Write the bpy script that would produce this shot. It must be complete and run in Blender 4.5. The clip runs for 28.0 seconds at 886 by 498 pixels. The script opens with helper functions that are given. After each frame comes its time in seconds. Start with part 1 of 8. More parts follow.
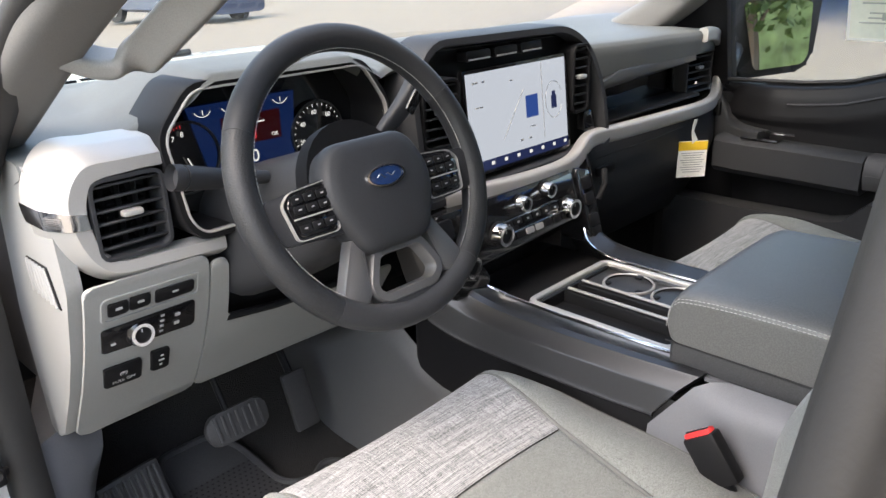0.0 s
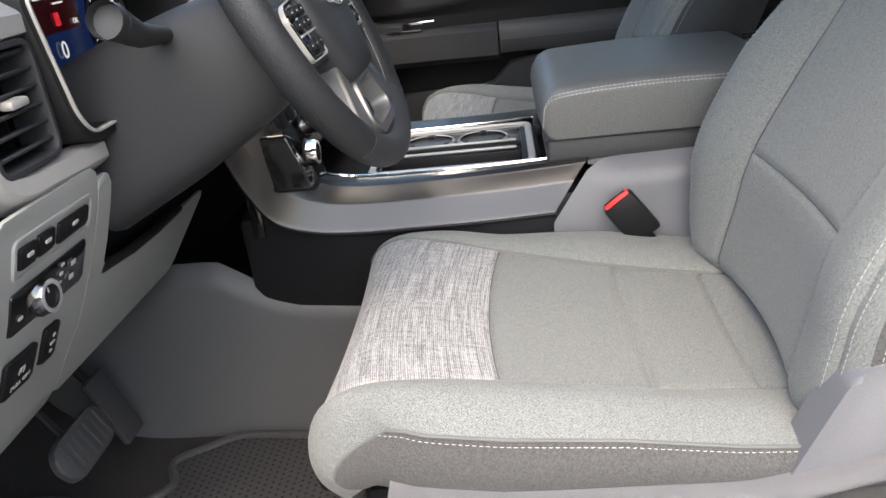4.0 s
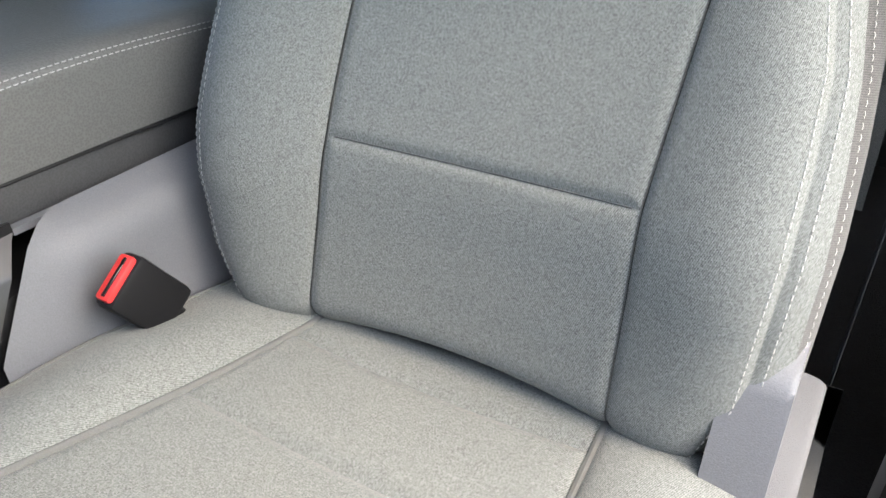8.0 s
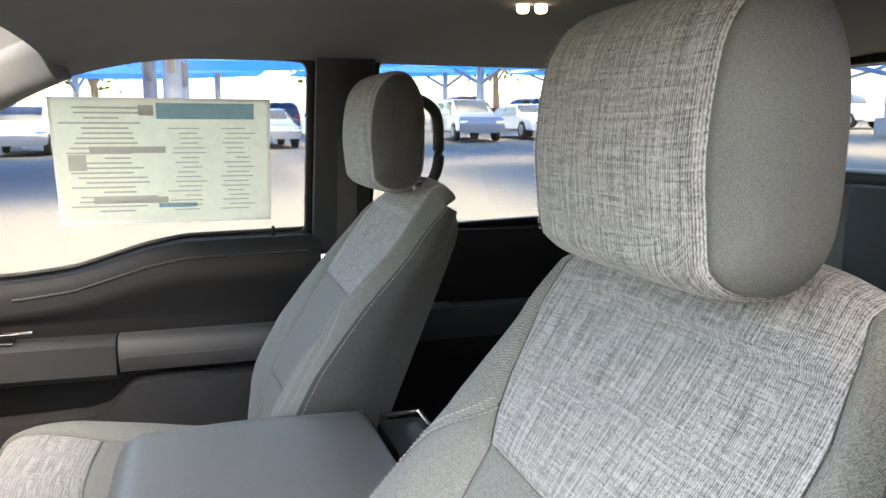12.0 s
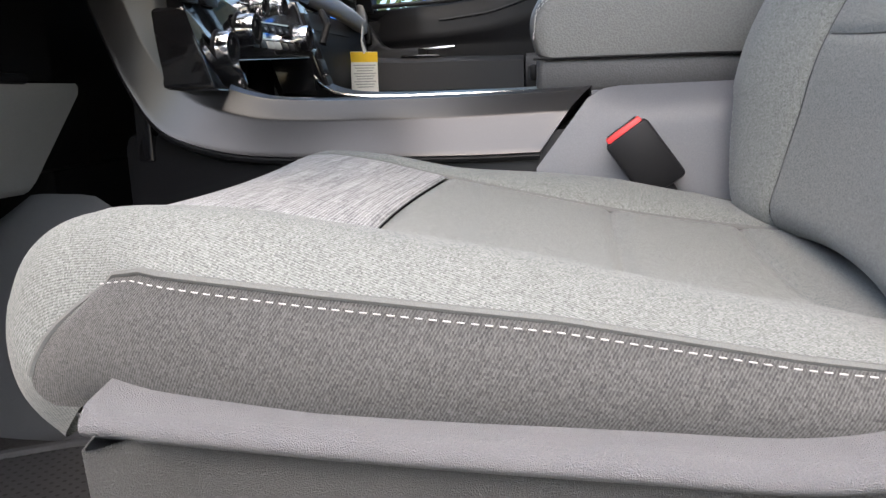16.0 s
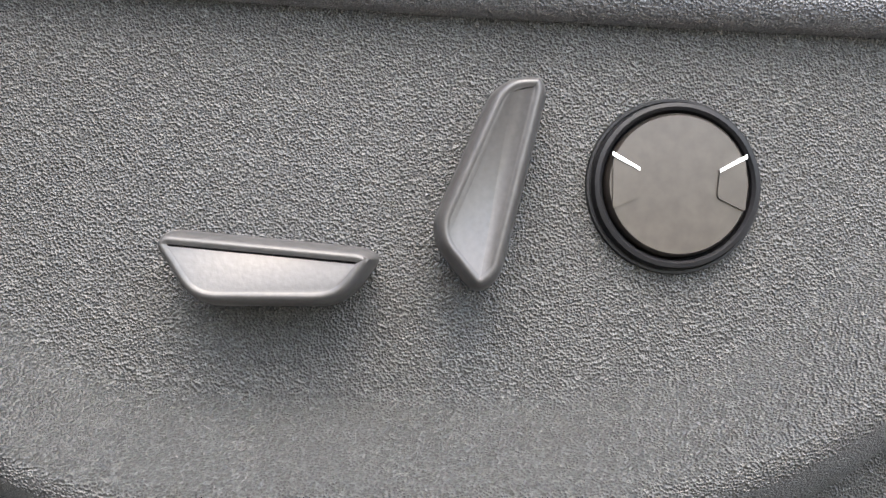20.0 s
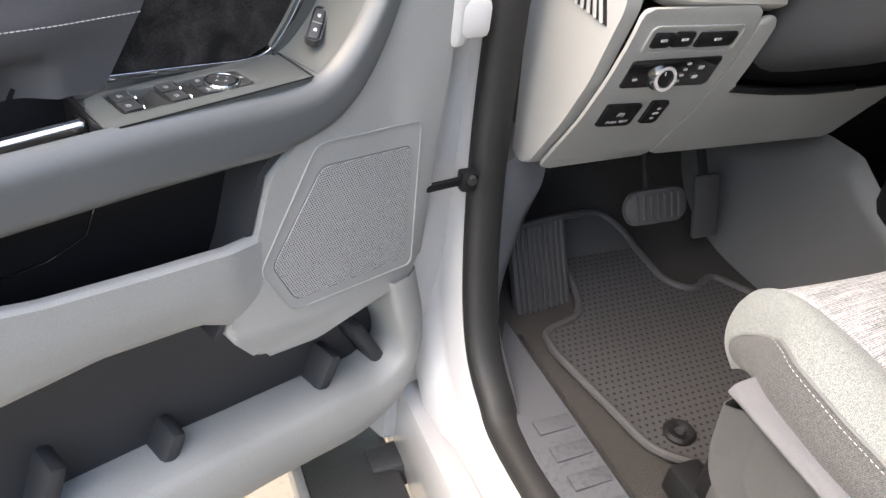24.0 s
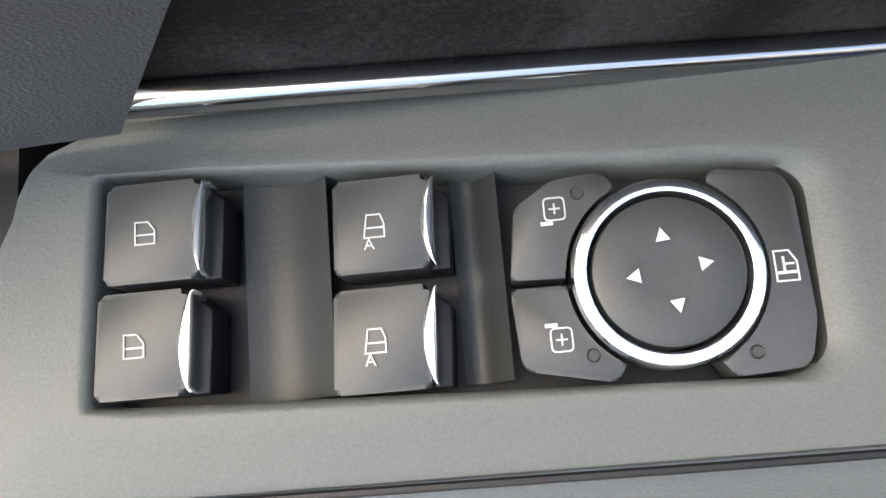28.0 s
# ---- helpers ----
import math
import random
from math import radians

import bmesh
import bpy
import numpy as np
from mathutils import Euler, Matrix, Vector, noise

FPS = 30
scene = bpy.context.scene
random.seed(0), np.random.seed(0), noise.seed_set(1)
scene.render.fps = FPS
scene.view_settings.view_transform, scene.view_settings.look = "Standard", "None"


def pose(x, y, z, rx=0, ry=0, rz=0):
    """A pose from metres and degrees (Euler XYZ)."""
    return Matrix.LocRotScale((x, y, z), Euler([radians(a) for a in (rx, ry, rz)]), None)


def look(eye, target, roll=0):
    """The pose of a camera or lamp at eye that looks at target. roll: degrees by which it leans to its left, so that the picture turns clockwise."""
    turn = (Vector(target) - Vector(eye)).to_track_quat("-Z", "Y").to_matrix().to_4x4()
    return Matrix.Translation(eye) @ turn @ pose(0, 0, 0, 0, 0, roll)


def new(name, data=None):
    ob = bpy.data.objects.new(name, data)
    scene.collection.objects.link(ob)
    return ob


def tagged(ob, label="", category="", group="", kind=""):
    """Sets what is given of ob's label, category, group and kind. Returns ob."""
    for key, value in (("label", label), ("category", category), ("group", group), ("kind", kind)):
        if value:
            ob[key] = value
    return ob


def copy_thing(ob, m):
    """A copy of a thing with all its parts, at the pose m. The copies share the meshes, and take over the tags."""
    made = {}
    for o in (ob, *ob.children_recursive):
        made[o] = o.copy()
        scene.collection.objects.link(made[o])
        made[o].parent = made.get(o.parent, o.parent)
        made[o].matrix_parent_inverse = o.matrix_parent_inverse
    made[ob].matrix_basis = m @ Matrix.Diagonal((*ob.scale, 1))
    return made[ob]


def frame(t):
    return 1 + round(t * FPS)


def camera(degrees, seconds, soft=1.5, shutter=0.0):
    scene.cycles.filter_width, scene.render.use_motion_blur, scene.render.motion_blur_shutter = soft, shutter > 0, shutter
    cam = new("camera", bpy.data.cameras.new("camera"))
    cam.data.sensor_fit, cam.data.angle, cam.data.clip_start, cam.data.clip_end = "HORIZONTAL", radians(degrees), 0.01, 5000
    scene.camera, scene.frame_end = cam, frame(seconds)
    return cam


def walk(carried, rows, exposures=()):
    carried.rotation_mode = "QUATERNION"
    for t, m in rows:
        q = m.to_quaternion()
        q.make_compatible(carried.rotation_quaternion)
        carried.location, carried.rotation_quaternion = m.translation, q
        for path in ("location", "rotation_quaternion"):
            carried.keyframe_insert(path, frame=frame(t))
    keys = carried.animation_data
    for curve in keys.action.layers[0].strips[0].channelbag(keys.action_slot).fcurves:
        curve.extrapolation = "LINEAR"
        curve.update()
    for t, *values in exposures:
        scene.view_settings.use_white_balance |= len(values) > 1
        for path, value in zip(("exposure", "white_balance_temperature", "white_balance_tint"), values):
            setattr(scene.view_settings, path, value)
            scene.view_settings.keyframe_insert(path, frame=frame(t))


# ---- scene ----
cam = camera(59.44, 28.0)
PATH = [
    (0, (-1.0509, -0.6824, 1.6063), (-0.3842, -0.0307, 1.2445), -1.65),
    (0.5, (-1.1498, -0.6826, 1.6080), (-0.4531, -0.0628, 1.2469), -1.95),
    (1, (-1.2543, -0.6742, 1.6133), (-0.5249, -0.0931, 1.2522), -2.10),
    (1.5, (-1.3336, -0.6769, 1.6131), (-0.5713, -0.1368, 1.2564), -2.23),
    (2, (-1.3849, -0.6677, 1.5998), (-0.5956, -0.1629, 1.2503), -3.05),
    (2.5, (-1.4133, -0.6254, 1.5650), (-0.5961, -0.1655, 1.2178), -4.17),
    (4.5, (-1.1696, -0.0598, 1.3723), (-0.2688, -0.1192, 0.9422), -7.84),
    (5, (-1.0341, 0.0202, 1.3314), (-0.1814, -0.1974, 0.8564), -8.43),
    (5.5, (-0.9079, 0.0668, 1.3223), (-0.1449, -0.2917, 0.7843), -8.55),
    (6, (-0.8409, 0.0812, 1.3005), (-0.1574, -0.3446, 0.7075), -8.99),
    (6.5, (-0.8006, 0.1038, 1.2903), (-0.1823, -0.3720, 0.6648), -8.59),
    (7, (-0.7642, 0.0787, 1.2841), (-0.2065, -0.4661, 0.6579), -7.01),
    (7.5, (-0.7418, 0.0113, 1.3038), (-0.2398, -0.6373, 0.7319), -4.10),
    (8, (-0.7161, -0.0256, 1.3475), (-0.2701, -0.7647, 0.8427), -0.29),
    (8.5, (-0.7405, -0.1143, 1.3466), (-0.2310, -0.8743, 0.9431), -0.75),
    (9, (-0.7320, -0.1496, 1.3637), (-0.2179, -0.9485, 1.0517), -0.11),
    (9.5, (-0.7442, -0.1655, 1.3902), (-0.2017, -0.9721, 1.1557), 0.40),
    (10, (-0.7597, -0.1826, 1.4173), (-0.1662, -0.9696, 1.2492), 1.37),
    (10.5, (-0.7879, -0.2138, 1.4637), (-0.1069, -0.9364, 1.3448), 2.71),
    (11, (-0.8411, -0.2633, 1.5339), (-0.0712, -0.8892, 1.4095), 2.15),
    (11.5, (-0.8959, -0.3324, 1.5875), (-0.0247, -0.8020, 1.4442), -0.00),
    (12, (-0.9544, -0.3483, 1.5977), (-0.0146, -0.6535, 1.4440), 0.17),
    (12.5, (-1.0443, -0.3557, 1.5768), (-0.0708, -0.5020, 1.4015), 0.84),
    (13, (-1.1075, -0.3750, 1.5430), (-0.1291, -0.3713, 1.3361), 1.23),
    (13.5, (-1.1240, -0.4191, 1.4853), (-0.1605, -0.2869, 1.2528), 0.78),
    (15.5, (-1.0800, -0.3266, 1.1761), (-0.1320, -0.1141, 0.9394), -1.52),
    (16, (-1.0329, -0.2745, 1.0790), (-0.0684, -0.1178, 0.8661), -1.60),
    (16.5, (-0.9734, -0.2368, 1.0063), (0.0029, -0.1553, 0.8060), 0.06),
    (17, (-0.9327, -0.2031, 0.9349), (0.0604, -0.2282, 0.8205), 1.17),
    (17.5, (-0.9043, -0.1962, 0.8885), (0.0932, -0.2448, 0.8361), 0.87),
    (18, (-0.8996, -0.1975, 0.8603), (0.0989, -0.2522, 0.8524), 0.56),
    (18.5, (-0.8870, -0.2014, 0.8456), (0.1117, -0.2445, 0.8750), 0.46),
    (19, (-0.8832, -0.2009, 0.8494), (0.1154, -0.2348, 0.8899), 0.52),
    (19.5, (-0.8877, -0.2060, 0.8488), (0.1106, -0.2313, 0.9012), 0.77),
    (20, (-0.9074, -0.2057, 0.8491), (0.0921, -0.2230, 0.8757), 1.21),
    (20.5, (-0.9599, -0.2047, 0.8612), (0.0393, -0.2255, 0.8261), 2.08),
    (22.5, (-1.3617, -0.4389, 1.2477), (-0.5930, 0.0604, 0.8478), 4.78),
    (23, (-1.4414, -0.5251, 1.3759), (-0.8005, 0.0967, 0.9258), 3.36),
    (23.5, (-1.4049, -0.5276, 1.4553), (-0.8844, 0.1600, 0.9490), 5.16),
    (24, (-1.2794, -0.4498, 1.4787), (-0.9131, 0.2848, 0.9075), 6.97),
    (24.5, (-1.2168, -0.2987, 1.4717), (-1.0131, 0.4527, 0.8441), 7.43),
    (25, (-1.1807, -0.1082, 1.4447), (-1.1201, 0.6004, 0.7417), 7.57),
    (25.5, (-1.1730, 0.0469, 1.4146), (-1.1976, 0.6878, 0.6474), 7.70),
    (26, (-1.1733, 0.1413, 1.3735), (-1.2651, 0.6879, 0.5412), 5.51),
    (26.5, (-1.1887, 0.2092, 1.3500), (-1.2815, 0.5412, 0.4113), 0.72),
    (27, (-1.1945, 0.2431, 1.3242), (-1.3138, 0.4001, 0.3438), -19.93),
    (27.5, (-1.1985, 0.2444, 1.3088), (-1.3229, 0.3530, 0.3225), -31.10),
    (28, (-1.1987, 0.2352, 1.3026), (-1.3356, 0.3846, 0.3234), -24.84),
]
EXPOSURES = [(0, 2.85, 7150, 11), (2.5, 2.45, 7150, 11), (5, 2.75, 7000, 10), (6, 2.6, 6950, 8), (7, 2.65, 6950, 8), (8, 3.05, 7150, 8), (9, 3.4, 7800, 11), (11, 3.78, 8100, 11), (12, 3.7, 7900, 12), (13, 3.2, 7800, 12), (16, 2.5, 6900, 12), (17, 2.5, 7000, 13), (18, 3.07, 6750, 11), (20, 3.07, 6650, 9), (23, 2.95, 7100, 12), (24, 2.95, 7350, 12), (25, 3.15, 7700, 12), (26, 3.25, 7600, 10), (28, 3.05, 7500, 7)]
walk(cam, [(t, look(eye, target, roll)) for t, eye, target, roll in PATH], EXPOSURES)

# ---- daylight ----
world = bpy.data.worlds.new("daylight")
scene.world = world
world.use_nodes = True
wn = world.node_tree.nodes
sky = wn.new("ShaderNodeTexSky")
sky.sky_type, sky.sun_disc = "NISHITA", False
sky.sun_elevation, sky.sun_rotation = radians(58), radians(266)
sky.air_density, sky.dust_density = 1.2, 3.0
wn["Background"].inputs["Strength"].default_value = 0.15
world.node_tree.links.new(sky.outputs["Color"], wn["Background"].inputs["Color"])
sun_data = bpy.data.lights.new("sun", "SUN")
sun_data.energy, sun_data.angle, sun_data.color = 0.45, radians(70), (1.0, 0.99, 0.97)
sun = new("sun", sun_data)
sun.matrix_basis = look((20 * math.sin(radians(266)), 20 * math.cos(radians(266)), 32.0), (0, 0, 0))


# ---- building tools ----
def catmull(pts, n):
    """n + 1 points along a smooth curve through pts."""
    p = [np.array(q, float) for q in pts]
    p = [2 * p[0] - p[1]] + p + [2 * p[-1] - p[-2]]
    out = []
    for k in range(n + 1):
        s = k / n * (len(p) - 3)
        i = min(int(s), len(p) - 4)
        t = s - i
        a, b, c, d = p[i:i + 4]
        out.append(0.5 * (2 * b + (c - a) * t + (2 * a - 5 * b + 4 * c - d) * t * t + (3 * b - a - 3 * c + d) * t ** 3))
    return out


def lerp(x, xs, ys):
    return float(np.interp(x, xs, ys))


def sharpen(bm, angle=38):
    bm.normal_update()
    lim = radians(angle)
    for f in bm.faces:
        f.smooth = True
    for e in bm.edges:
        if len(e.link_faces) == 2 and e.calc_face_angle(0.0) > lim:
            e.smooth = False


def mesh_of(name, bm, mat, angle=38):
    bmesh.ops.recalc_face_normals(bm, faces=bm.faces[:])
    sharpen(bm, angle)
    me = bpy.data.meshes.new(name)
    bm.to_mesh(me)
    bm.free()
    me.materials.append(mat)
    return me


def part(name, bm, mat, parent=None, label="", angle=38, kind=""):
    """Link a bmesh as one mesh object, under a thing or a part."""
    ob = new(name, bm if isinstance(bm, bpy.types.Mesh) else mesh_of(name, bm, mat, angle))
    if parent is not None:
        ob.parent = parent
        ob.matrix_parent_inverse = parent_inverse.get(parent.name, Matrix())
    return tagged(ob, label=label, kind=kind)


parent_inverse = {}


def thing(name, loc, label, category, group="", m=None, kind=""):
    """An Empty at a thing's base; its parts are given in world places, or in its own frame when m is given."""
    ob = new(name)
    ob.empty_display_size = 0.05
    ob.matrix_basis = m if m is not None else Matrix.Translation(loc)
    if m is None:
        parent_inverse[ob.name] = Matrix.Translation(loc).inverted()
    return tagged(ob, label=label, category=category, group=group, kind=kind)


def solo(name, bm, mat, label, category, kind="", group="", angle=38):
    return tagged(part(name, bm, mat, None, "", angle), label=label, category=category, kind=kind, group=group)


def joined(*bms):
    out = bmesh.new()
    for b in bms:
        me = bpy.data.meshes.new("tmp")
        b.to_mesh(me)
        b.free()
        out.from_mesh(me)
        bpy.data.meshes.remove(me)
    return out


def moved(bm, m):
    bmesh.ops.transform(bm, matrix=m, verts=bm.verts[:])
    return bm


def rbox(x, y, z, sx, sy, sz, r=0.004, seg=2, m=None):
    bm = bmesh.new()
    bmesh.ops.create_cube(bm, size=1)
    bmesh.ops.scale(bm, vec=(sx, sy, sz), verts=bm.verts[:])
    r = min(r, 0.49 * min(sx, sy, sz))
    if r > 0:
        bmesh.ops.bevel(bm, geom=bm.edges[:], offset=r, segments=seg, profile=0.5, affect="EDGES")
    mm = Matrix.Translation((x, y, z))
    return moved(bm, mm @ m if m is not None else mm)


def grid(fn, nu, nv, closed_u=False, closed_v=False):
    """A sheet fn(u, v), u and v from 0 to 1."""
    bm = bmesh.new()
    cu, cv = nu + (0 if closed_u else 1), nv + (0 if closed_v else 1)
    vs = [[bm.verts.new(fn(i / nu, j / nv)) for j in range(cv)] for i in range(cu)]
    for i in range(nu):
        for j in range(nv):
            a, b = vs[i][j], vs[(i + 1) % cu][j]
            c, d = vs[(i + 1) % cu][(j + 1) % cv], vs[i][(j + 1) % cv]
            if len({a, b, c, d}) == 4:
                bm.faces.new((a, b, c, d))
    return bm


def loft(rings, cap=True, closed=True):
    bm = bmesh.new()
    vs = [[bm.verts.new(p) for p in ring] for ring in rings]
    n = len(vs[0])
    for a, b in zip(vs, vs[1:]):
        for k in range(n if closed else n - 1):
            bm.faces.new((a[k], a[(k + 1) % n], b[(k + 1) % n], b[k]))
    if cap and closed:
        bm.faces.new(vs[0])
        bm.faces.new(vs[-1][::-1])
    return bm


def prism(poly, depth, place, bevel=0.0, seg=2, base=0.0):
    """A flat outline of (a, b), drawn out from base to depth; place(a, b, c) gives the world point."""
    bm = bmesh.new()
    lo = [bm.verts.new((a, b, base)) for a, b in poly]
    hi = [bm.verts.new((a, b, depth)) for a, b in poly]
    n = len(poly)
    bm.faces.new(lo[::-1])
    top = bm.faces.new(hi)
    for k in range(n):
        bm.faces.new((lo[k], lo[(k + 1) % n], hi[(k + 1) % n], hi[k]))
    if bevel:
        bmesh.ops.bevel(bm, geom=list(top.edges), offset=bevel, segments=seg, profile=0.5, affect="EDGES")
    for v in bm.verts:
        v.co = place(*v.co)
    return bm


def rounded(poly, r, n=4):
    """A 2D outline with its corners rounded."""
    out, k = [], len(poly)
    rs = r if isinstance(r, (list, tuple)) else [r] * k
    for i in range(k):
        p, a, b = np.array(poly[i], float), np.array(poly[i - 1], float), np.array(poly[(i + 1) % k], float)
        da, db = a - p, b - p
        la, lb = np.linalg.norm(da), np.linalg.norm(db)
        d = min(rs[i], 0.48 * la, 0.48 * lb)
        q0, q1 = p + da / la * d, p + db / lb * d
        for j in range(n + 1):
            t = j / n
            out.append(tuple((1 - t) ** 2 * q0 + 2 * t * (1 - t) * p + t * t * q1))
    return out


def frame_band(poly, width, depth, place, base=0.0, bevel=0.0):
    """A ring round an outline: inner outline, outer by width, from base to depth."""
    p = [np.array(q, float) for q in poly]
    n = len(p)
    area = sum(p[i][0] * p[(i + 1) % n][1] - p[(i + 1) % n][0] * p[i][1] for i in range(n))
    sign = 1 if area > 0 else -1
    outer = []
    for i in range(n):
        e0, e1 = p[i] - p[i - 1], p[(i + 1) % n] - p[i]
        n0, n1 = np.array([e0[1], -e0[0]]), np.array([e1[1], -e1[0]])
        n0, n1 = n0 / (np.linalg.norm(n0) + 1e-9), n1 / (np.linalg.norm(n1) + 1e-9)
        m = n0 + n1
        m = m / max(0.4, (np.linalg.norm(m) ** 2) / 2)
        outer.append(p[i] + sign * width * m)
    rings = [[place(a, b, base) for a, b in p], [place(*(q * (1 - 0.0)), depth - bevel) for q in p],
             [place(*(q + (o - q) * 0.15), depth) for q, o in zip(p, outer)],
             [place(*(q + (o - q) * 0.85), depth) for q, o in zip(p, outer)],
             [place(a, b, depth - bevel) for a, b in outer], [place(a, b, base) for a, b in outer]]
    bm = bmesh.new()
    vs = [[bm.verts.new(q) for q in ring] for ring in rings]
    for a, b in zip(vs, vs[1:] + vs[:1]):
        for k in range(n):
            bm.faces.new((a[k], a[(k + 1) % n], b[(k + 1) % n], b[k]))
    return bm


def sweep(path, profile, up=(0, 0, 1), closed=False, scales=None, cap=True):
    """A 2D profile of (side, up) carried along a path of 3D points."""
    P = [Vector(q) for q in path]
    n, rings = len(P), []
    upv = Vector(up)
    for i in range(n):
        if closed:
            t = P[(i + 1) % n] - P[i - 1]
        else:
            t = P[min(i + 1, n - 1)] - P[max(i - 1, 0)]
        t.normalize()
        side = t.cross(upv).normalized()
        u2 = side.cross(t).normalized()
        s = scales[i] if scales else 1.0
        rings.append([P[i] + side * (a * s) + u2 * (b * s) for a, b in profile])
    if closed:
        rings.append(rings[0])
        bm = loft(rings, cap=False)
        bmesh.ops.remove_doubles(bm, verts=bm.verts[:], dist=1e-6)
        return bm
    return loft(rings, cap=cap)


def circle(r, n=12, ry=None):
    return [(r * math.cos(2 * math.pi * k / n), (ry or r) * math.sin(2 * math.pi * k / n)) for k in range(n)]


def tube(path, r, n=10, closed=False, up=(0, 0, 1), scales=None):
    return sweep(path, circle(r, n), up, closed, scales)


def lathe(profile, m, n=32):
    """(radius, height) turned round the z axis of the pose m."""
    def fn(u, v):
        k = min(int(round(v * (len(profile) - 1))), len(profile) - 1)
        r, h = profile[k]
        a = 2 * math.pi * u
        return m @ Vector((r * math.cos(a), r * math.sin(a), h))
    bm = grid(fn, n, len(profile) - 1, closed_u=True)
    bmesh.ops.remove_doubles(bm, verts=bm.verts[:], dist=1e-6)
    return bm


def axes_at(origin, x, y):
    """A pose whose x and y axes run along the given ways."""
    x = Vector(x).normalized()
    z = x.cross(Vector(y)).normalized()
    y = z.cross(x)
    m = Matrix((x, y, z)).transposed().to_4x4()
    m.translation = Vector(origin)
    return m


def lettering(text, size, m, depth=0.0003):
    """Words in the built-in font as a mesh, centred on the pose m."""
    cu = bpy.data.curves.new("words", "FONT")
    cu.body, cu.size, cu.align_x, cu.align_y, cu.extrude = text, size, "CENTER", "CENTER", depth
    ob = bpy.data.objects.new("words", cu)
    me = bpy.data.meshes.new_from_object(ob)
    bpy.data.objects.remove(ob)
    bpy.data.curves.remove(cu)
    bm = bmesh.new()
    bm.from_mesh(me)
    bpy.data.meshes.remove(me)
    return moved(bm, m)


def bars(rects, m, depth=0.0006):
    """Small flat raised bars (x, y, width, height) on the plane of the pose m."""
    out = bmesh.new()
    for x, y, w, h in rects:
        vs = [out.verts.new(m @ Vector((x + a * w / 2, y + b * h / 2, c))) for c in (0, depth) for a, b in ((-1, -1), (1, -1), (1, 1), (-1, 1))]
        out.faces.new(vs[4:])
        for k in range(4):
            out.faces.new((vs[k], vs[(k + 1) % 4], vs[4 + (k + 1) % 4], vs[4 + k]))
    return out


def stitches(path, step=0.006, length=0.0042, r=0.0006, off=0.0005, normals=None):
    """A row of short threads along a path, lifted by off along the normals."""
    P = [Vector(q) for q in path]
    out = bmesh.new()
    acc, nxt = 0.0, 0.0
    for i in range(len(P) - 1):
        a, b = P[i], P[i + 1]
        seg = (b - a).length
        d = (b - a).normalized()
        nrm = Vector(normals[i]) if normals is not None else Vector((0, 0, 1))
        side = d.cross(nrm).normalized()
        while nxt < acc + seg:
            p = a + d * (nxt - acc) + nrm * off
            q = p + d * length
            ring = []
            for c in (p, q):
                ring.append([out.verts.new(c + side * r), out.verts.new(c + nrm * r), out.verts.new(c - side * r)])
            mid = (p + q) / 2 + nrm * r * 1.2
            ring.insert(1, [out.verts.new(mid + side * r * 1.3), out.verts.new(mid + nrm * r), out.verts.new(mid - side * r * 1.3)])
            for g, h in zip(ring, ring[1:]):
                out.faces.new((g[0], g[1], h[1], h[0]))
                out.faces.new((g[1], g[2], h[2], h[1]))
            nxt += step
        acc += seg
    return out

# ---- materials ----
def material(name, base, rough=0.6, metal=0.0, bump=0.0, scale=200.0, var=0.15, detail=3.0, coat=0.0, spec=0.5, stain=0.0, kind="noise", dist=0.001):
    """A node material with grain, a slower stain and fine relief."""
    mat = bpy.data.materials.new(name)
    mat.use_nodes = True
    nt = mat.node_tree
    nd, ln = nt.nodes, nt.links
    b = nd["Principled BSDF"]
    b.inputs["Roughness"].default_value, b.inputs["Metallic"].default_value = rough, metal
    b.inputs["Coat Weight"].default_value, b.inputs["Specular IOR Level"].default_value = coat, spec
    co = nd.new("ShaderNodeTexCoord")
    fine = nd.new("ShaderNodeTexNoise" if kind == "noise" else "ShaderNodeTexVoronoi")
    fine.inputs["Scale"].default_value = scale
    if kind == "noise":
        fine.inputs["Detail"].default_value = detail
    ln.new(co.outputs["Object"], fine.inputs["Vector"])
    value = fine.outputs["Fac"] if kind == "noise" else fine.outputs["Distance"]
    slow = nd.new("ShaderNodeTexNoise")
    slow.inputs["Scale"].default_value, slow.inputs["Detail"].default_value = 6.0, 4.0
    ln.new(co.outputs["Object"], slow.inputs["Vector"])
    mixv = nd.new("ShaderNodeMath")
    mixv.operation = "MULTIPLY_ADD"
    ln.new(slow.outputs["Fac"], mixv.inputs[0])
    mixv.inputs[1].default_value = 0.5 + stain
    ln.new(value, mixv.inputs[2])
    ramp = nd.new("ShaderNodeValToRGB")
    c = np.array(base)
    ramp.color_ramp.elements[0].position, ramp.color_ramp.elements[1].position = 0.45, 1.05
    ramp.color_ramp.elements[0].color = (*(c * (1 - var)), 1)
    ramp.color_ramp.elements[1].color = (*np.minimum(c * (1 + var), 1), 1)
    ln.new(mixv.outputs[0], ramp.inputs["Fac"])
    ln.new(ramp.outputs["Color"], b.inputs["Base Color"])
    if bump:
        bp = nd.new("ShaderNodeBump")
        bp.inputs["Strength"].default_value, bp.inputs["Distance"].default_value = bump, dist
        ln.new(value, bp.inputs["Height"])
        ln.new(bp.outputs["Normal"], b.inputs["Normal"])
    return mat


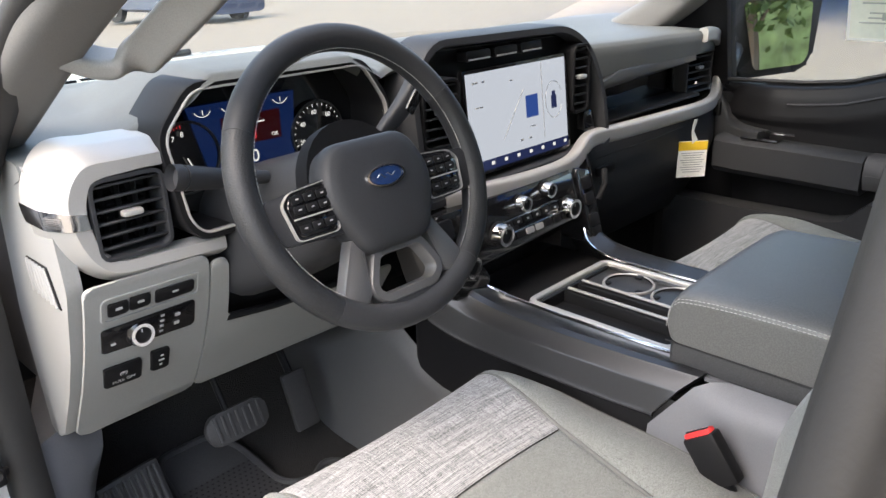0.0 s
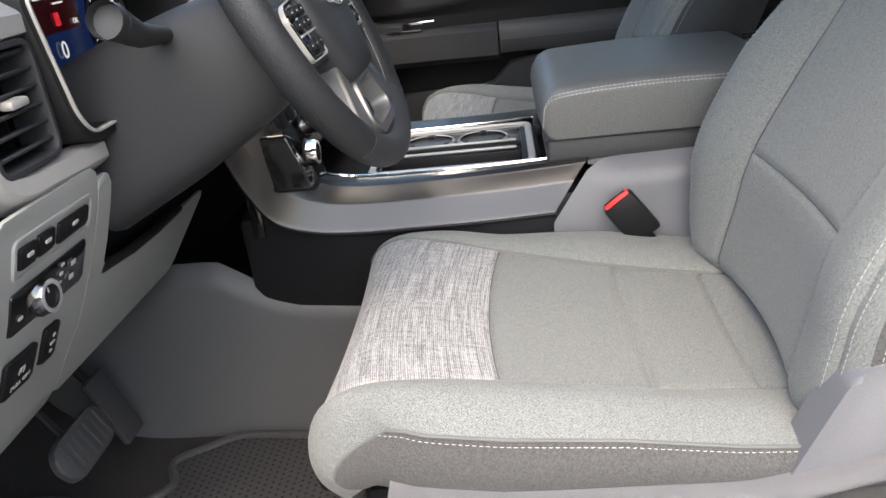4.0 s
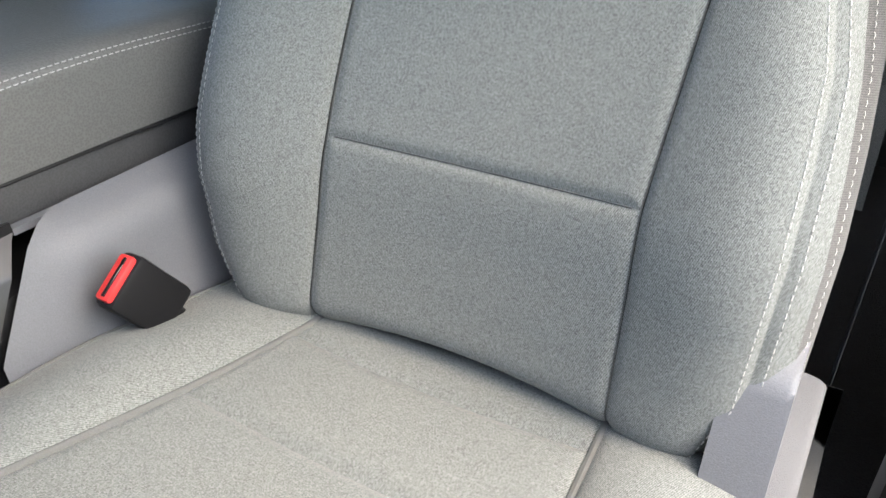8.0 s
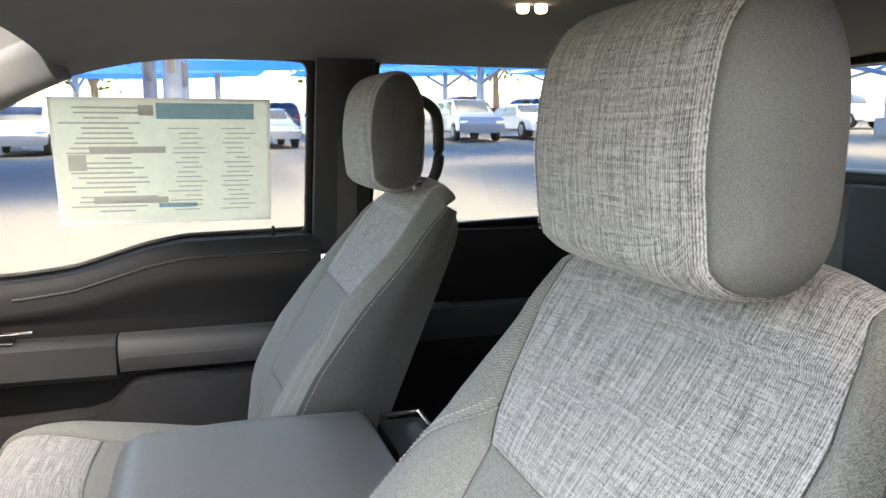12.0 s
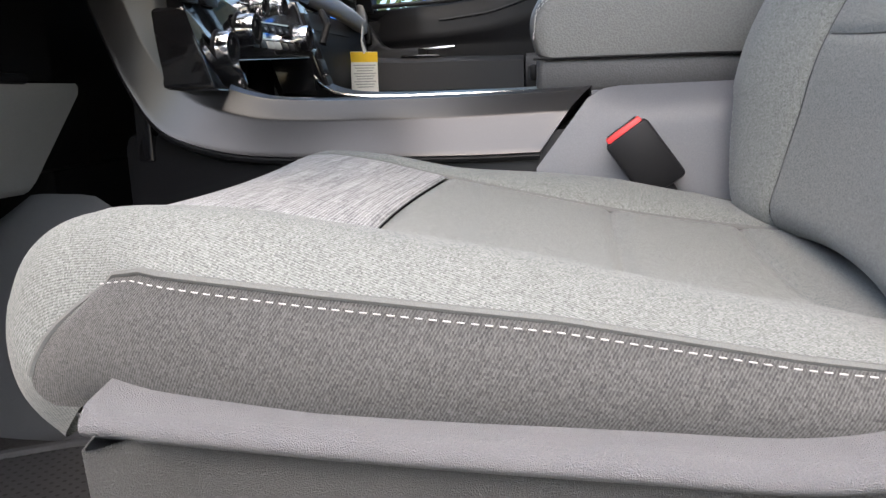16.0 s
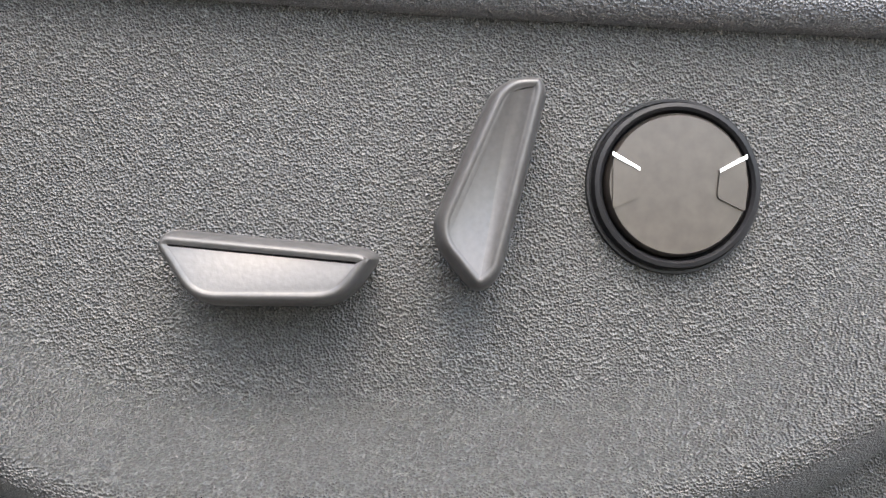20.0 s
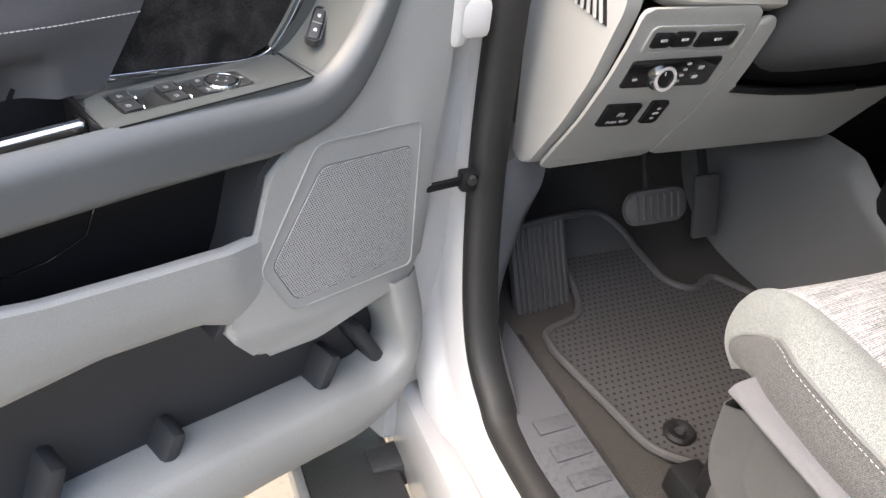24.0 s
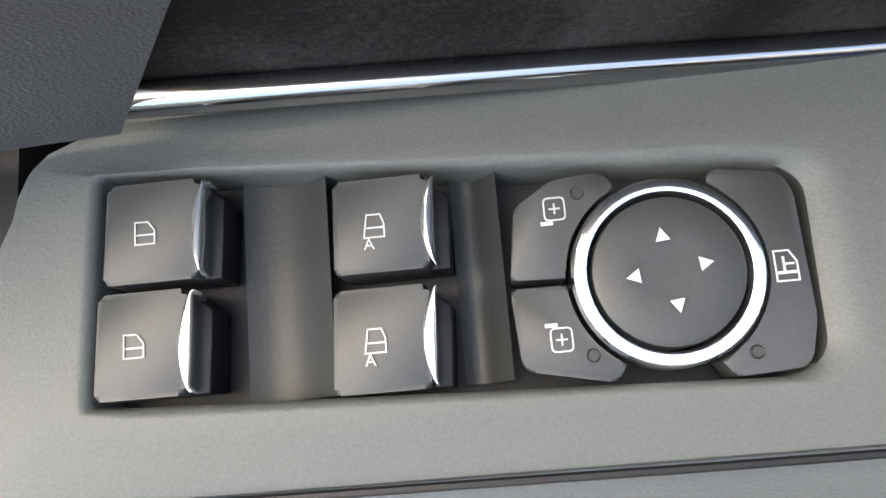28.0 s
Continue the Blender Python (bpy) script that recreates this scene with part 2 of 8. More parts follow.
def cloth(name, dark, light, across, along, contrast, bump=0.35, rough=0.9, weights=(1, 1), thread=0.22, pitch=0.0012, cross=0.0, wale=(1, 0)):
    """Woven cloth: warp and weft of uneven strength, single crossings picked out by chance, and a rib along the wale."""
    mat = bpy.data.materials.new(name)
    mat.use_nodes = True
    nt = mat.node_tree
    nd, ln = nt.nodes, nt.links
    b = nd["Principled BSDF"]
    b.inputs["Roughness"].default_value = rough
    b.inputs["Specular IOR Level"].default_value = 0.25
    b.inputs["Sheen Weight"].default_value = 0.12
    uv = nd.new("ShaderNodeUVMap")
    snap = nd.new("ShaderNodeVectorMath")
    snap.operation = "SNAP"
    snap.inputs[1].default_value = (pitch, pitch * 1.5, 1)
    ln.new(uv.outputs["UV"], snap.inputs[0])
    total = None

    def weigh(socket, w):
        nonlocal total
        m = nd.new("ShaderNodeMath")
        m.operation = "MULTIPLY_ADD"
        ln.new(socket, m.inputs[0])
        m.inputs[1].default_value, m.inputs[2].default_value = w, 0.0
        if total is not None:
            ln.new(total, m.inputs[2])
        total = m.outputs[0]
    for k, (sx, sy) in enumerate((across, along)):
        mp = nd.new("ShaderNodeMapping")
        mp.inputs["Scale"].default_value = (sx, sy, 1)
        ln.new(snap.outputs["Vector"], mp.inputs["Vector"])
        nz = nd.new("ShaderNodeTexNoise")
        nz.inputs["Scale"].default_value, nz.inputs["Detail"].default_value, nz.inputs["Roughness"].default_value = 1.0, 3.0, 0.65
        ln.new(mp.outputs["Vector"], nz.inputs["Vector"])
        weigh(nz.outputs["Fac"], weights[k])
    chance = nd.new("ShaderNodeTexWhiteNoise")
    chance.noise_dimensions = "2D"
    ln.new(snap.outputs["Vector"], chance.inputs["Vector"])
    weigh(chance.outputs["Value"], cross)
    turn = nd.new("ShaderNodeMapping")
    turn.inputs["Scale"].default_value = (wale[0], wale[1], 1)
    ln.new(uv.outputs["UV"], turn.inputs["Vector"])
    wv = nd.new("ShaderNodeTexWave")
    wv.bands_direction = "DIAGONAL"
    wv.inputs["Scale"].default_value, wv.inputs["Distortion"].default_value = 0.314 / pitch, 1.0
    wv.inputs["Detail"].default_value, wv.inputs["Detail Scale"].default_value = 2.0, 3.0
    ln.new(turn.outputs["Vector"], wv.inputs["Vector"])
    weigh(wv.outputs["Fac"], thread)
    ramp = nd.new("ShaderNodeValToRGB")
    middle = (sum(weights) + cross + thread) / 4
    ramp.color_ramp.elements[0].position, ramp.color_ramp.elements[1].position = middle - contrast, middle + contrast
    ramp.color_ramp.elements[0].color, ramp.color_ramp.elements[1].color = (*dark, 1), (*light, 1)
    half = nd.new("ShaderNodeMath")
    half.operation = "MULTIPLY"
    half.inputs[1].default_value = 0.5
    ln.new(total, half.inputs[0])
    ln.new(half.outputs[0], ramp.inputs["Fac"])
    ln.new(ramp.outputs["Color"], b.inputs["Base Color"])
    bp = nd.new("ShaderNodeBump")
    bp.inputs["Strength"].default_value, bp.inputs["Distance"].default_value = bump, 0.0006
    ln.new(total, bp.inputs["Height"])
    ln.new(bp.outputs["Normal"], b.inputs["Normal"])
    return mat


def glass(name, tint=(1, 1, 1), rough=0.0):
    """Thin clear pane: mostly clear, with gloss that grows at a glancing angle."""
    mat = bpy.data.materials.new(name)
    mat.use_nodes = True
    nt = mat.node_tree
    nd, ln = nt.nodes, nt.links
    nd.remove(nd["Principled BSDF"])
    clear, gloss, mix, lw = nd.new("ShaderNodeBsdfTransparent"), nd.new("ShaderNodeBsdfGlossy"), nd.new("ShaderNodeMixShader"), nd.new("ShaderNodeLayerWeight")
    clear.inputs["Color"].default_value = (*tint, 1)
    gloss.inputs["Roughness"].default_value = rough
    pw, ma = nd.new("ShaderNodeMath"), nd.new("ShaderNodeMath")
    pw.operation, ma.operation = "POWER", "MULTIPLY_ADD"
    pw.inputs[1].default_value, ma.inputs[1].default_value, ma.inputs[2].default_value = 5.0, 0.6, 0.03
    lw.inputs["Blend"].default_value = 0.5
    ln.new(lw.outputs["Facing"], pw.inputs[0])
    ln.new(pw.outputs[0], ma.inputs[0])
    ln.new(ma.outputs[0], mix.inputs[0])
    ln.new(clear.outputs[0], mix.inputs[1])
    ln.new(gloss.outputs[0], mix.inputs[2])
    ln.new(mix.outputs[0], nd["Material Output"].inputs["Surface"])
    return mat


def see_through(mat, share):
    """Thin paper: part of the light passes through it."""
    nt = mat.node_tree
    b, out = nt.nodes["Principled BSDF"], nt.nodes["Material Output"]
    tr, mix = nt.nodes.new("ShaderNodeBsdfTranslucent"), nt.nodes.new("ShaderNodeMixShader")
    nt.links.new(b.inputs["Base Color"].links[0].from_socket, tr.inputs["Color"])
    mix.inputs[0].default_value = share
    nt.links.new(b.outputs[0], mix.inputs[1])
    nt.links.new(tr.outputs[0], mix.inputs[2])
    nt.links.new(mix.outputs[0], out.inputs["Surface"])
    return mat


def nap(name, dark, light):
    """Brushed black film: cloudy patches with fine pale fibres that run every way."""
    mat = bpy.data.materials.new(name)
    mat.use_nodes = True
    nt = mat.node_tree
    nd, ln = nt.nodes, nt.links
    b, co = nd["Principled BSDF"], nd.new("ShaderNodeTexCoord")
    b.inputs["Roughness"].default_value, b.inputs["Specular IOR Level"].default_value = 0.75, 0.2
    total = None
    for scale, detail, distortion, stretch, weight in ((26.0, 7.0, 0.6, (1, 1, 1), 1.0), (380.0, 7.0, 3.5, (1, 1, 0.6), 0.55), (300.0, 7.0, 3.5, (0.6, 1, 1), 0.55), (2600.0, 2.0, 0.0, (1, 1, 1), 0.45)):
        mp, nz, ma = nd.new("ShaderNodeMapping"), nd.new("ShaderNodeTexNoise"), nd.new("ShaderNodeMath")
        mp.inputs["Scale"].default_value = stretch
        nz.inputs["Scale"].default_value, nz.inputs["Detail"].default_value, nz.inputs["Distortion"].default_value = scale, detail, distortion
        ma.operation, ma.inputs[1].default_value, ma.inputs[2].default_value = "MULTIPLY_ADD", weight, 0.0
        ln.new(co.outputs["Object"], mp.inputs["Vector"])
        ln.new(mp.outputs[0], nz.inputs["Vector"])
        ln.new(nz.outputs["Fac"], ma.inputs[0])
        if total is not None:
            ln.new(total, ma.inputs[2])
        total = ma.outputs[0]
    ramp = nd.new("ShaderNodeValToRGB")
    ramp.color_ramp.elements[0].position, ramp.color_ramp.elements[0].color = 0.44, (*dark, 1)
    ramp.color_ramp.elements[1].position, ramp.color_ramp.elements[1].color = 0.64, (*light, 1)
    share = nd.new("ShaderNodeMath")
    share.operation, share.inputs[1].default_value = "DIVIDE", 2.55
    ln.new(total, share.inputs[0])
    ln.new(share.outputs[0], ramp.inputs["Fac"])
    ln.new(ramp.outputs["Color"], b.inputs["Base Color"])
    return mat


def glow(name, colour, strength):
    mat = bpy.data.materials.new(name)
    mat.use_nodes = True
    b = mat.node_tree.nodes["Principled BSDF"]
    b.inputs["Base Color"].default_value = (*[0.03 * c for c in colour], 1)
    b.inputs["Roughness"].default_value = 0.15
    b.inputs["Emission Color"].default_value, b.inputs["Emission Strength"].default_value = (*colour, 1), strength
    return mat


M_TWEED = cloth("tweed_cloth", (0.072, 0.074, 0.078), (0.350, 0.353, 0.358), (430, 11), (18, 400), 0.15, 0.4, weights=(1.2, 0.75), thread=0.28, pitch=0.0011, cross=0.30, wale=(1, 0))
M_HEATHER = cloth("heather_cloth", (0.072, 0.078, 0.074), (0.200, 0.210, 0.203), (900, 560), (560, 1000), 0.19, 0.25, thread=0.36, pitch=0.0007, cross=0.45, wale=(1, 0.35))
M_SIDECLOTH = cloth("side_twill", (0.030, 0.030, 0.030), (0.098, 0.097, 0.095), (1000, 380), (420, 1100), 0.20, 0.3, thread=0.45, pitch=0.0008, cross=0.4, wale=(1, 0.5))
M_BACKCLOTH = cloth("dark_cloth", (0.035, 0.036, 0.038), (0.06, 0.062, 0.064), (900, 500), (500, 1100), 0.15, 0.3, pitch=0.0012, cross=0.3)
M_THREAD = material("thread", (0.34, 0.34, 0.33), 0.8, scale=900)
M_THREAD_DARK = material("dark_thread", (0.10, 0.10, 0.10), 0.8, scale=900)
M_PAD = material("soft_dash_pad", (0.085, 0.09, 0.088), 0.62, bump=0.25, scale=700, dist=0.0006)
M_CHAR = material("charcoal_plastic", (0.026, 0.027, 0.030), 0.5, spec=0.24, bump=0.2, scale=800, dist=0.0006)
M_BLACK = material("black_plastic", (0.0085, 0.0085, 0.0095), 0.48, spec=0.18, bump=0.15, scale=900, dist=0.0005)
M_GLOSS = material("gloss_black", (0.008, 0.008, 0.009), 0.08, coat=0.5, scale=30)
M_GREY = material("light_grey_plastic", (0.238, 0.239, 0.234), 0.55, bump=0.3, scale=900, dist=0.0006)
M_GREYGRAIN = material("grained_grey_plastic", (0.090, 0.0905, 0.089), 0.42, bump=1.0, scale=1600, dist=0.0021, kind="voronoi", var=0.2)
M_SATIN = material("satin_silver", (0.40, 0.39, 0.375), 0.44, metal=0.4, scale=900, var=0.05)
M_SPOKE = material("dark_satin_spoke", (0.15, 0.15, 0.153), 0.4, metal=0.65, scale=900, var=0.05)
M_GUN = material("gunmetal_trim", (0.085, 0.085, 0.088), 0.36, metal=0.75, scale=900, var=0.05)
M_CHROME = material("chrome", (0.82, 0.82, 0.84), 0.13, metal=1.0, scale=20, var=0.03)
M_RAIL = material("brushed_gunmetal", (0.050, 0.050, 0.052), 0.30, metal=0.75, spec=0.35, scale=900, var=0.06)
M_DARKCHROME = material("dark_chrome", (0.34, 0.34, 0.35), 0.16, metal=1.0, scale=20, var=0.05)
M_LEATHER = material("wheel_leather", (0.015, 0.016, 0.018), 0.5, spec=0.32, bump=0.35, scale=520, dist=0.0008, kind="voronoi")
M_VINYL = material("armrest_vinyl", (0.092, 0.093, 0.091), 0.42, bump=0.3, scale=520, dist=0.0007, kind="voronoi")
M_VINYL_DARK = material("dark_vinyl", (0.050, 0.049, 0.051), 0.55, spec=0.35, bump=0.3, scale=1300, dist=0.0005, kind="voronoi", stain=0.3)
M_SUEDE = nap("suede_film", (0.0038, 0.0034, 0.0034), (0.048, 0.044, 0.042))
M_CARPET = material("carpet", (0.020, 0.018, 0.017), 0.95, bump=1.0, scale=420, var=0.45, dist=0.004)
M_RUBBER = material("mat_rubber", (0.030, 0.030, 0.032), 0.7, bump=0.3, scale=400, var=0.2, dist=0.0008)
M_SEAL = material("door_seal", (0.009, 0.0088, 0.009), 0.6, bump=0.2, scale=300, dist=0.0008)
M_PAINT = material("white_paint", (0.42, 0.415, 0.408), 0.22, coat=0.6, scale=8, var=0.02)
M_LINER = material("headliner", (0.125, 0.126, 0.125), 0.9, bump=0.4, scale=900, dist=0.0008)
M_PILLAR = material("pillar_cloth", (0.130, 0.127, 0.122), 0.85, bump=0.4, scale=900, dist=0.0008)
M_GLASS = glass("window_glass", (0.74, 0.77, 0.76))
M_MIRROR = material("mirror", (0.9, 0.9, 0.9), 0.01, metal=1.0, scale=4, var=0.0)
M_RED = material("red_button", (0.62, 0.03, 0.03), 0.45, scale=300)
M_TAGW = material("paper", (0.75, 0.75, 0.72), 0.7, scale=120, var=0.04)
M_TAGY = material("yellow_print", (0.75, 0.5, 0.03), 0.7, scale=120, var=0.05)
M_INK = material("print_grey", (0.30, 0.31, 0.32), 0.7, scale=120)
M_MARK = material("white_marking", (0.36, 0.36, 0.36), 0.5, scale=300, var=0.03)
M_STICKER = material("sticker_paper", (0.78, 0.76, 0.66), 0.6, scale=60, var=0.05)
M_STICKER_BLUE = material("sticker_blue", (0.30, 0.45, 0.55), 0.6, scale=60, var=0.05)
M_SCREEN = glow("screen_light", (0.55, 0.62, 0.74), 0.128)
M_SCREEN_BAR = glow("screen_dark", (0.02, 0.03, 0.10), 0.120)
M_SCREEN_BLUE = glow("screen_blue", (0.03, 0.08, 0.33), 0.120)
M_CLUSTER_BLUE = glow("cluster_blue", (0.02, 0.07, 0.33), 0.025)
M_CLUSTER_RED = glow("cluster_red", (0.10, 0.01, 0.015), 0.027)
M_DIGIT = glow("lit_marks", (0.75, 0.78, 0.8), 0.144)
M_DIGITRED = glow("lit_red_marks", (0.8, 0.03, 0.05), 0.112)
M_EMBLEM = material("emblem_blue", (0.012, 0.03, 0.09), 0.25, coat=0.5, scale=200)
M_ASPHALT = material("pale_paving", (0.155, 0.134, 0.103), 0.9, bump=0.4, scale=60, var=0.2, stain=0.4, dist=0.004)
M_STEP = material("running_board_black", (0.03, 0.03, 0.03), 0.55, bump=0.6, scale=200, dist=0.002)
M_CANOPY = material("blue_canopy", (0.012, 0.16, 0.62), 0.7, scale=8, var=0.12)
see_through(M_CANOPY, 0.5)
M_POST = material("painted_post", (0.45, 0.44, 0.42), 0.5, scale=20)
M_CONCRETE = material("concrete_base", (0.42, 0.38, 0.31), 0.9, bump=0.5, scale=40, var=0.15, dist=0.004)
M_LEAF = material("leaf", (0.075, 0.115, 0.03), 0.7, scale=5, var=0.5)
# paler than the near leaves: distance haze mixed into the green
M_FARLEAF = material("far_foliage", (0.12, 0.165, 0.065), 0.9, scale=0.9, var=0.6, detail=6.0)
M_BARK = material("bark", (0.14, 0.10, 0.07), 0.9, bump=0.8, scale=30, dist=0.01)
M_TYRE = material("tyre", (0.02, 0.02, 0.02), 0.8, scale=60)
M_CARGLASS = material("dark_glass", (0.02, 0.022, 0.025), 0.08, coat=0.6, scale=4)
M_ARM = material("slate_armrest_plastic", (0.072, 0.077, 0.079), 0.40, bump=0.3, scale=1300, dist=0.0006)
M_WELL = material("dark_switch_well", (0.020, 0.0215, 0.0215), 0.5, spec=0.3, bump=0.25, scale=900, dist=0.0005)
M_KEY = material("matt_black_key", (0.025, 0.0268, 0.0275), 0.45, spec=0.35, bump=0.06, scale=1200, dist=0.0003)
M_PLATE = material("dark_slate_switch_panel", (0.062, 0.067, 0.0645), 0.5, spec=0.3, bump=0.25, scale=1500, dist=0.0005)
M_MESH = material("grille_grey", (0.30, 0.30, 0.30), 0.5, scale=900)
M_STICKER_INK = material("sticker_print", (0.40, 0.40, 0.36), 0.6, scale=60, var=0.05)
M_RH = material("rear_cloth", (0.10, 0.10, 0.10), 0.9, bump=0.4, scale=700, dist=0.0008)
for paper in (M_STICKER, M_STICKER_BLUE):
    see_through(paper, 0.7)
see_through(M_LEAF, 0.35)

# ---- truck body and cab ----
M_SLATE = material("slate_plastic", (0.115, 0.118, 0.128), 0.5, bump=0.3, scale=900, dist=0.0006)
# grey plastic darkened: shade of the tunnel side and speaker groove in the colour
M_SHADED_GREY = material("shaded_grey_plastic", (0.070, 0.072, 0.076), 0.55, bump=0.3, scale=900, dist=0.0006)
M_LEDGE = material("pale_grain_plastic", (0.135, 0.135, 0.142), 0.42, bump=0.8, scale=1500, dist=0.0014, kind="voronoi", var=0.10)
M_SWITCH = material("satin_grey_switch", (0.062, 0.060, 0.059), 0.38, spec=0.35, metal=0.2, bump=0.15, scale=700, dist=0.0004)
M_LUMBAR = material("warm_satin", (0.042, 0.036, 0.032), 0.34, metal=0.6, scale=300, var=0.2)
M_BELT = material("belt_webbing", (0.035, 0.035, 0.036), 0.8, bump=0.5, scale=900, dist=0.0008)
M_LAMP = glow("lamp_lens", (1.0, 0.85, 0.6), 0.8)
GX, GY = math.tan(radians(1.5)), math.tan(radians(-1.6))


def ground_z(x, y):
    return GX * x + GY * y


solo("ground", grid(lambda u, v: Vector(((u - 0.5) * 1200, (v - 0.5) * 1200, ground_z((u - 0.5) * 1200, (v - 0.5) * 1200))), 24, 24), M_ASPHALT, "pale sunlit paved car lot", "ground", "structure")
XL, XR = -0.80, 0.93
floor_bm = joined(rbox(0.1075, -0.55, 0.625, 1.645, 2.75, 0.05, 0.01), rbox(-0.78, -1.27, 0.624, 0.17, 1.30, 0.05, 0.01))
solo("floor", floor_bm, M_CARPET, "dark brown-black cab carpet", "floor", "structure")


def firewall(u, v):
    x = -0.80 + 1.73 * u
    pts = catmull([(0.36, 0.648), (0.50, 0.66), (0.62, 0.72), (0.70, 0.86), (0.72, 1.05), (0.72, 1.30)], 20)
    p = pts[int(round(v * 20))]
    return Vector((x, p[0], p[1]))


solo("footwell_carpet", grid(firewall, 6, 20), M_CARPET, "dark carpeted footwell and toe board", "carpet", "structure", angle=60)


def tunnel(u, v):
    y = 0.70 - 0.86 * u
    zt = lerp(y, (-0.16, 0.04, 0.165, 0.21, 0.29, 0.37, 0.52, 0.70), (0.865, 0.876, 0.888, 0.903, 0.955, 0.957, 0.86, 0.80))
    x = lerp(v, (0, 0.9, 0.97, 1.0), (-0.222, -0.202, -0.196, -0.18))
    return Vector((x, y, 0.64 + (zt - 0.64) * v))


# same grey as the dash, with the footwell's shade put into its colour
solo("tunnel_trim", grid(tunnel, 50, 14), M_SHADED_GREY, "grey moulded tunnel side trim with shade in its colour", "trim", "structure", angle=60)
solo("tunnel", rbox(-0.02, 0.28, 0.75, 0.33, 0.9, 0.22, 0.05), M_BLACK, "black floor tunnel", "floor", "structure")
# door opening on the driver's side
OPEN = [(-0.60, 0.66), (0.10, 0.625), (0.24, 0.655), (0.315, 0.74), (0.36, 0.93), (0.372, 1.15), (0.36, 1.33), (0.225, 1.515), (0.10, 1.60), (-0.15, 1.70), (-0.45, 1.735), (-0.585, 1.70), (-0.626, 1.60), (-0.610, 1.30), (-0.608, 0.95), (-0.640, 0.72)]
op = catmull(OPEN + OPEN[:1], 150)[:-1]
yz = np.array(op)
cen = yz.mean(0)


def off_ring(d):
    n = len(yz)
    t = np.roll(yz, -1, 0) - np.roll(yz, 1, 0)
    t /= np.linalg.norm(t, axis=1, keepdims=True)
    nr = np.stack([t[:, 1], -t[:, 0]], 1)
    if ((nr * (yz - cen)).sum(1)).mean() < 0:
        nr = -nr
    return yz + nr * d


def lean(z):
    """How far the body side leans in above the waist."""
    return 0.0 if z < 1.25 else 0.22 * (z - 1.25)


def ring3(d, x):
    return [Vector((x + lean(p[1]), p[0], p[1])) for p in off_ring(d)]


def closed_loft(rings):
    bm = loft(rings, cap=False)
    return bm


side_wall = thing("body_side", (-0.85, 0, 0.5), "white painted cab side round the open doorway", "truck body", kind="structure")
part("door_frame", closed_loft([ring3(0.018, -0.79), ring3(0.020, -0.83), ring3(0.030, -0.845), ring3(0.075, -0.850), ring3(0.083, -0.857), ring3(0.092, -0.870), ring3(0.105, -0.882), ring3(0.14, -0.886)]), M_PAINT, side_wall, "white paint", angle=50)
part("door_seal", closed_loft([ring3(-0.006, -0.795), ring3(-0.012, -0.806), ring3(-0.012, -0.830), ring3(-0.004, -0.842), ring3(0.012, -0.845), ring3(0.022, -0.836), ring3(0.020, -0.80)]), M_SEAL, side_wall, "black rubber door seal", angle=60)
# sill step

M_SILL = material("scuffed_sill", (0.038, 0.040, 0.045), 0.7, spec=0.3, bump=0.3, scale=120, var=0.5, stain=0.5, dist=0.0008)
sill = solo("door_sill_plate", loft([[Vector((x, y, z)) for x, z in ((-0.818, 0.612), (-0.812, 0.636), (-0.785, 0.645), (-0.725, 0.650), (-0.715, 0.640), (-0.715, 0.60), (-0.818, 0.60))] for y in np.linspace(0.45, -0.62, 18)]), M_SILL, "scuffed dark grey ribbed sill plate in the doorway", "sill", "structure", angle=40)
for k in range(9):
    part("tread_rib", rbox(-0.758, 0.17 - 0.05 * k, 0.6485, 0.060, 0.026, 0.005, 0.002), M_SILL, sill)
# kick panel by the dead pedal
def kick(u, v):
    z = 0.64 + 0.33 * v
    y0 = lerp(z, (0.64, 0.72, 0.85, 0.97), (0.20, 0.30, 0.352, 0.372))
    y = y0 + 0.36 * u
    return Vector((-0.795 + 0.10 * min(1, u * 7) * min(1, max(0.05, 1.6 * v - 0.3)) + 0.01 * u, y, z))


solo("kick_panel", grid(kick, 28, 14), M_SLATE, "dark slate plastic kick panel", "trim", "structure", angle=60)
# A pillar trims, grab handles, windscreen, roof and rear
def pillar(sg, x0):
    path = catmull([(x0, 0.52, 1.36), (x0 + sg * -0.01, 0.36, 1.45), (x0 + sg * -0.04, 0.20, 1.565), (x0 + sg * -0.08, 0.02, 1.68), (x0 + sg * -0.12, -0.10, 1.735)], 24)
    return sweep(path, rounded([(-0.045, -0.055), (0.035, -0.045), (0.04, 0.03), (-0.03, 0.05)], 0.02, 4), up=(0, 0.6, 0.8))


solo("pillar_trim_left", pillar(-1, -0.775), M_PILLAR, "pale cloth-covered windscreen pillar trim", "trim", "structure", angle=60)
solo("pillar_trim_right", pillar(1, 0.86), M_PILLAR, "pale cloth-covered windscreen pillar trim", "trim", "structure", angle=60)


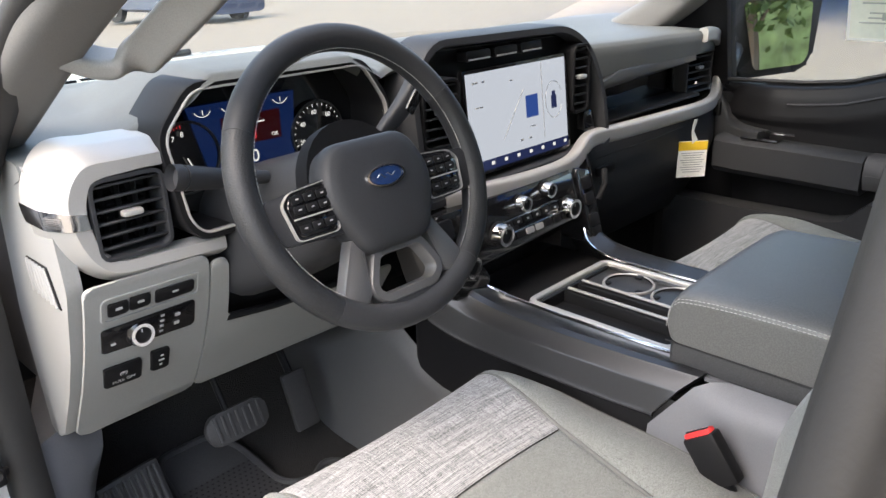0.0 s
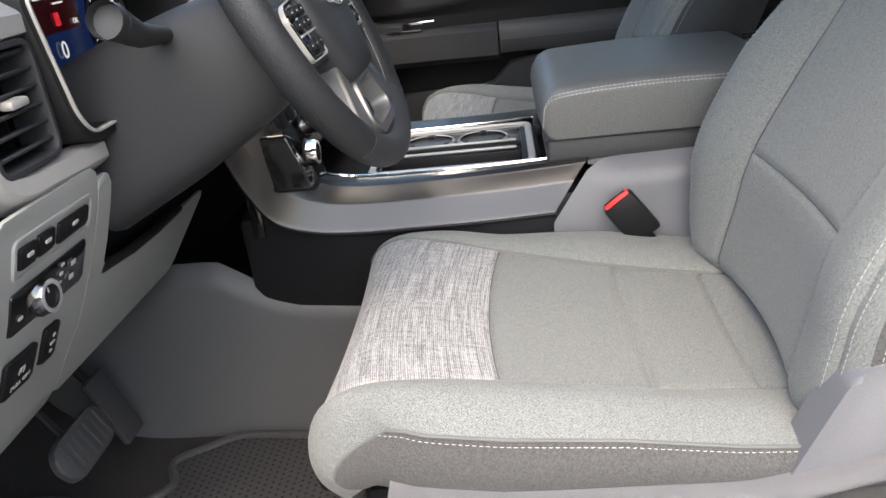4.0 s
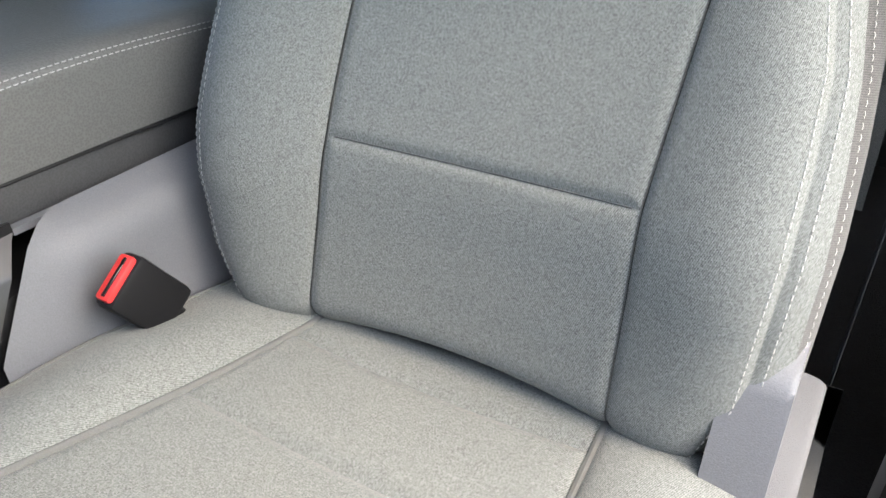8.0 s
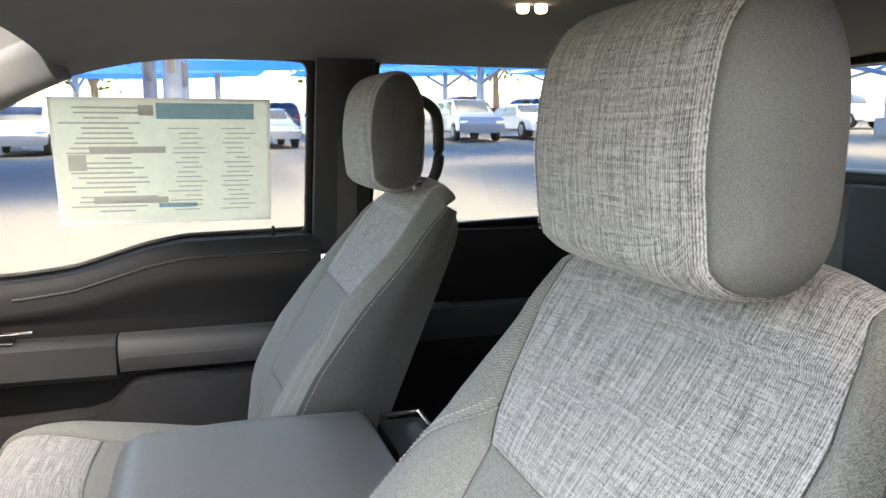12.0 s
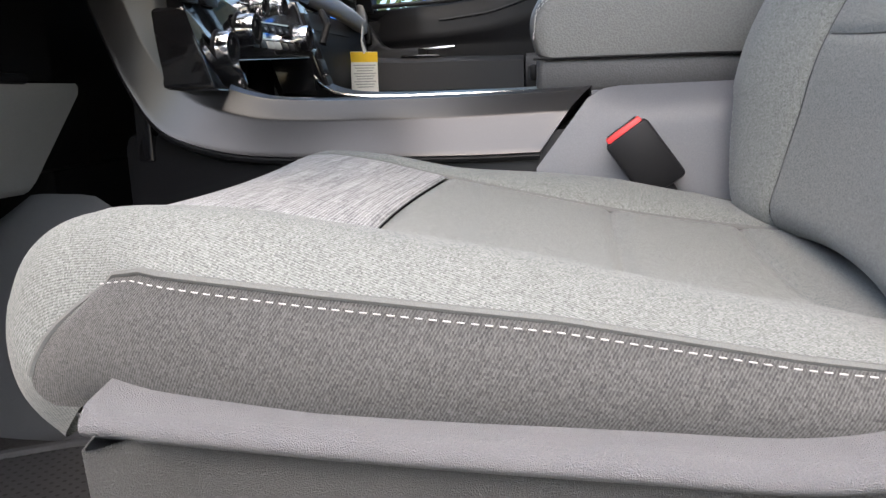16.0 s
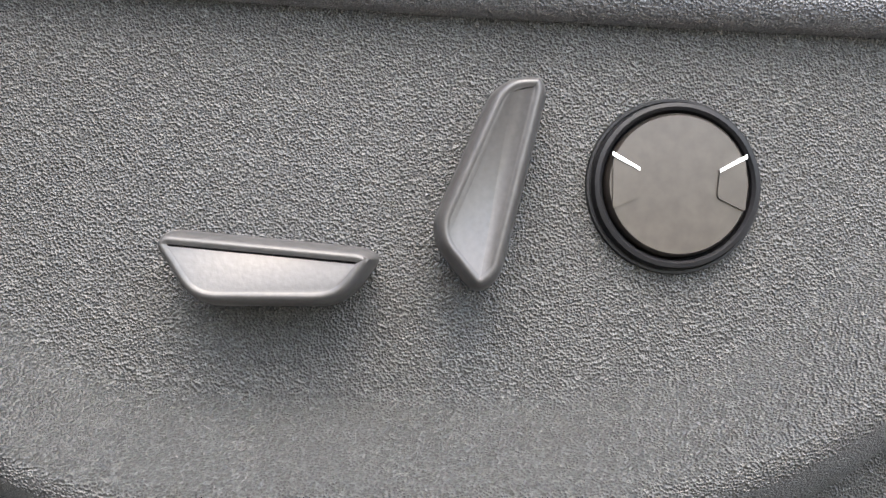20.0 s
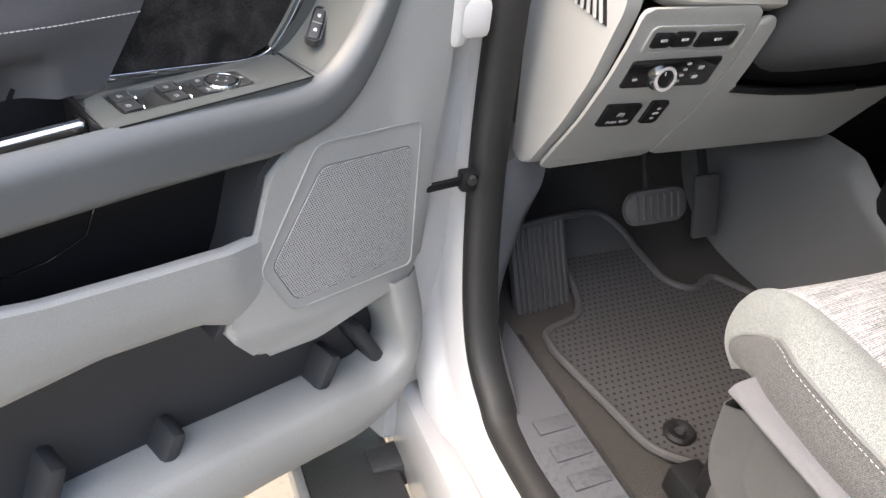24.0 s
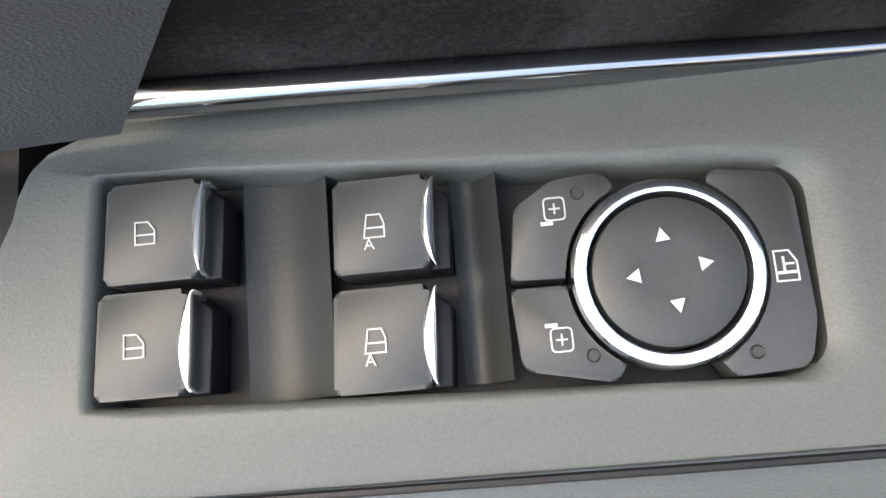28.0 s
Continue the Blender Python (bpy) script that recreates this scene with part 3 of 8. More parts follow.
def grab_handle(p0, p1, out, name_mat):
    g = thing("grab_handle", p0, "pale plastic grab handle on the windscreen pillar", "handle", "grab handles")
    a, b, o = Vector(p0), Vector(p1), Vector(out)
    path = catmull([a, a + (b - a) * 0.04 + o * 0.7, a + (b - a) * 0.16 + o, a + (b - a) * 0.5 + o * 1.08, a + (b - a) * 0.84 + o, a + (b - a) * 0.96 + o * 0.7, b], 40)
    part("grip", sweep(path, rounded([(-0.020, -0.013), (0.020, -0.013), (0.020, 0.013), (-0.020, 0.013)], 0.011, 4), up=o), name_mat, g, angle=60)
    for q in (a, b):
        part("end_pad", rbox(*q, 0.05, 0.05, 0.05, 0.02, 3), name_mat, g)
    return g


M_HANDLE = material("pale_handle_plastic", (0.185, 0.181, 0.174), 0.5, bump=0.2, scale=700, dist=0.0005)
lh = thing("grab_handle", (-0.73, 0.23, 1.5), "pale plastic grab handle on the windscreen pillar", "handle", "grab handles")
loop = catmull([(-0.765, 0.245, 1.540), (-0.720, 0.224, 1.515), (-0.678, 0.206, 1.496), (-0.650, 0.178, 1.501), (-0.636, 0.122, 1.535), (-0.620, 0.035, 1.590), (-0.612, -0.04, 1.640), (-0.63, -0.09, 1.685), (-0.69, -0.10, 1.715)], 60)
part("grip", sweep(loop, rounded([(-0.023, -0.012), (0.023, -0.012), (0.023, 0.012), (-0.023, 0.012)], 0.009, 4), up=(0.5, -0.6, 0.6)), M_HANDLE, lh, angle=60)
part("end_pad", rbox(-0.762, 0.246, 1.540, 0.05, 0.05, 0.045, 0.018, 3), M_HANDLE, lh)
part("end_pad", rbox(-0.690, -0.102, 1.716, 0.05, 0.05, 0.045, 0.018, 3), M_HANDLE, lh)
grab_handle((0.80, 0.27, 1.515), (0.74, 0.09, 1.66), (-0.03, -0.035, -0.035), M_HANDLE)


def wind(u, v):
    x = -0.80 + 1.74 * u
    bow = 0.06 * (1 - (2 * u - 1) ** 2)
    return Vector((x * (1 - 0.10 * v) + 0.006 * v, 0.88 - 0.97 * v + bow, 1.36 + 0.41 * v))


ws = solo("windscreen", grid(wind, 16, 10), M_GLASS, "clear curved windscreen", "windscreen", "structure", angle=80)
ws.visible_shadow = False
part("glass_band", grid(lambda u, v: wind(u, v * 0.04) + Vector((0, -0.004, -0.002)), 16, 2), M_GLOSS, ws)
part("wiper", tube([wind(0.12, 0.045) + Vector((0, 0.02, 0.03)), wind(0.35, 0.05) + Vector((0, 0.025, 0.03))], 0.008, 6), M_BLACK, ws)
solo("bonnet", grid(lambda u, v: Vector((-0.80 + 1.74 * u, 0.95 + 1.25 * v, 1.34 - 0.10 * v - 0.12 * abs(2 * u - 1) ** 6 + 0.03 * math.sin(math.pi * v))), 20, 12), M_PAINT, "white truck bonnet beyond the windscreen", "bonnet", "structure", angle=60)
solo("cowl", rbox(0.07, 0.93, 1.30, 1.72, 0.14, 0.06, 0.02), M_BLACK, "black plastic cowl under the windscreen", "cowl", "structure")


def roof(u, v):
    x = -0.72 + 1.57 * u
    y = -0.10 - 1.75 * v
    return Vector((x, y, 1.790 - 0.045 * abs(2 * u - 1) ** 4 - 0.05 * max(0, 1 - v * 6) ** 2 - 0.03 * max(0, v * 5 - 4) ** 2))


solo("ceiling", joined(grid(roof, 20, 24), grid(lambda u, v: roof(u, v) + Vector((0, 0, 0.05)), 20, 24)), M_LINER, "grey cloth headliner", "ceiling", "structure", angle=70)
solo("roof_panel", grid(lambda u, v: Vector((-0.78 + 1.69 * u, -0.05 - 1.9 * v, 1.86 - 0.06 * abs(2 * u - 1) ** 4)), 12, 12), M_PAINT, "white cab roof", "roof", "structure", angle=70)
lampm = thing("map_lamp", (0.205, -0.87, 1.77), "small pair of warm overhead lamps in the headliner", "lamp")
for k in (0, 1):
    part("lens", lathe([(0, 0.005), (0.007, 0.004), (0.010, 0), (0.010, -0.01)], pose(0.209 - 0.009 * k, -0.857 - 0.027 * k, 1.781, 180, 0, 0), 16), M_LAMP, lampm)
solo("kick_panel_right", rbox(0.99, 0.57, 0.90, 0.04, 0.70, 0.60, 0.01), M_BLACK, "dark kick panel in the passenger footwell", "trim", "structure")

# ---- seats ----
def cloth_panel(fn, nu, nv, seams=(1, 1, 1, 1), depth=0.0025, width=0.0055, turn=False, puff=0.0):
    """A cloth sheet fn(u, v) with sunk seams at the chosen sides (u0, u1, v0, v1) and threads laid in metres."""
    us = [i / nu - 0.12 * math.sin(2 * math.pi * i / nu) * (seams[0] or seams[1]) for i in range(nu + 1)]
    ws = [j / nv - 0.12 * math.sin(2 * math.pi * j / nv) * (seams[2] or seams[3]) for j in range(nv + 1)]
    P = np.array([[fn(u, v) for v in ws] for u in us])
    du, dv = np.linalg.norm(np.diff(P, axis=0), axis=2), np.linalg.norm(np.diff(P, axis=1), axis=2)
    lu = np.vstack([np.zeros((1, nv + 1)), np.cumsum(du, 0)])
    lv = np.hstack([np.zeros((nu + 1, 1)), np.cumsum(dv, 1)])
    gu, gv = np.gradient(P, axis=0), np.gradient(P, axis=1)
    nrm = np.cross(gv, gu)
    nrm /= np.linalg.norm(nrm, axis=2, keepdims=True) + 1e-12
    far = [lu, lu[-1:] - lu, lv, lv[:, -1:] - lv]
    d = np.full((nu + 1, nv + 1), 9.0)
    for k in range(4):
        if seams[k]:
            d = np.minimum(d, far[k])
    sink = -depth * np.exp(-(d / width) ** 2) - 0.25 * depth * np.exp(-(d / 0.002) ** 2) + puff * (1 - np.exp(-d / 0.03))
    P = P + nrm * sink[..., None]
    bm = bmesh.new()
    layer = bm.loops.layers.uv.new("UVMap")
    vs = [[bm.verts.new(P[i, j]) for j in range(nv + 1)] for i in range(nu + 1)]
    mid = lu[:, nv // 2][:, None] * 0.5 + lu * 0.5
    mid = mid - mid[nu // 2:nu // 2 + 1]
    for i in range(nu):
        for j in range(nv):
            f = bm.faces.new((vs[i][j], vs[i + 1][j], vs[i + 1][j + 1], vs[i][j + 1]))
            for lp, (a, b) in zip(f.loops, ((i, j), (i + 1, j), (i + 1, j + 1), (i, j + 1))):
                uv = (mid[a, b], lv[a, b])
                lp[layer].uv = uv[::-1] if turn else uv
    return bm


def cloth_part(name, bm, mat, parent, label=""):
    sharpen(bm, 75)
    me = bpy.data.meshes.new(name)
    bm.to_mesh(me)
    bm.free()
    me.materials.append(mat)
    return part(name, me, mat, parent, label)


def profile_curve(pts):
    P = np.array(catmull(pts, 240))
    L = np.r_[0, np.cumsum(np.linalg.norm(np.diff(P, axis=0), axis=1))]
    T = np.gradient(P, axis=0)
    T /= np.linalg.norm(T, axis=1, keepdims=True)
    return P, L, T


CUSHION = profile_curve([(-0.52, 0.934), (-0.470, 0.944), (-0.427, 0.947), (-0.315, 0.961), (-0.162, 0.990), (-0.085, 1.006),
                         (-0.025, 1.010), (0.012, 0.992), (0.028, 0.955), (0.024, 0.915), (0.0, 0.885)])
BACK = profile_curve([(-0.53, 0.944), (-0.500, 0.935), (-0.466, 0.937), (-0.448, 0.958), (-0.455, 0.995), (-0.466, 1.04), (-0.484, 1.108), (-0.537, 1.205), (-0.602, 1.306),
                      (-0.672, 1.40), (-0.730, 1.482), (-0.756, 1.507), (-0.784, 1.498), (-0.800, 1.462)])


BACK_TOP = float(BACK[1][int(np.argmin(abs(BACK[0][:, 1] - 1.507)))])
SPLIT_TOP = float(BACK[1][int(np.argmin(abs(BACK[0][:, 1] - 1.335)))])


def along(curve, s):
    P, L, T = curve
    return [float(np.interp(s, L, P[:, k])) for k in (0, 1)], [float(np.interp(s, L, T[:, k])) for k in (0, 1)]


def s_where(curve, k, value, top=None):
    P, L, _ = curve
    ok = range(len(L)) if top is None else [i for i in range(len(L)) if L[i] < top]
    return float(L[min(ok, key=lambda i: abs(P[i, k] - value))])


def cushion_at(cx, o, X, s):
    """A point of the seat cushion: X metres towards the door from the middle, s along the profile from the back."""
    (y, z), (ty, tz) = along(CUSHION, s)
    top = s < 0.50
    yy = y if top else 0.05
    ws = lerp(y, (-0.46, -0.427, -0.315, -0.162, -0.08, 0.0), (0.135, 0.138, 0.149, 0.163, 0.176, 0.188)) if z > 0.97 or y < -0.1 else 0.19
    wp = lerp(s, (0, 0.05, 0.15, 0.36, 0.43, 0.47, 0.51, 0.56, 0.62), (0.23, 0.236, 0.244, 0.252, 0.248, 0.238, 0.226, 0.222, 0.222))
    zp = lerp(s, (0, 0.06, 0.15, 0.25, 0.36, 0.43, 0.46, 0.49, 0.52, 0.56, 0.60, 0.64), (0.944, 0.949, 0.960, 0.976, 0.987, 0.993, 0.994, 0.990, 0.972, 0.946, 0.926, 0.914))
    B = lerp(y, (-0.46, -0.40, -0.25, -0.12, -0.03), (0.004, 0.014, 0.022, 0.019, 0.009)) if top else 0.008
    a = abs(X)
    add = -0.006 * (1 - (a / ws) ** 2) if a < ws else 0.0
    q = max(0.0, (a - ws) / (wp - ws))
    py, pz = y - tz * 0, z
    n = (-tz, ty)
    h = add + B * math.sin(math.pi * min(1, q) ** 0.9)
    edge = min(1.0, q) ** 2.2
    if X < 0:
        zp -= lerp(s, (0.20, 0.36, 0.50), (0.0, 0.016, 0.012))
        h = add + B * (1 - lerp(s, (0.20, 0.36), (0.0, 0.7))) * math.sin(math.pi * min(1, q) ** 0.9)
    drop = max(0.0, (z - zp)) * edge
    lift = max(0.0, (zp - z)) * edge
    py, pz = y + n[0] * h, z + n[1] * h - drop + lift
    if s > 0.44:
        py -= 0.022 * edge * min(1, (s - 0.44) / 0.06)
    return Vector((cx + o * X, py, pz)), ws, wp


def back_at(cx, o, X, s, door=None):
    """A point of the backrest, X metres right of its middle; the side towards the door is cut narrower than the side towards the console."""
    (y, z), (ty, tz) = along(BACK, s)
    over = s > BACK_TOP
    zz = z if not over else 1.5 + (1.507 - z)
    if door is None:
        door = X * o > 0
    if door or o > 0:
        ws = lerp(zz, (0.93, 1.108, 1.25, 1.306, 1.37, 1.42, 1.475, 1.5), (0.137, 0.132, 0.139, 0.147, 0.166, 0.163, 0.143, 0.13))
        W = lerp(zz, (0.90, 0.94, 1.0, 1.1, 1.15, 1.2, 1.3, 1.37, 1.45, 1.5, 1.54), (0.19, 0.215, 0.245, 0.248, 0.245, 0.239, 0.217, 0.201, 0.176, 0.155, 0.146))
    else:
        ws = lerp(zz, (0.93, 1.108, 1.25, 1.306, 1.33, 1.36, 1.42, 1.47, 1.495, 1.51), (0.137, 0.132, 0.139, 0.147, 0.172, 0.193, 0.222, 0.230, 0.205, 0.185))
        W = lerp(zz, (0.90, 0.94, 1.0, 1.1, 1.2, 1.3, 1.36, 1.42, 1.47, 1.495, 1.54), (0.19, 0.215, 0.245, 0.260, 0.262, 0.250, 0.248, 0.252, 0.250, 0.222, 0.195))
    B = lerp(zz, (0.92, 0.98, 1.06, 1.2, 1.3, 1.4, 1.49), (0.011, 0.031, 0.048, 0.049, 0.031, 0.010, 0.0)) * (0.55 if door else 1.0)
    a = abs(X)
    q = max(0.0, (a - ws) / (W - ws))
    h = -0.012 * (1 - (a / ws) ** 2) * (0 if zz > 1.45 else 1) if a < ws else B * math.sin(math.pi * 0.62 * min(1, q)) / math.sin(math.pi * 0.5) - 0.03 * min(1, q) ** 4
    n = (tz, -ty)
    top = min(1.0, max(0.0, (zz - 1.42) / 0.09))
    fall = (0.030 if door else 0.014) * min(1.0, a / W) ** 3 * top * top * (3 - 2 * top)
    return Vector((cx + X, y + n[0] * h, z + n[1] * h - fall)), ws, W, Vector((0, n[0], n[1]))


REAR = catmull([(-0.545, 0.90), (-0.60, 1.0), (-0.685, 1.2), (-0.760, 1.36), (-0.792, 1.42), (-0.801, 1.450)], 60)


def rear_at(v):
    s = v * 60
    i = min(int(s), 59)
    return REAR[i] * (1 - s + i) + REAR[i + 1] * (s - i)


def front_seat(cx, o, controls):
    seat = thing("front_seat", (cx, -0.3, 0.66), "grey heather cloth bucket seat with pale tweed inserts, beside the console", "seat", "front seats")
    sc, sd, se, sm = (s_where(CUSHION, 0, v, 0.5) for v in (-0.162, -0.315, -0.427, -0.162))
    end = float(CUSHION[1][-1]) - 0.004

    def mid(s0, s1):
        def fn(u, v):
            s = s0 + (s1 - s0) * v
            w = cushion_at(cx, o, 0, s)[1]
            X = (2 * u - 1) * w * -o
            bend = 0.012 * (1 - (2 * u - 1) ** 2)
            ss = s + (bend * (1 - v) if s0 == sc else 0) + (bend * v if s1 == sc else 0)
            return cushion_at(cx, o, X, ss)[0]
        return fn
    cloth_part("front_insert", cloth_panel(mid(sc, end), 60, 80, (1, 1, 1, 0), turn=True), M_TWEED, seat, "pale grey tweed insert")
    cloth_part("middle_insert", cloth_panel(mid(sd, sc), 56, 50, (1, 1, 1, 1), 0.0045, 0.007), M_HEATHER, seat)
    cloth_part("rear_insert", cloth_panel(mid(se, sd), 56, 44, (1, 1, 1, 1), 0.0045, 0.007), M_HEATHER, seat)
    cloth_part("tail_insert", cloth_panel(mid(0.0, se), 44, 16, (1, 1, 0, 1), 0.0045, 0.007), M_HEATHER, seat)
    for sgn in (1, -1):
        def bol(u, v):
            s = end * v
            _, ws, wp = cushion_at(cx, o, 0, s)
            return cushion_at(cx, o, sgn * (ws + (wp - ws) * u), s)[0]
        bm = cloth_panel(bol, 22, 100, (1, 0, 0, 0)) if sgn * o < 0 else cloth_panel(lambda u, v: bol(1 - u, v), 22, 100, (0, 1, 0, 0))
        cloth_part("bolster", bm, M_HEATHER, seat)
        top_edge = [bol(1, k / 60) for k in range(61)]

        s_f = 0.505

        def side(u, v):
            p = bol(1, (0.05 + (s_f - 0.05) * u) / end)
            fr = bol(1, (s_f + (end - s_f) * v) / end)
            tip = bol(1, s_f / end)
            low = lerp(u, (0, 0.03, 0.08, 0.18, 0.8, 1), (p.z - 0.012, 0.922, 0.906, 0.896, 0.890, fr.z))
            low = bol(1, 1).z * u ** 6 + low * (1 - u ** 6)
            w = u ** 6
            z = p.z + (low - p.z) * v * (1 - w) + (fr.z - tip.z) * w
            out = (0.010 * math.sin(math.pi * min(1, v * 1.1)) - 0.014 * v * v) * (1 - w)
            return Vector((p.x + o * sgn * out + (fr.x - tip.x) * w, p.y + (fr.y - tip.y) * w, z))
        f = side if sgn * o > 0 else (lambda u, v: side(1 - u, v))
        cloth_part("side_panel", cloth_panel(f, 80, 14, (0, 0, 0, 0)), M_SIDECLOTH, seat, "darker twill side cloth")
        path = [side(k / 80, 0.06) for k in range(79)]
        nr = [(o * sgn, 0, 0.25)] * 79
        part("stitching", stitches(path, 0.0062, 0.0036, 0.00032, 0.0018, nr), M_THREAD, seat, "pale thread along the piping", kind="stuff")
        rim = [side(k / 90, 0.0) for k in range(91)] + [side(1, k / 20) for k in range(1, 12)]
        cloth_like = tube(rim, 0.0019, 6)
        part("piping", cloth_like, M_HEATHER_PLAIN, seat)
    # dark seam lines of the cushion
    def sunk(p, s, curve, back):
        ty, tz = along(curve, s)[1]
        n = Vector((0, tz, -ty)) if back else Vector((0, -tz, ty))
        return p - n * 0.0027
    for s0, bow in ((sc, 0.012),):
        w = cushion_at(cx, o, 0, s0)[1]
        part("seam", tube([sunk(cushion_at(cx, o, (k / 20 - 1) * w, s0 + bow * (1 - (k / 20 - 1) ** 2))[0], s0, CUSHION, False) for k in range(0, 41)], 0.0005, 5), M_SEAM, seat)
    for sgn in (1, -1):
        part("seam", tube([cushion_at(cx, o, sgn * cushion_at(cx, o, 0, s)[1], s)[0] - Vector((0, 0, 0.0042)) for s in np.linspace(0.02, 0.56, 70)], 0.0034, 8), M_HEATHER_PLAIN, seat)
    # backrest
    top = float(BACK[1][-1]) - (0.028 if o > 0 else 0.0)
    zc, zs = s_where(BACK, 1, 1.306), s_where(BACK, 1, 1.108)
    ztop = s_where(BACK, 1, 1.507)

    def bmid(s0, s1):
        def fn(u, v):
            s = s0 + (s1 - s0) * v
            k = 2 * u - 1
            w = back_at(cx, o, 0, s, k * o > 0)[1]
            X = k * w
            bend = 0.004 * (1 - (2 * u - 1) ** 2)
            ss = s - (bend * (1 - v) if s0 == zc else 0) - (bend * v if s1 == zc else 0)
            return back_at(cx, o, X, ss)[0]
        return fn
    cloth_part("upper_insert", cloth_panel(bmid(zc, top), 64, 80, (1, 1, 1, 0)), M_TWEED, seat, "pale grey tweed insert")
    cloth_part("lumbar_insert", cloth_panel(bmid(zs, zc), 56, 60), M_HEATHER, seat)
    cloth_part("lower_insert", cloth_panel(bmid(0.0, zs), 56, 50, (1, 1, 0, 1)), M_HEATHER, seat)

    for s0, bow in ((zc, 0.004), (zs, 0.0)):
        wl, wr = back_at(cx, o, 0, s0, o < 0)[1], back_at(cx, o, 0, s0, o > 0)[1]
        row = [-wl + (wl + wr) * k / 40 for k in range(1, 40)]
        part("seam", tube([sunk(back_at(cx, o, X, s0 - bow * (1 - ((X + (wl - wr) / 2) / ((wl + wr) / 2)) ** 2))[0], s0, BACK, True) for X in row], 0.0006, 5), M_SEAM, seat)
    for sgn in (1, -1):
        part("seam", tube([sunk(back_at(cx, o, sgn * back_at(cx, o, 0, s, sgn == o)[1], s, sgn == o)[0], s, BACK, True) for s in np.linspace(0.06, ztop - 0.01, 80)], 0.0006, 5), M_SEAM, seat)

    def split(s):
        z = along(BACK, s)[0][1]
        if s >= SPLIT_TOP:
            return 0.0
        return lerp(z, (0.93, 1.0, 1.1, 1.2, 1.25, 1.28, 1.305, 1.325, 1.335), (0.80, 0.82, 0.85, 0.87, 0.82, 0.70, 0.45, 0.15, 0.0))
    for sgn in (1, -1):
        slim = sgn == o

        def wing(u, v, s_end):
            s = 0.012 + (s_end - 0.012) * v
            _, ws, W, _ = back_at(cx, o, 0, s, slim)
            return back_at(cx, o, sgn * (ws + (W - ws) * u), s, slim)[0]
        stop = s_where(BACK, 1, 1.332)

        def inner(u, v):
            s = 0.012 + (stop - 0.012) * v
            return wing(u * split(s), v, stop)

        def outer(u, v):
            s = 0.012 + (top - 0.012) * v
            k = split(s)
            return wing(k + (1 - k) * u, v, top)
        a, b = (inner, outer) if sgn > 0 else ((lambda u, v: inner(1 - u, v)), (lambda u, v: outer(1 - u, v)))
        sm = (1, 1, 0, 0)
        cloth_part("back_bolster", cloth_panel(a, 20, 120, sm), M_HEATHER, seat)
        cloth_part("back_wing", cloth_panel(b, 20, 180, (1, 0, 0, 0) if sgn > 0 else (0, 1, 0, 0)), M_HEATHER, seat)
        line, nrm = [], []
        for off in (0.006, -0.006):
            line, nrm = [], []
            for k in range(101):
                s = 0.02 + (stop - 0.02) * k / 100
                _, ws, W, n = back_at(cx, o, 0, s, slim)
                X = ws + (W - ws) * split(s) + off
                line.append(back_at(cx, o, sgn * X, s, slim)[0])
                nrm.append(n)
            part("stitching", stitches(line, 0.0062, 0.0040, 0.00042, 0.0005, nrm), M_THREAD, seat, "pale double stitching", kind="stuff")

        def flank(u, v):
            s = 0.012 + (top - 0.012) * u
            p, ws, W, n = back_at(cx, o, 0, s, slim)
            e = back_at(cx, o, sgn * W, s, slim)[0]
            r = rear_at(u)
            e = Vector((e.x - sgn * 0.030 * v * v, e.y + (r[0] - e.y) * v, e.z + (r[1] - e.z) * v))
            return e + Vector((sgn * 0.012 * math.sin(math.pi * min(1, v * 1.2)) - sgn * 0.012 * v * v, 0, 0))
        f = flank if sgn < 0 else (lambda u, v: flank(1 - u, v))
        # passenger seat's console side: its shade is put in as darker cloth
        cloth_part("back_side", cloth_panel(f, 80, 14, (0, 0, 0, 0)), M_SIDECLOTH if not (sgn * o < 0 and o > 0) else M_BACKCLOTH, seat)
        line = [flank(k / 90, 0.05) for k in range(91)]
        part("stitching", stitches(line, 0.007, 0.0043, 0.00042, 0.0012, [(sgn, -0.2, 0)] * 91), M_THREAD, seat, "pale stitching", kind="stuff")

    def rear(u, v):
        s = 0.012 + (top - 0.012) * v
        r = rear_at(v)
        k = 2 * u - 1
        W = back_at(cx, o, 0, s, k * o > 0)[2] - 0.042
        return Vector((cx + k * W, r[0] - 0.012 * math.sin(math.pi * u), r[1]))
    cloth_part("back_cover", cloth_panel(rear, 20, 40, (0, 0, 0, 0)), M_BACKCLOTH, seat, "dark cloth rear cover")
    # headrest: a padded block, rounded at its ends
    Hy, Hz = -0.70, 1.582
    ring = catmull([(0.058, -0.06), (0.062, 0.0), (0.050, 0.07), (0.018, 0.104), (-0.022, 0.102), (-0.048, 0.06), (-0.052, -0.01), (-0.046, -0.07),
                    (-0.020, -0.098), (0.025, -0.100), (0.052, -0.084), (0.058, -0.06)], 60)

    hx = cx - o * 0.015

    def head(X, k):
        i = int(k) % 60
        a, b = ring[i] * (1 - k % 1) + ring[i + 1] * (k % 1)
        q = abs(X) / 0.150
        f = max(0.0, 1 - q ** 8) ** 0.42
        return Vector((hx + X, Hy + 0.01 + a * f * (1 - 0.14 * q * q), Hz + 0.006 + b * f ** 0.8))
    cloth_part("headrest_front", cloth_panel(lambda u, v: head((2 * u - 1) * 0.118, v * 60), 40, 60, (1, 1, 0, 0), 0.0025, 0.005), M_TWEED, seat, "pale tweed headrest cover")
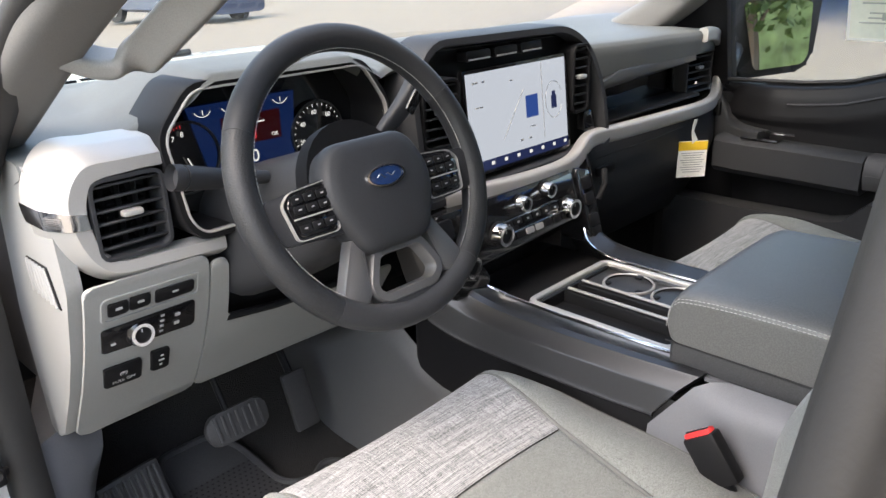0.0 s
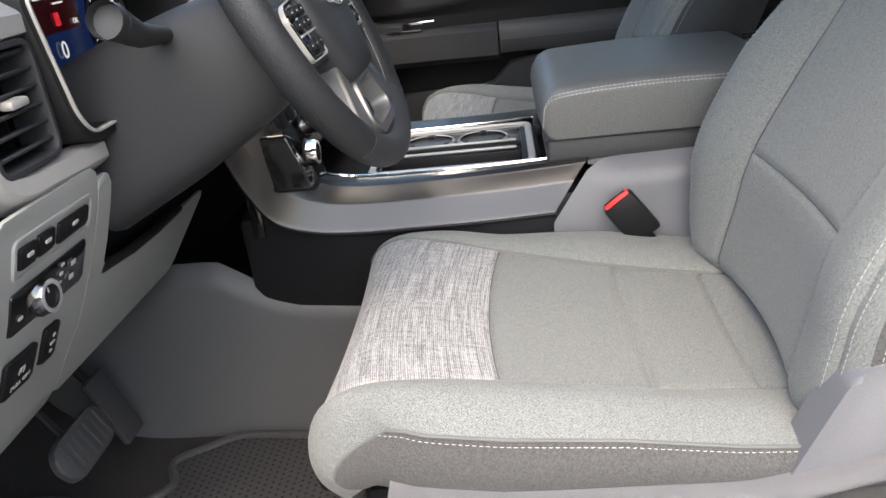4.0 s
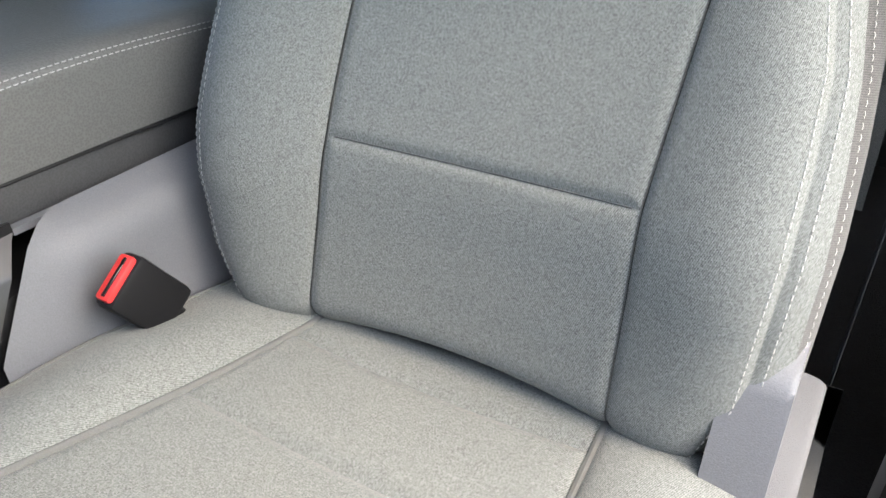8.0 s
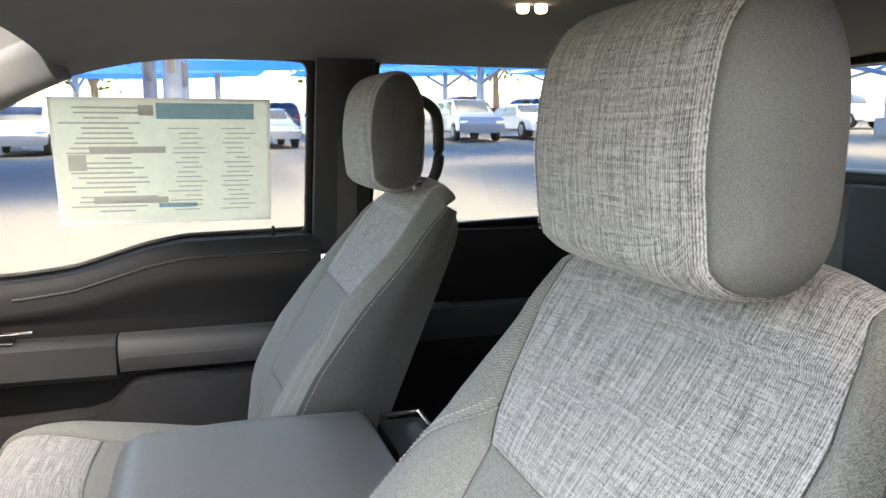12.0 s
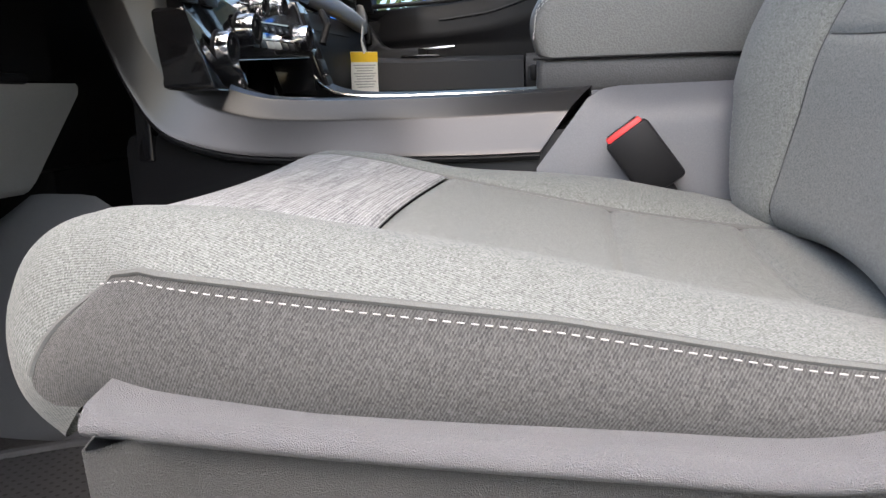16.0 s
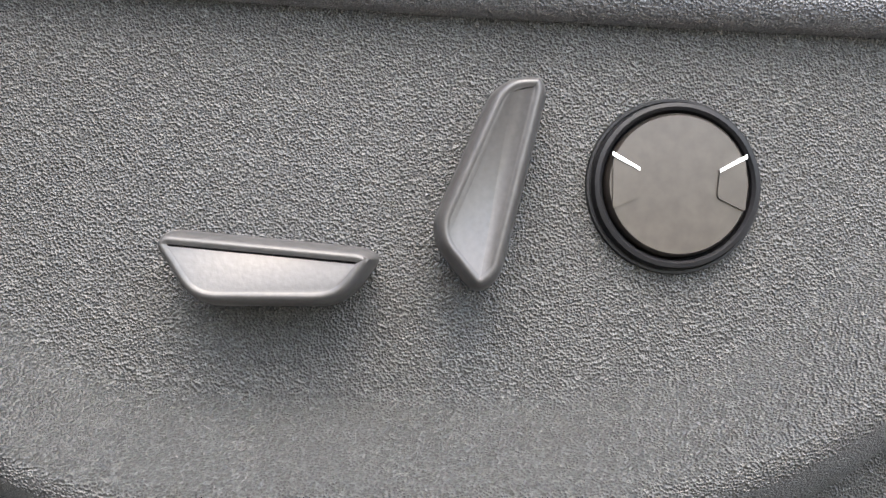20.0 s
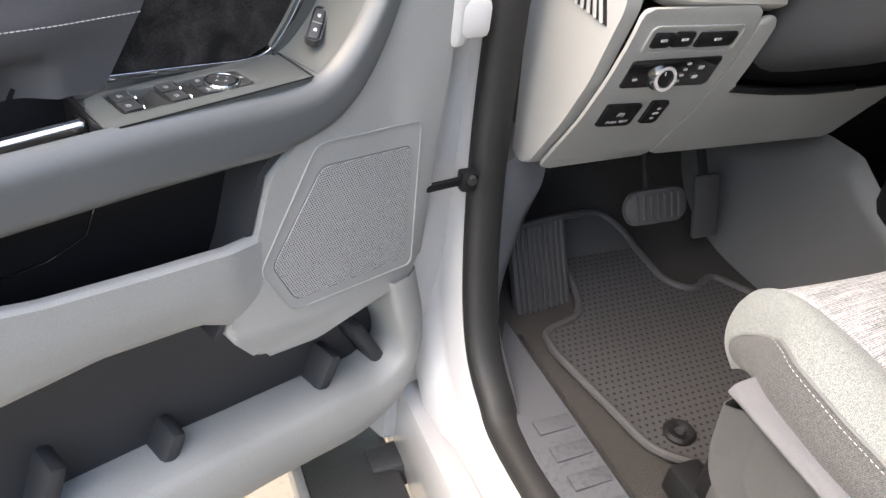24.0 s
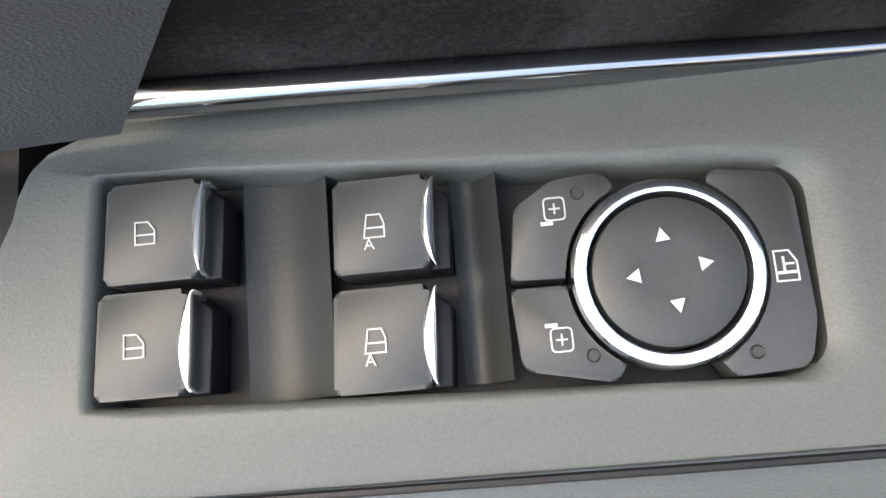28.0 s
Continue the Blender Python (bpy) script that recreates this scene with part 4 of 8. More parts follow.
    for sgn in (1, -1):
        def cheek(u, v):
            return head(sgn * (0.118 + (0.150 - 0.118) * u ** 0.6), (v if sgn > 0 else 1 - v) * 60)
        # passenger headrest's inner cheek is darker cloth too, for the shade on it
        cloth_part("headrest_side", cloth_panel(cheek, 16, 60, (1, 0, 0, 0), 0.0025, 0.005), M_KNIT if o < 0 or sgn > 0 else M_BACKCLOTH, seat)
        line = [head(sgn * 0.1195, k) for k in range(61)]
        nn = [(Vector(q) - Vector((hx + sgn * 0.11, Hy, Hz))).normalized() for q in line]
        part("stitching", stitches(line, 0.006, 0.004, 0.0006, 0.0004, nn), M_THREAD, seat, "pale stitching", kind="stuff")
        part("headrest_post", tube([(cx + sgn * 0.06, Hy - 0.055, 1.46), (cx + sgn * 0.06, Hy - 0.02, 1.52)], 0.007, 12, up=(1, 0, 0)), M_CHROME, seat, "chrome post")
        part("headrest_collar", rbox(cx + sgn * 0.06, Hy - 0.052, 1.496, 0.036, 0.026, 0.012, 0.004), M_BLACK, seat)
    # base and rails
    part("seat_pan", rbox(cx, -0.23, 0.84, 0.40, 0.44, 0.11, 0.02), M_BLACK, seat)
    for sgn in (1, -1):
        part("seat_rail", rbox(cx + sgn * 0.20, -0.26, 0.685, 0.05, 0.56, 0.045, 0.006), M_BLACK, seat)
        part("rail_leg", rbox(cx + sgn * 0.20, -0.08, 0.735, 0.035, 0.12, 0.10, 0.008), M_BLACK, seat)
        part("rail_leg", rbox(cx + sgn * 0.20, -0.42, 0.735, 0.035, 0.10, 0.10, 0.008), M_BLACK, seat)
    return seat


M_KNIT = material("heather_knit", (0.125, 0.13, 0.127), 0.9, scale=1500, var=0.45, bump=0.4, dist=0.0006, spec=0.2)
M_SEAM = material("dark_seam", (0.062, 0.065, 0.063), 0.9, scale=900)
M_HEATHER_PLAIN = material("heather_piping", (0.105, 0.108, 0.105), 0.9, scale=1200, bump=0.3, dist=0.0005)
driver_seat = front_seat(-0.46, -1, True)
passenger_seat = front_seat(0.47, 1, False)

# ---- dashboard ----
dash = thing("dashboard", (0.0, 0.5, 1.0), "grey and black dashboard with satin silver trim and lit screens", "dashboard")


def pad_edge(x):
    y = lerp(x, (-0.765, -0.63, -0.585, -0.28, -0.235, -0.2, 0.22, 0.30, 0.45, 0.80, 0.97), (0.285, 0.265, 0.205, 0.205, 0.225, 0.225, 0.225, 0.225, 0.215, 0.215, 0.25))
    z = lerp(x, (-0.765, -0.64, -0.595, -0.55, -0.32, -0.255, -0.2, -0.15, 0.20, 0.30, 0.65, 0.85, 0.97), (1.385, 1.402, 1.435, 1.470, 1.468, 1.435, 1.448, 1.462, 1.455, 1.418, 1.408, 1.40, 1.385))
    return y, z


def pad(u, v):
    x = -0.765 + (0.985 + 0.765) * u
    y0, z0 = pad_edge(x)
    drop = lerp(x, (-0.765, -0.64, -0.59, -0.25, -0.2, 0.27, 0.30, 0.97), (0.02, 0.02, 0.012, 0.012, 0.02, 0.02, 0.075, 0.05))
    yb, zb = 0.86, 1.375
    pts = [(y0 + 0.03, z0 - drop - 0.01), (y0 + 0.004, z0 - drop), (y0, z0 - 0.012), (y0 + 0.006, z0 - 0.003), (y0 + 0.02, z0), (y0 + 0.10, z0 + 0.002),
           (0.45, max(z0 - 0.012, 1.405)), (0.58, 1.418), (0.72, 1.405), (yb, zb)]
    s = v * (len(pts) - 1)
    i = min(int(s), len(pts) - 2)
    t = s - i
    return Vector((x, pts[i][0] * (1 - t) + pts[i + 1][0] * t, pts[i][1] * (1 - t) + pts[i + 1][1] * t))


part("pad", grid(pad, 110, 27), M_PAD, dash, "dark grey soft-touch upper pad", angle=60)
part("windscreen_ledge", rbox(0.09, 0.88, 1.355, 1.74, 0.10, 0.03, 0.01), M_BLACK, dash)
for k in range(14):
    part("defroster_slot", rbox(-0.70 + k * 0.045, 0.62 + 0.004 * k, 1.4215 - abs(k - 7) * 0.0003, 0.036, 0.010, 0.004, 0.001), M_BLACK, dash)
# lower body behind everything
part("carcass", rbox(0.10, 0.57, 1.17, 1.66, 0.32, 0.40, 0.02), M_BLACK, dash)
part("lower_carcass", rbox(0.45, 0.58, 0.98, 1.0, 0.30, 0.26, 0.03), M_BLACK, dash)


def face_y(z):
    return lerp(z, (0.95, 0.966, 1.073, 1.141, 1.2, 1.235, 1.30), (0.372, 0.362, 0.289, 0.252, 0.226, 0.215, 0.205))


def on_face(x, z, c):
    return Vector((x, face_y(z) - c, z))


# light grey knee panel, in two sections with a seam between
left = [(-0.750, 1.24), (-0.750, 0.978), (-0.738, 0.966), (-0.568, 0.972), (-0.583, 1.225), (-0.59, 1.24)]


def panel_sheet(poly, n=14):
    """A bent grey panel: outline given in x and z, laid on the sloping lower face, with thickness."""
    bm = prism(rounded(poly, 0.012), 0.006, lambda a, b, c: Vector((a, b, c)), 0.003)
    for f in list(bm.faces):
        f.select = False
    bmesh.ops.triangulate(bm, faces=[f for f in bm.faces if len(f.verts) > 4])
    for zc in np.linspace(0.97, 1.23, n):
        bmesh.ops.bisect_plane(bm, geom=bm.verts[:] + bm.edges[:] + bm.faces[:], plane_co=(0, zc, 0), plane_no=(0, 1, 0))
    for v in bm.verts:
        v.co = on_face(v.co.x, v.co.y, v.co.z + 0.002)
    return bm


part("knee_panel_outer", panel_sheet(left), M_GREY, dash, "light grey lower panel")
part("knee_panel_inner", panel_sheet([(-0.580, 1.225), (-0.565, 0.972), (-0.20, 0.960), (-0.20, 1.086), (-0.335, 1.088), (-0.541, 1.110), (-0.554, 1.225)]), M_GREY, dash, "light grey lower panel")
part("knee_bin", prism(rounded([(-0.540, 1.225), (-0.540, 1.115), (-0.385, 1.092), (-0.22, 1.09), (-0.22, 1.225)], 0.01), 0.004, lambda a, b, c: Vector((a, 0.30 - c, b))), M_BLACK, dash)
part("knee_bin_lip", tube([on_face(-0.54, 1.112, 0.006), on_face(-0.46, 1.100, 0.008), on_face(-0.385, 1.094, 0.008), on_face(-0.30, 1.092, 0.006)], 0.006, 8), M_BLACK, dash)
part("hood_latch", tube([(-0.50, 0.27, 1.178), (-0.485, 0.255, 1.17), (-0.482, 0.25, 1.156)], 0.004, 8), M_CHAR, dash)
# end cap with its slotted grille
cap = [(0.40, 1.372), (0.30, 1.385), (0.262, 1.37), (0.232, 1.33), (0.225, 1.235), (0.262, 1.135), (0.30, 1.065), (0.362, 0.972), (0.405, 0.962), (0.425, 1.15)]
part("end_cap", prism(rounded(cap, 0.012), 0.02, lambda a, b, c: Vector((-0.742 - c, a, b)), 0.006), M_GREY, dash, "light grey end cap")
grille = part("end_grille", prism([(0.338, 1.257), (0.338, 1.213), (0.251, 1.207), (0.272, 1.258)], 0.002, lambda a, b, c: Vector((-0.7618 - c, a, b))), M_BLACK, dash)
for k in range(6):
    t = (k + 0.5) / 6
    part("slat", tube([Vector((-0.7648, 0.337 - 0.064 * t, 1.2565)), Vector((-0.7648, 0.337 - 0.085 * t, 1.2125 - 0.005 * t))], 0.0026, 6, up=(1, 0, 0)), M_GREY, grille)


# air vents
def air_vent(x0, x1, z0, z1, y, slats, mat, tab=True, upright=False):
    cx, cz = (x0 + x1) / 2, (z0 + z1) / 2
    vent = part("air_vent", frame_band(rounded([(x0, z0), (x1, z0), (x1, z1), (x0, z1)], 0.012), 0.006, 0.006, lambda a, b, c: Vector((a, y - c, b)), -0.03, 0.002), mat, dash, "black slatted air vent")
    part("well", rbox(cx, y + 0.05, cz, x1 - x0 + 0.004, 0.03, z1 - z0 + 0.004, 0.004), M_GLOSS, vent)
    for k in range(slats):
        t = (k + 0.5) / slats
        z = z0 + (z1 - z0) * t
        part("slat", rbox(cx, y + 0.012, z, x1 - x0 + 0.004, 0.03, 0.0036, 0.0015, 1, pose(0, 0, 0, -14, 0, 0)), M_CHAR, vent)
    for k in range(3):
        part("vane", rbox(x0 + (x1 - x0) * (k + 1) / 4, y + 0.032, cz, 0.002, 0.02, z1 - z0, 0.0005, 1), M_BLACK, vent)
    if tab:
        part("tab", rbox(cx, y - 0.004, cz + 0.004, 0.026, 0.014, 0.008, 0.003), M_SATIN, vent, "satin silver tab")
    return vent


air_vent(-0.716, -0.632, 1.270, 1.362, 0.212, 6, M_CHAR)
air_vent(0.800, 0.925, 1.245, 1.352, 0.252, 6, M_CHAR)
air_vent(-0.196, -0.120, 1.305, 1.405, 0.188, 6, M_BLACK)
air_vent(0.216, 0.262, 1.300, 1.422, 0.192, 7, M_BLACK)
# satin silver bezels and band
bez_in = catmull([(-0.612, 1.367), (-0.67, 1.366), (-0.708, 1.361), (-0.722, 1.335), (-0.716, 1.288), (-0.698, 1.267), (-0.64, 1.262), (-0.556, 1.258)], 60)
bez_out = catmull([(-0.620, 1.402), (-0.68, 1.404), (-0.738, 1.402), (-0.768, 1.350), (-0.754, 1.282), (-0.712, 1.236), (-0.64, 1.228), (-0.556, 1.224)], 60)
BEZ = ((0.0, 0.230), (0.0, 0.216), (0.10, 0.207), (0.52, 0.206), (0.62, 0.209), (0.96, 0.228), (1.0, 0.236), (1.04, 0.285))


def bezel(i, share, y, lift=0.0):
    p, q = bez_in[i], bez_out[i]
    k = share + lift * (0.06 if share > 0.5 else 0.0)
    return Vector((p[0] + (q[0] - p[0]) * k, y - 0.0014 * lift, p[1] + (q[1] - p[1]) * k))


part("bezel_trim", loft([[bezel(i, k, y) for k, y in BEZ] for i in range(61)]), M_SATIN, dash, "satin silver vent bezel", angle=30)
acc = part("bezel_badge", loft([[bezel(i, k, y, 1.0) for k, y in BEZ] for i in range(27, 31)]), M_CHROME, dash, "chrome badge with fine ribs")
for k in range(6):
    a, b = bezel(28, 0.66, 0.211, 1.6), bezel(28, 0.94, 0.227, 1.6)
    dz = Vector((0, 0, -0.0022 * k))
    part("rib", tube([a + dz, b + dz], 0.0006, 5, up=(0, 0, 1)), M_GUN, acc)
band = catmull([(-0.17, 0.176, 1.213), (-0.06, 0.160, 1.210), (0.05, 0.156, 1.206), (0.14, 0.158, 1.206), (0.195, 0.165, 1.214), (0.235, 0.172, 1.232), (0.275, 0.178, 1.238), (0.38, 0.182, 1.232),
                (0.52, 0.186, 1.226), (0.68, 0.196, 1.218), (0.82, 0.212, 1.210), (0.91, 0.228, 1.212), (0.958, 0.240, 1.235), (0.972, 0.246, 1.285), (0.962, 0.246, 1.345), (0.92, 0.240, 1.376), (0.86, 0.226, 1.388), (0.80, 0.216, 1.390)], 110)
part("silver_band", sweep(band, rounded([(-0.017, -0.012), (0.017, -0.012), (0.017, 0.012), (-0.017, 0.012)], 0.009, 4), up=(0, -1, 0)), M_SATIN, dash, "satin silver trim band", angle=50)
part("band_badge", rbox(0.975, 0.248, 1.335, 0.022, 0.03, 0.03, 0.005), M_CHROME, dash, "chrome badge")
# passenger shelf, blade and glove box
part("shelf_floor", rbox(0.57, 0.32, 1.243, 0.50, 0.20, 0.008, 0.003), M_BLACK, dash)
part("shelf_back", rbox(0.57, 0.30, 1.29, 0.56, 0.02, 0.12, 0.004), M_GLOSS, dash)
blade = prism([(0.345, 1.318), (0.79, 1.330), (0.79, 1.352), (0.43, 1.352), (0.36, 1.336)], 0.012, lambda a, b, c: Vector((a, 0.225 + 0.02 * (a - 0.3) - c, b)), 0.004)
part("shelf_blade", blade, M_GUN, dash, "gunmetal trim blade")
part("shelf_cheek", prism([(0.29, 1.24), (0.345, 1.25), (0.35, 1.335), (0.29, 1.35)], 0.01, lambda a, b, c: Vector((a, 0.235 - c, b)), 0.003), M_CHAR, dash)


def glove(u, v):
    x = 0.235 + (0.97 - 0.235) * u
    z = 1.212 - (1.212 - 0.93) * v
    y = 0.215 + 0.14 * max(0, v - 0.35) ** 1.5 - 0.012 * math.sin(math.pi * min(1, v * 1.5)) + 0.04 * max(0, (u - 0.8) / 0.2) ** 2
    return Vector((x, y, z))


part("glove_box", grid(glove, 30, 24), M_CHAR, dash, "charcoal glove box door")
part("glove_seam", tube([(0.33, 0.2028, 1.178), (0.60, 0.2026, 1.178), (0.93, 0.222, 1.178)], 0.0015, 6), M_BLACK, dash)
part("glove_latch", rbox(0.36, 0.198, 1.15, 0.07, 0.012, 0.022, 0.006), M_BLACK, dash)
# ---- instrument cluster ----
cl = rounded([(-0.604, 1.292), (-0.619, 1.400), (-0.574, 1.450), (-0.300, 1.449), (-0.260, 1.388), (-0.270, 1.29), (-0.30, 1.272), (-0.588, 1.272)], 0.016)


def at_cluster(a, b, c):
    return Vector((a, 0.205 + (b - 1.30) * 0.06 - c, b))


part("cluster_shroud", frame_band(cl, 0.012, 0.006, at_cluster, -0.085, 0.003), M_BLACK, dash, angle=50)
part("cluster_trim", frame_band(cl, 0.0028, 0.009, at_cluster, 0.0, 0.001), M_SATIN, dash, "thin bright cluster surround")
part("cluster_shell", prism(cl, 0.004, lambda a, b, c: at_cluster(a, b, c - 0.082)), M_GLOSS, dash)


def at_dial(a, b, c):
    return Vector((a, 0.284 - c, b))


screen = part("cluster_screen", prism([(-0.515, 1.288), (-0.384, 1.288), (-0.372, 1.416), (-0.548, 1.416)], 0.002, at_dial), M_CLUSTER_BLUE, dash, "lit blue cluster display")
part("warning_panel", prism([(-0.498, 1.352), (-0.402, 1.352), (-0.402, 1.394), (-0.498, 1.394)], 0.0045, at_dial), M_CLUSTER_RED, screen)
FRONT = axes_at((0, 0, 0), (1, 0, 0), (0, 0, 1))


def front(x, y, z):
    m = FRONT.copy()
    m.translation = Vector((x, y, z))
    return m


part("gear_digit", lettering("0", 0.026, front(-0.450, 0.279, 1.332)), M_DIGIT, screen)
part("gear_letters", lettering("RNDM", 0.010, front(-0.440, 0.279, 1.308)), M_DIGIT, screen)
part("message", lettering("OK", 0.008, front(-0.414, 0.278, 1.359)), M_DIGIT, screen)
part("warning_mark", rbox(-0.45, 0.278, 1.365, 0.009, 0.002, 0.014, 0.001), M_DIGITRED, screen)
part("message_rows", bars([(-0.03, 0.074, 0.03, 0.002), (0.0, 0.067, 0.02, 0.002)], front(-0.44, 0.2785, 1.314)), M_DIGIT, screen)
for k in range(4):
    c = front(-0.525 + 0.042 * k, 0.279, 1.412)
    part("small_gauge", tube([c @ Vector((0.013 * math.cos(a), 0.011 * math.sin(a), 0)) for a in np.linspace(3.5, 5.9, 14)], 0.0006, 5, up=(0, 1, 0)), M_DIGIT, screen)
    part("small_needle", rbox(-0.525 + 0.042 * k, 0.279, 1.407, 0.0011, 0.001, 0.007, 0.0003, 1), M_DIGITRED if k == 1 else M_DIGIT, screen)


def gauge(cx, cz, r, a0, a1, names, red_from):
    g = part("gauge", lathe([(0, 0), (r * 0.98, 0), (r, 0.004), (r + 0.004, 0.004), (r + 0.004, 0)], front(cx, 0.285, cz), 40), M_GLOSS, dash, "round gauge with white figures")
    part("rim", lathe([(r + 0.0005, 0.0), (r + 0.001, 0.0055), (r + 0.0035, 0.0055), (r + 0.004, 0)], front(cx, 0.2845, cz), 40), M_GUN, g)
    n = (len(names) - 1) * 4
    for k in range(n + 1):
        a = radians(a0 + (a1 - a0) * k / n)
        big = k % 4 == 0
        m = front(cx, 0.2805, cz) @ pose(0, 0, 0, 0, 0, math.degrees(a)) @ pose(r * 0.93, 0, 0)
        part("tick", moved(rbox(0, 0, 0, 0.005 if big else 0.003, 0.0009, 0.0008, 0.0002, 1), m), M_DIGITRED if k / n > red_from else M_DIGIT, g)
    for k, nm in enumerate(names):
        a = radians(a0 + (a1 - a0) * k / (len(names) - 1))
        part("figure", lettering(nm, r * 0.21, front(cx + r * 0.70 * math.cos(a), 0.2803, cz + r * 0.70 * math.sin(a))), M_DIGIT, g)
    m = front(cx, 0.279, cz) @ pose(0, 0, 0, 0, 0, a0)
    part("needle", moved(rbox(r * 0.4, 0, 0, r * 0.8, 0.002, 0.0014, 0.0006, 1), m), M_DIGIT, g)
    return g


gauge(-0.334, 1.346, 0.046, 250, -50, ["0", "20", "40", "60", "80", "100", "120"], 2)
gauge(-0.556, 1.350, 0.047, 295, 95, ["0", "1", "2", "3", "4", "5", "6", "7", "8"], 0.82)
# ---- centre stack ----
hs = rounded([(-0.205, 1.222), (-0.208, 1.395), (-0.165, 1.458), (0.195, 1.452), (0.262, 1.415), (0.300, 1.330), (0.310, 1.225), (0.240, 1.228)], [0.01, 0.04, 0.03, 0.04, 0.05, 0.03, 0.01, 0.01])


def at_stack(a, b, c):
    return Vector((a, 0.198 + (b - 1.33) * 0.10 - c, b))


part("stack_housing", prism(hs, 0.004, lambda a, b, c: at_stack(a, b, c - 0.02)), M_BLACK, dash, "black screen housing")
part("stack_rim", frame_band(hs, 0.016, 0.020, at_stack, -0.05, 0.006), M_CHAR, dash, "charcoal hood round the screen", angle=50)
scr = rounded([(-0.095, 1.234), (0.200, 1.234), (0.200, 1.414), (-0.095, 1.414)], 0.004)
tab = part("touch_screen", prism(scr, 0.008, lambda a, b, c: at_stack(a, b, c)), M_GLOSS, dash, "large lit touch screen")
part("map_area", prism([(-0.088, 1.258), (0.192, 1.258), (0.192, 1.408), (-0.088, 1.408)], 0.0086, at_stack, base=0.007), M_SCREEN, tab)
part("tool_bar", prism([(-0.088, 1.240), (0.192, 1.240), (0.192, 1.2575), (-0.088, 1.2575)], 0.0086, at_stack, base=0.007), M_SCREEN_BAR, tab)
part("phone_tile", prism([(0.068, 1.312), (0.103, 1.312), (0.103, 1.352), (0.068, 1.352)], 0.0094, at_stack, base=0.008), M_SCREEN_BLUE, tab)
ms = axes_at(at_stack(0, 1.33, 0.0090), (1, 0, 0), (0, 0.10, 1))
for k in range(8):
    part("tool_icon", bars([(-0.07 + 0.036 * k, -0.080, 0.008, 0.006)], ms), M_DIGIT, tab)
for q in ((-0.066, 0.062, 0.014, 0.003), (-0.045, 0.062, 0.008, 0.003), (0.03, 0.055, 0.010, 0.002), (-0.06, 0.02, 0.02, 0.002), (0.085, -0.035, 0.016, 0.002), (0.05, -0.055, 0.008, 0.003), (0.075, -0.055, 0.008, 0.003)):
    part("screen_word", bars([q], ms), M_INK, tab)
part("divider", bars([(0.118, 0.008, 0.0012, 0.14)], ms), M_INK, tab)
part("truck_icon", joined(bars([(0.152, 0.0, 0.016, 0.024), (0.152, 0.016, 0.010, 0.008)], ms)), M_SCREEN_BAR, tab)
part("compass_ring", tube([ms @ Vector((0.152 + 0.026 * math.cos(a), 0.004 + 0.034 * math.sin(a), 0.0005)) for a in np.linspace(0.4, 5.9, 30)], 0.0006, 4), M_INK, tab)
part("route_line", tube([ms @ Vector((0.0, -0.045, 0.0006)), ms @ Vector((0.062, 0.035, 0.0006))], 0.0008, 4), M_INK, tab)
for k, x in enumerate((-0.052, 0.020, 0.092)):
    b = part("stack_button", prism(rounded([(x - 0.031, 1.428), (x + 0.031, 1.428), (x + 0.031, 1.446), (x - 0.031, 1.446)], 0.004), 0.012, at_stack, 0.003, base=-0.01), M_BLACK, dash)
    part("edge_light", prism([(x - 0.027, 1.430), (x + 0.027, 1.430), (x + 0.027, 1.4325), (x - 0.027, 1.4325)], 0.0128, at_stack, base=0.011), M_SATIN, b)
part("hazard_button", prism(rounded([(0.250, 1.255), (0.288, 1.255), (0.282, 1.295), (0.252, 1.295)], 0.004), 0.008, at_stack, 0.002, base=-0.01), M_GLOSS, dash)
# ---- climate panel ----


def at_clim(a, b, c):
    return Vector((a, 0.132 + (b - 1.145) * 0.32 - c, b))


cp = rounded([(-0.222, 1.105), (0.15, 1.118), (0.150, 1.205), (-0.222, 1.205)], 0.008)
clim = part("climate_panel", prism(cp, 0.008, at_clim, 0.002, base=-0.05), M_GLOSS, dash, "gloss black climate panel")
for a, b, w in ((-0.016, 1.182, 0.09), (0.03, 1.160, 0.20), (0.02, 1.138, 0.17)):
    part("chrome_line", prism([(a - w / 2, b - 0.001), (a + w / 2, b + 0.001), (a + w / 2, b + 0.003), (a - w / 2, b + 0.001)], 0.0095, at_clim, base=0.007), M_CHROME, clim)
for k in range(7):
    x = -0.06 + 0.027 * k
    part("key", prism(rounded([(x - 0.011, 1.148), (x + 0.011, 1.148), (x + 0.011, 1.158), (x - 0.011, 1.158)], 0.002), 0.010, at_clim, 0.001, base=0.006), M_BLACK, clim)
    part("key", prism(rounded([(x - 0.011, 1.126), (x + 0.011, 1.126), (x + 0.011, 1.136), (x - 0.011, 1.136)], 0.002), 0.010, at_clim, 0.001, base=0.006), M_BLACK if k not in (2, 3) else M_SATIN, clim)
    part("key_mark", prism([(x - 0.003, 1.151), (x + 0.003, 1.151), (x + 0.003, 1.154), (x - 0.003, 1.154)], 0.0106, at_clim, base=0.0095), M_MARK, clim)


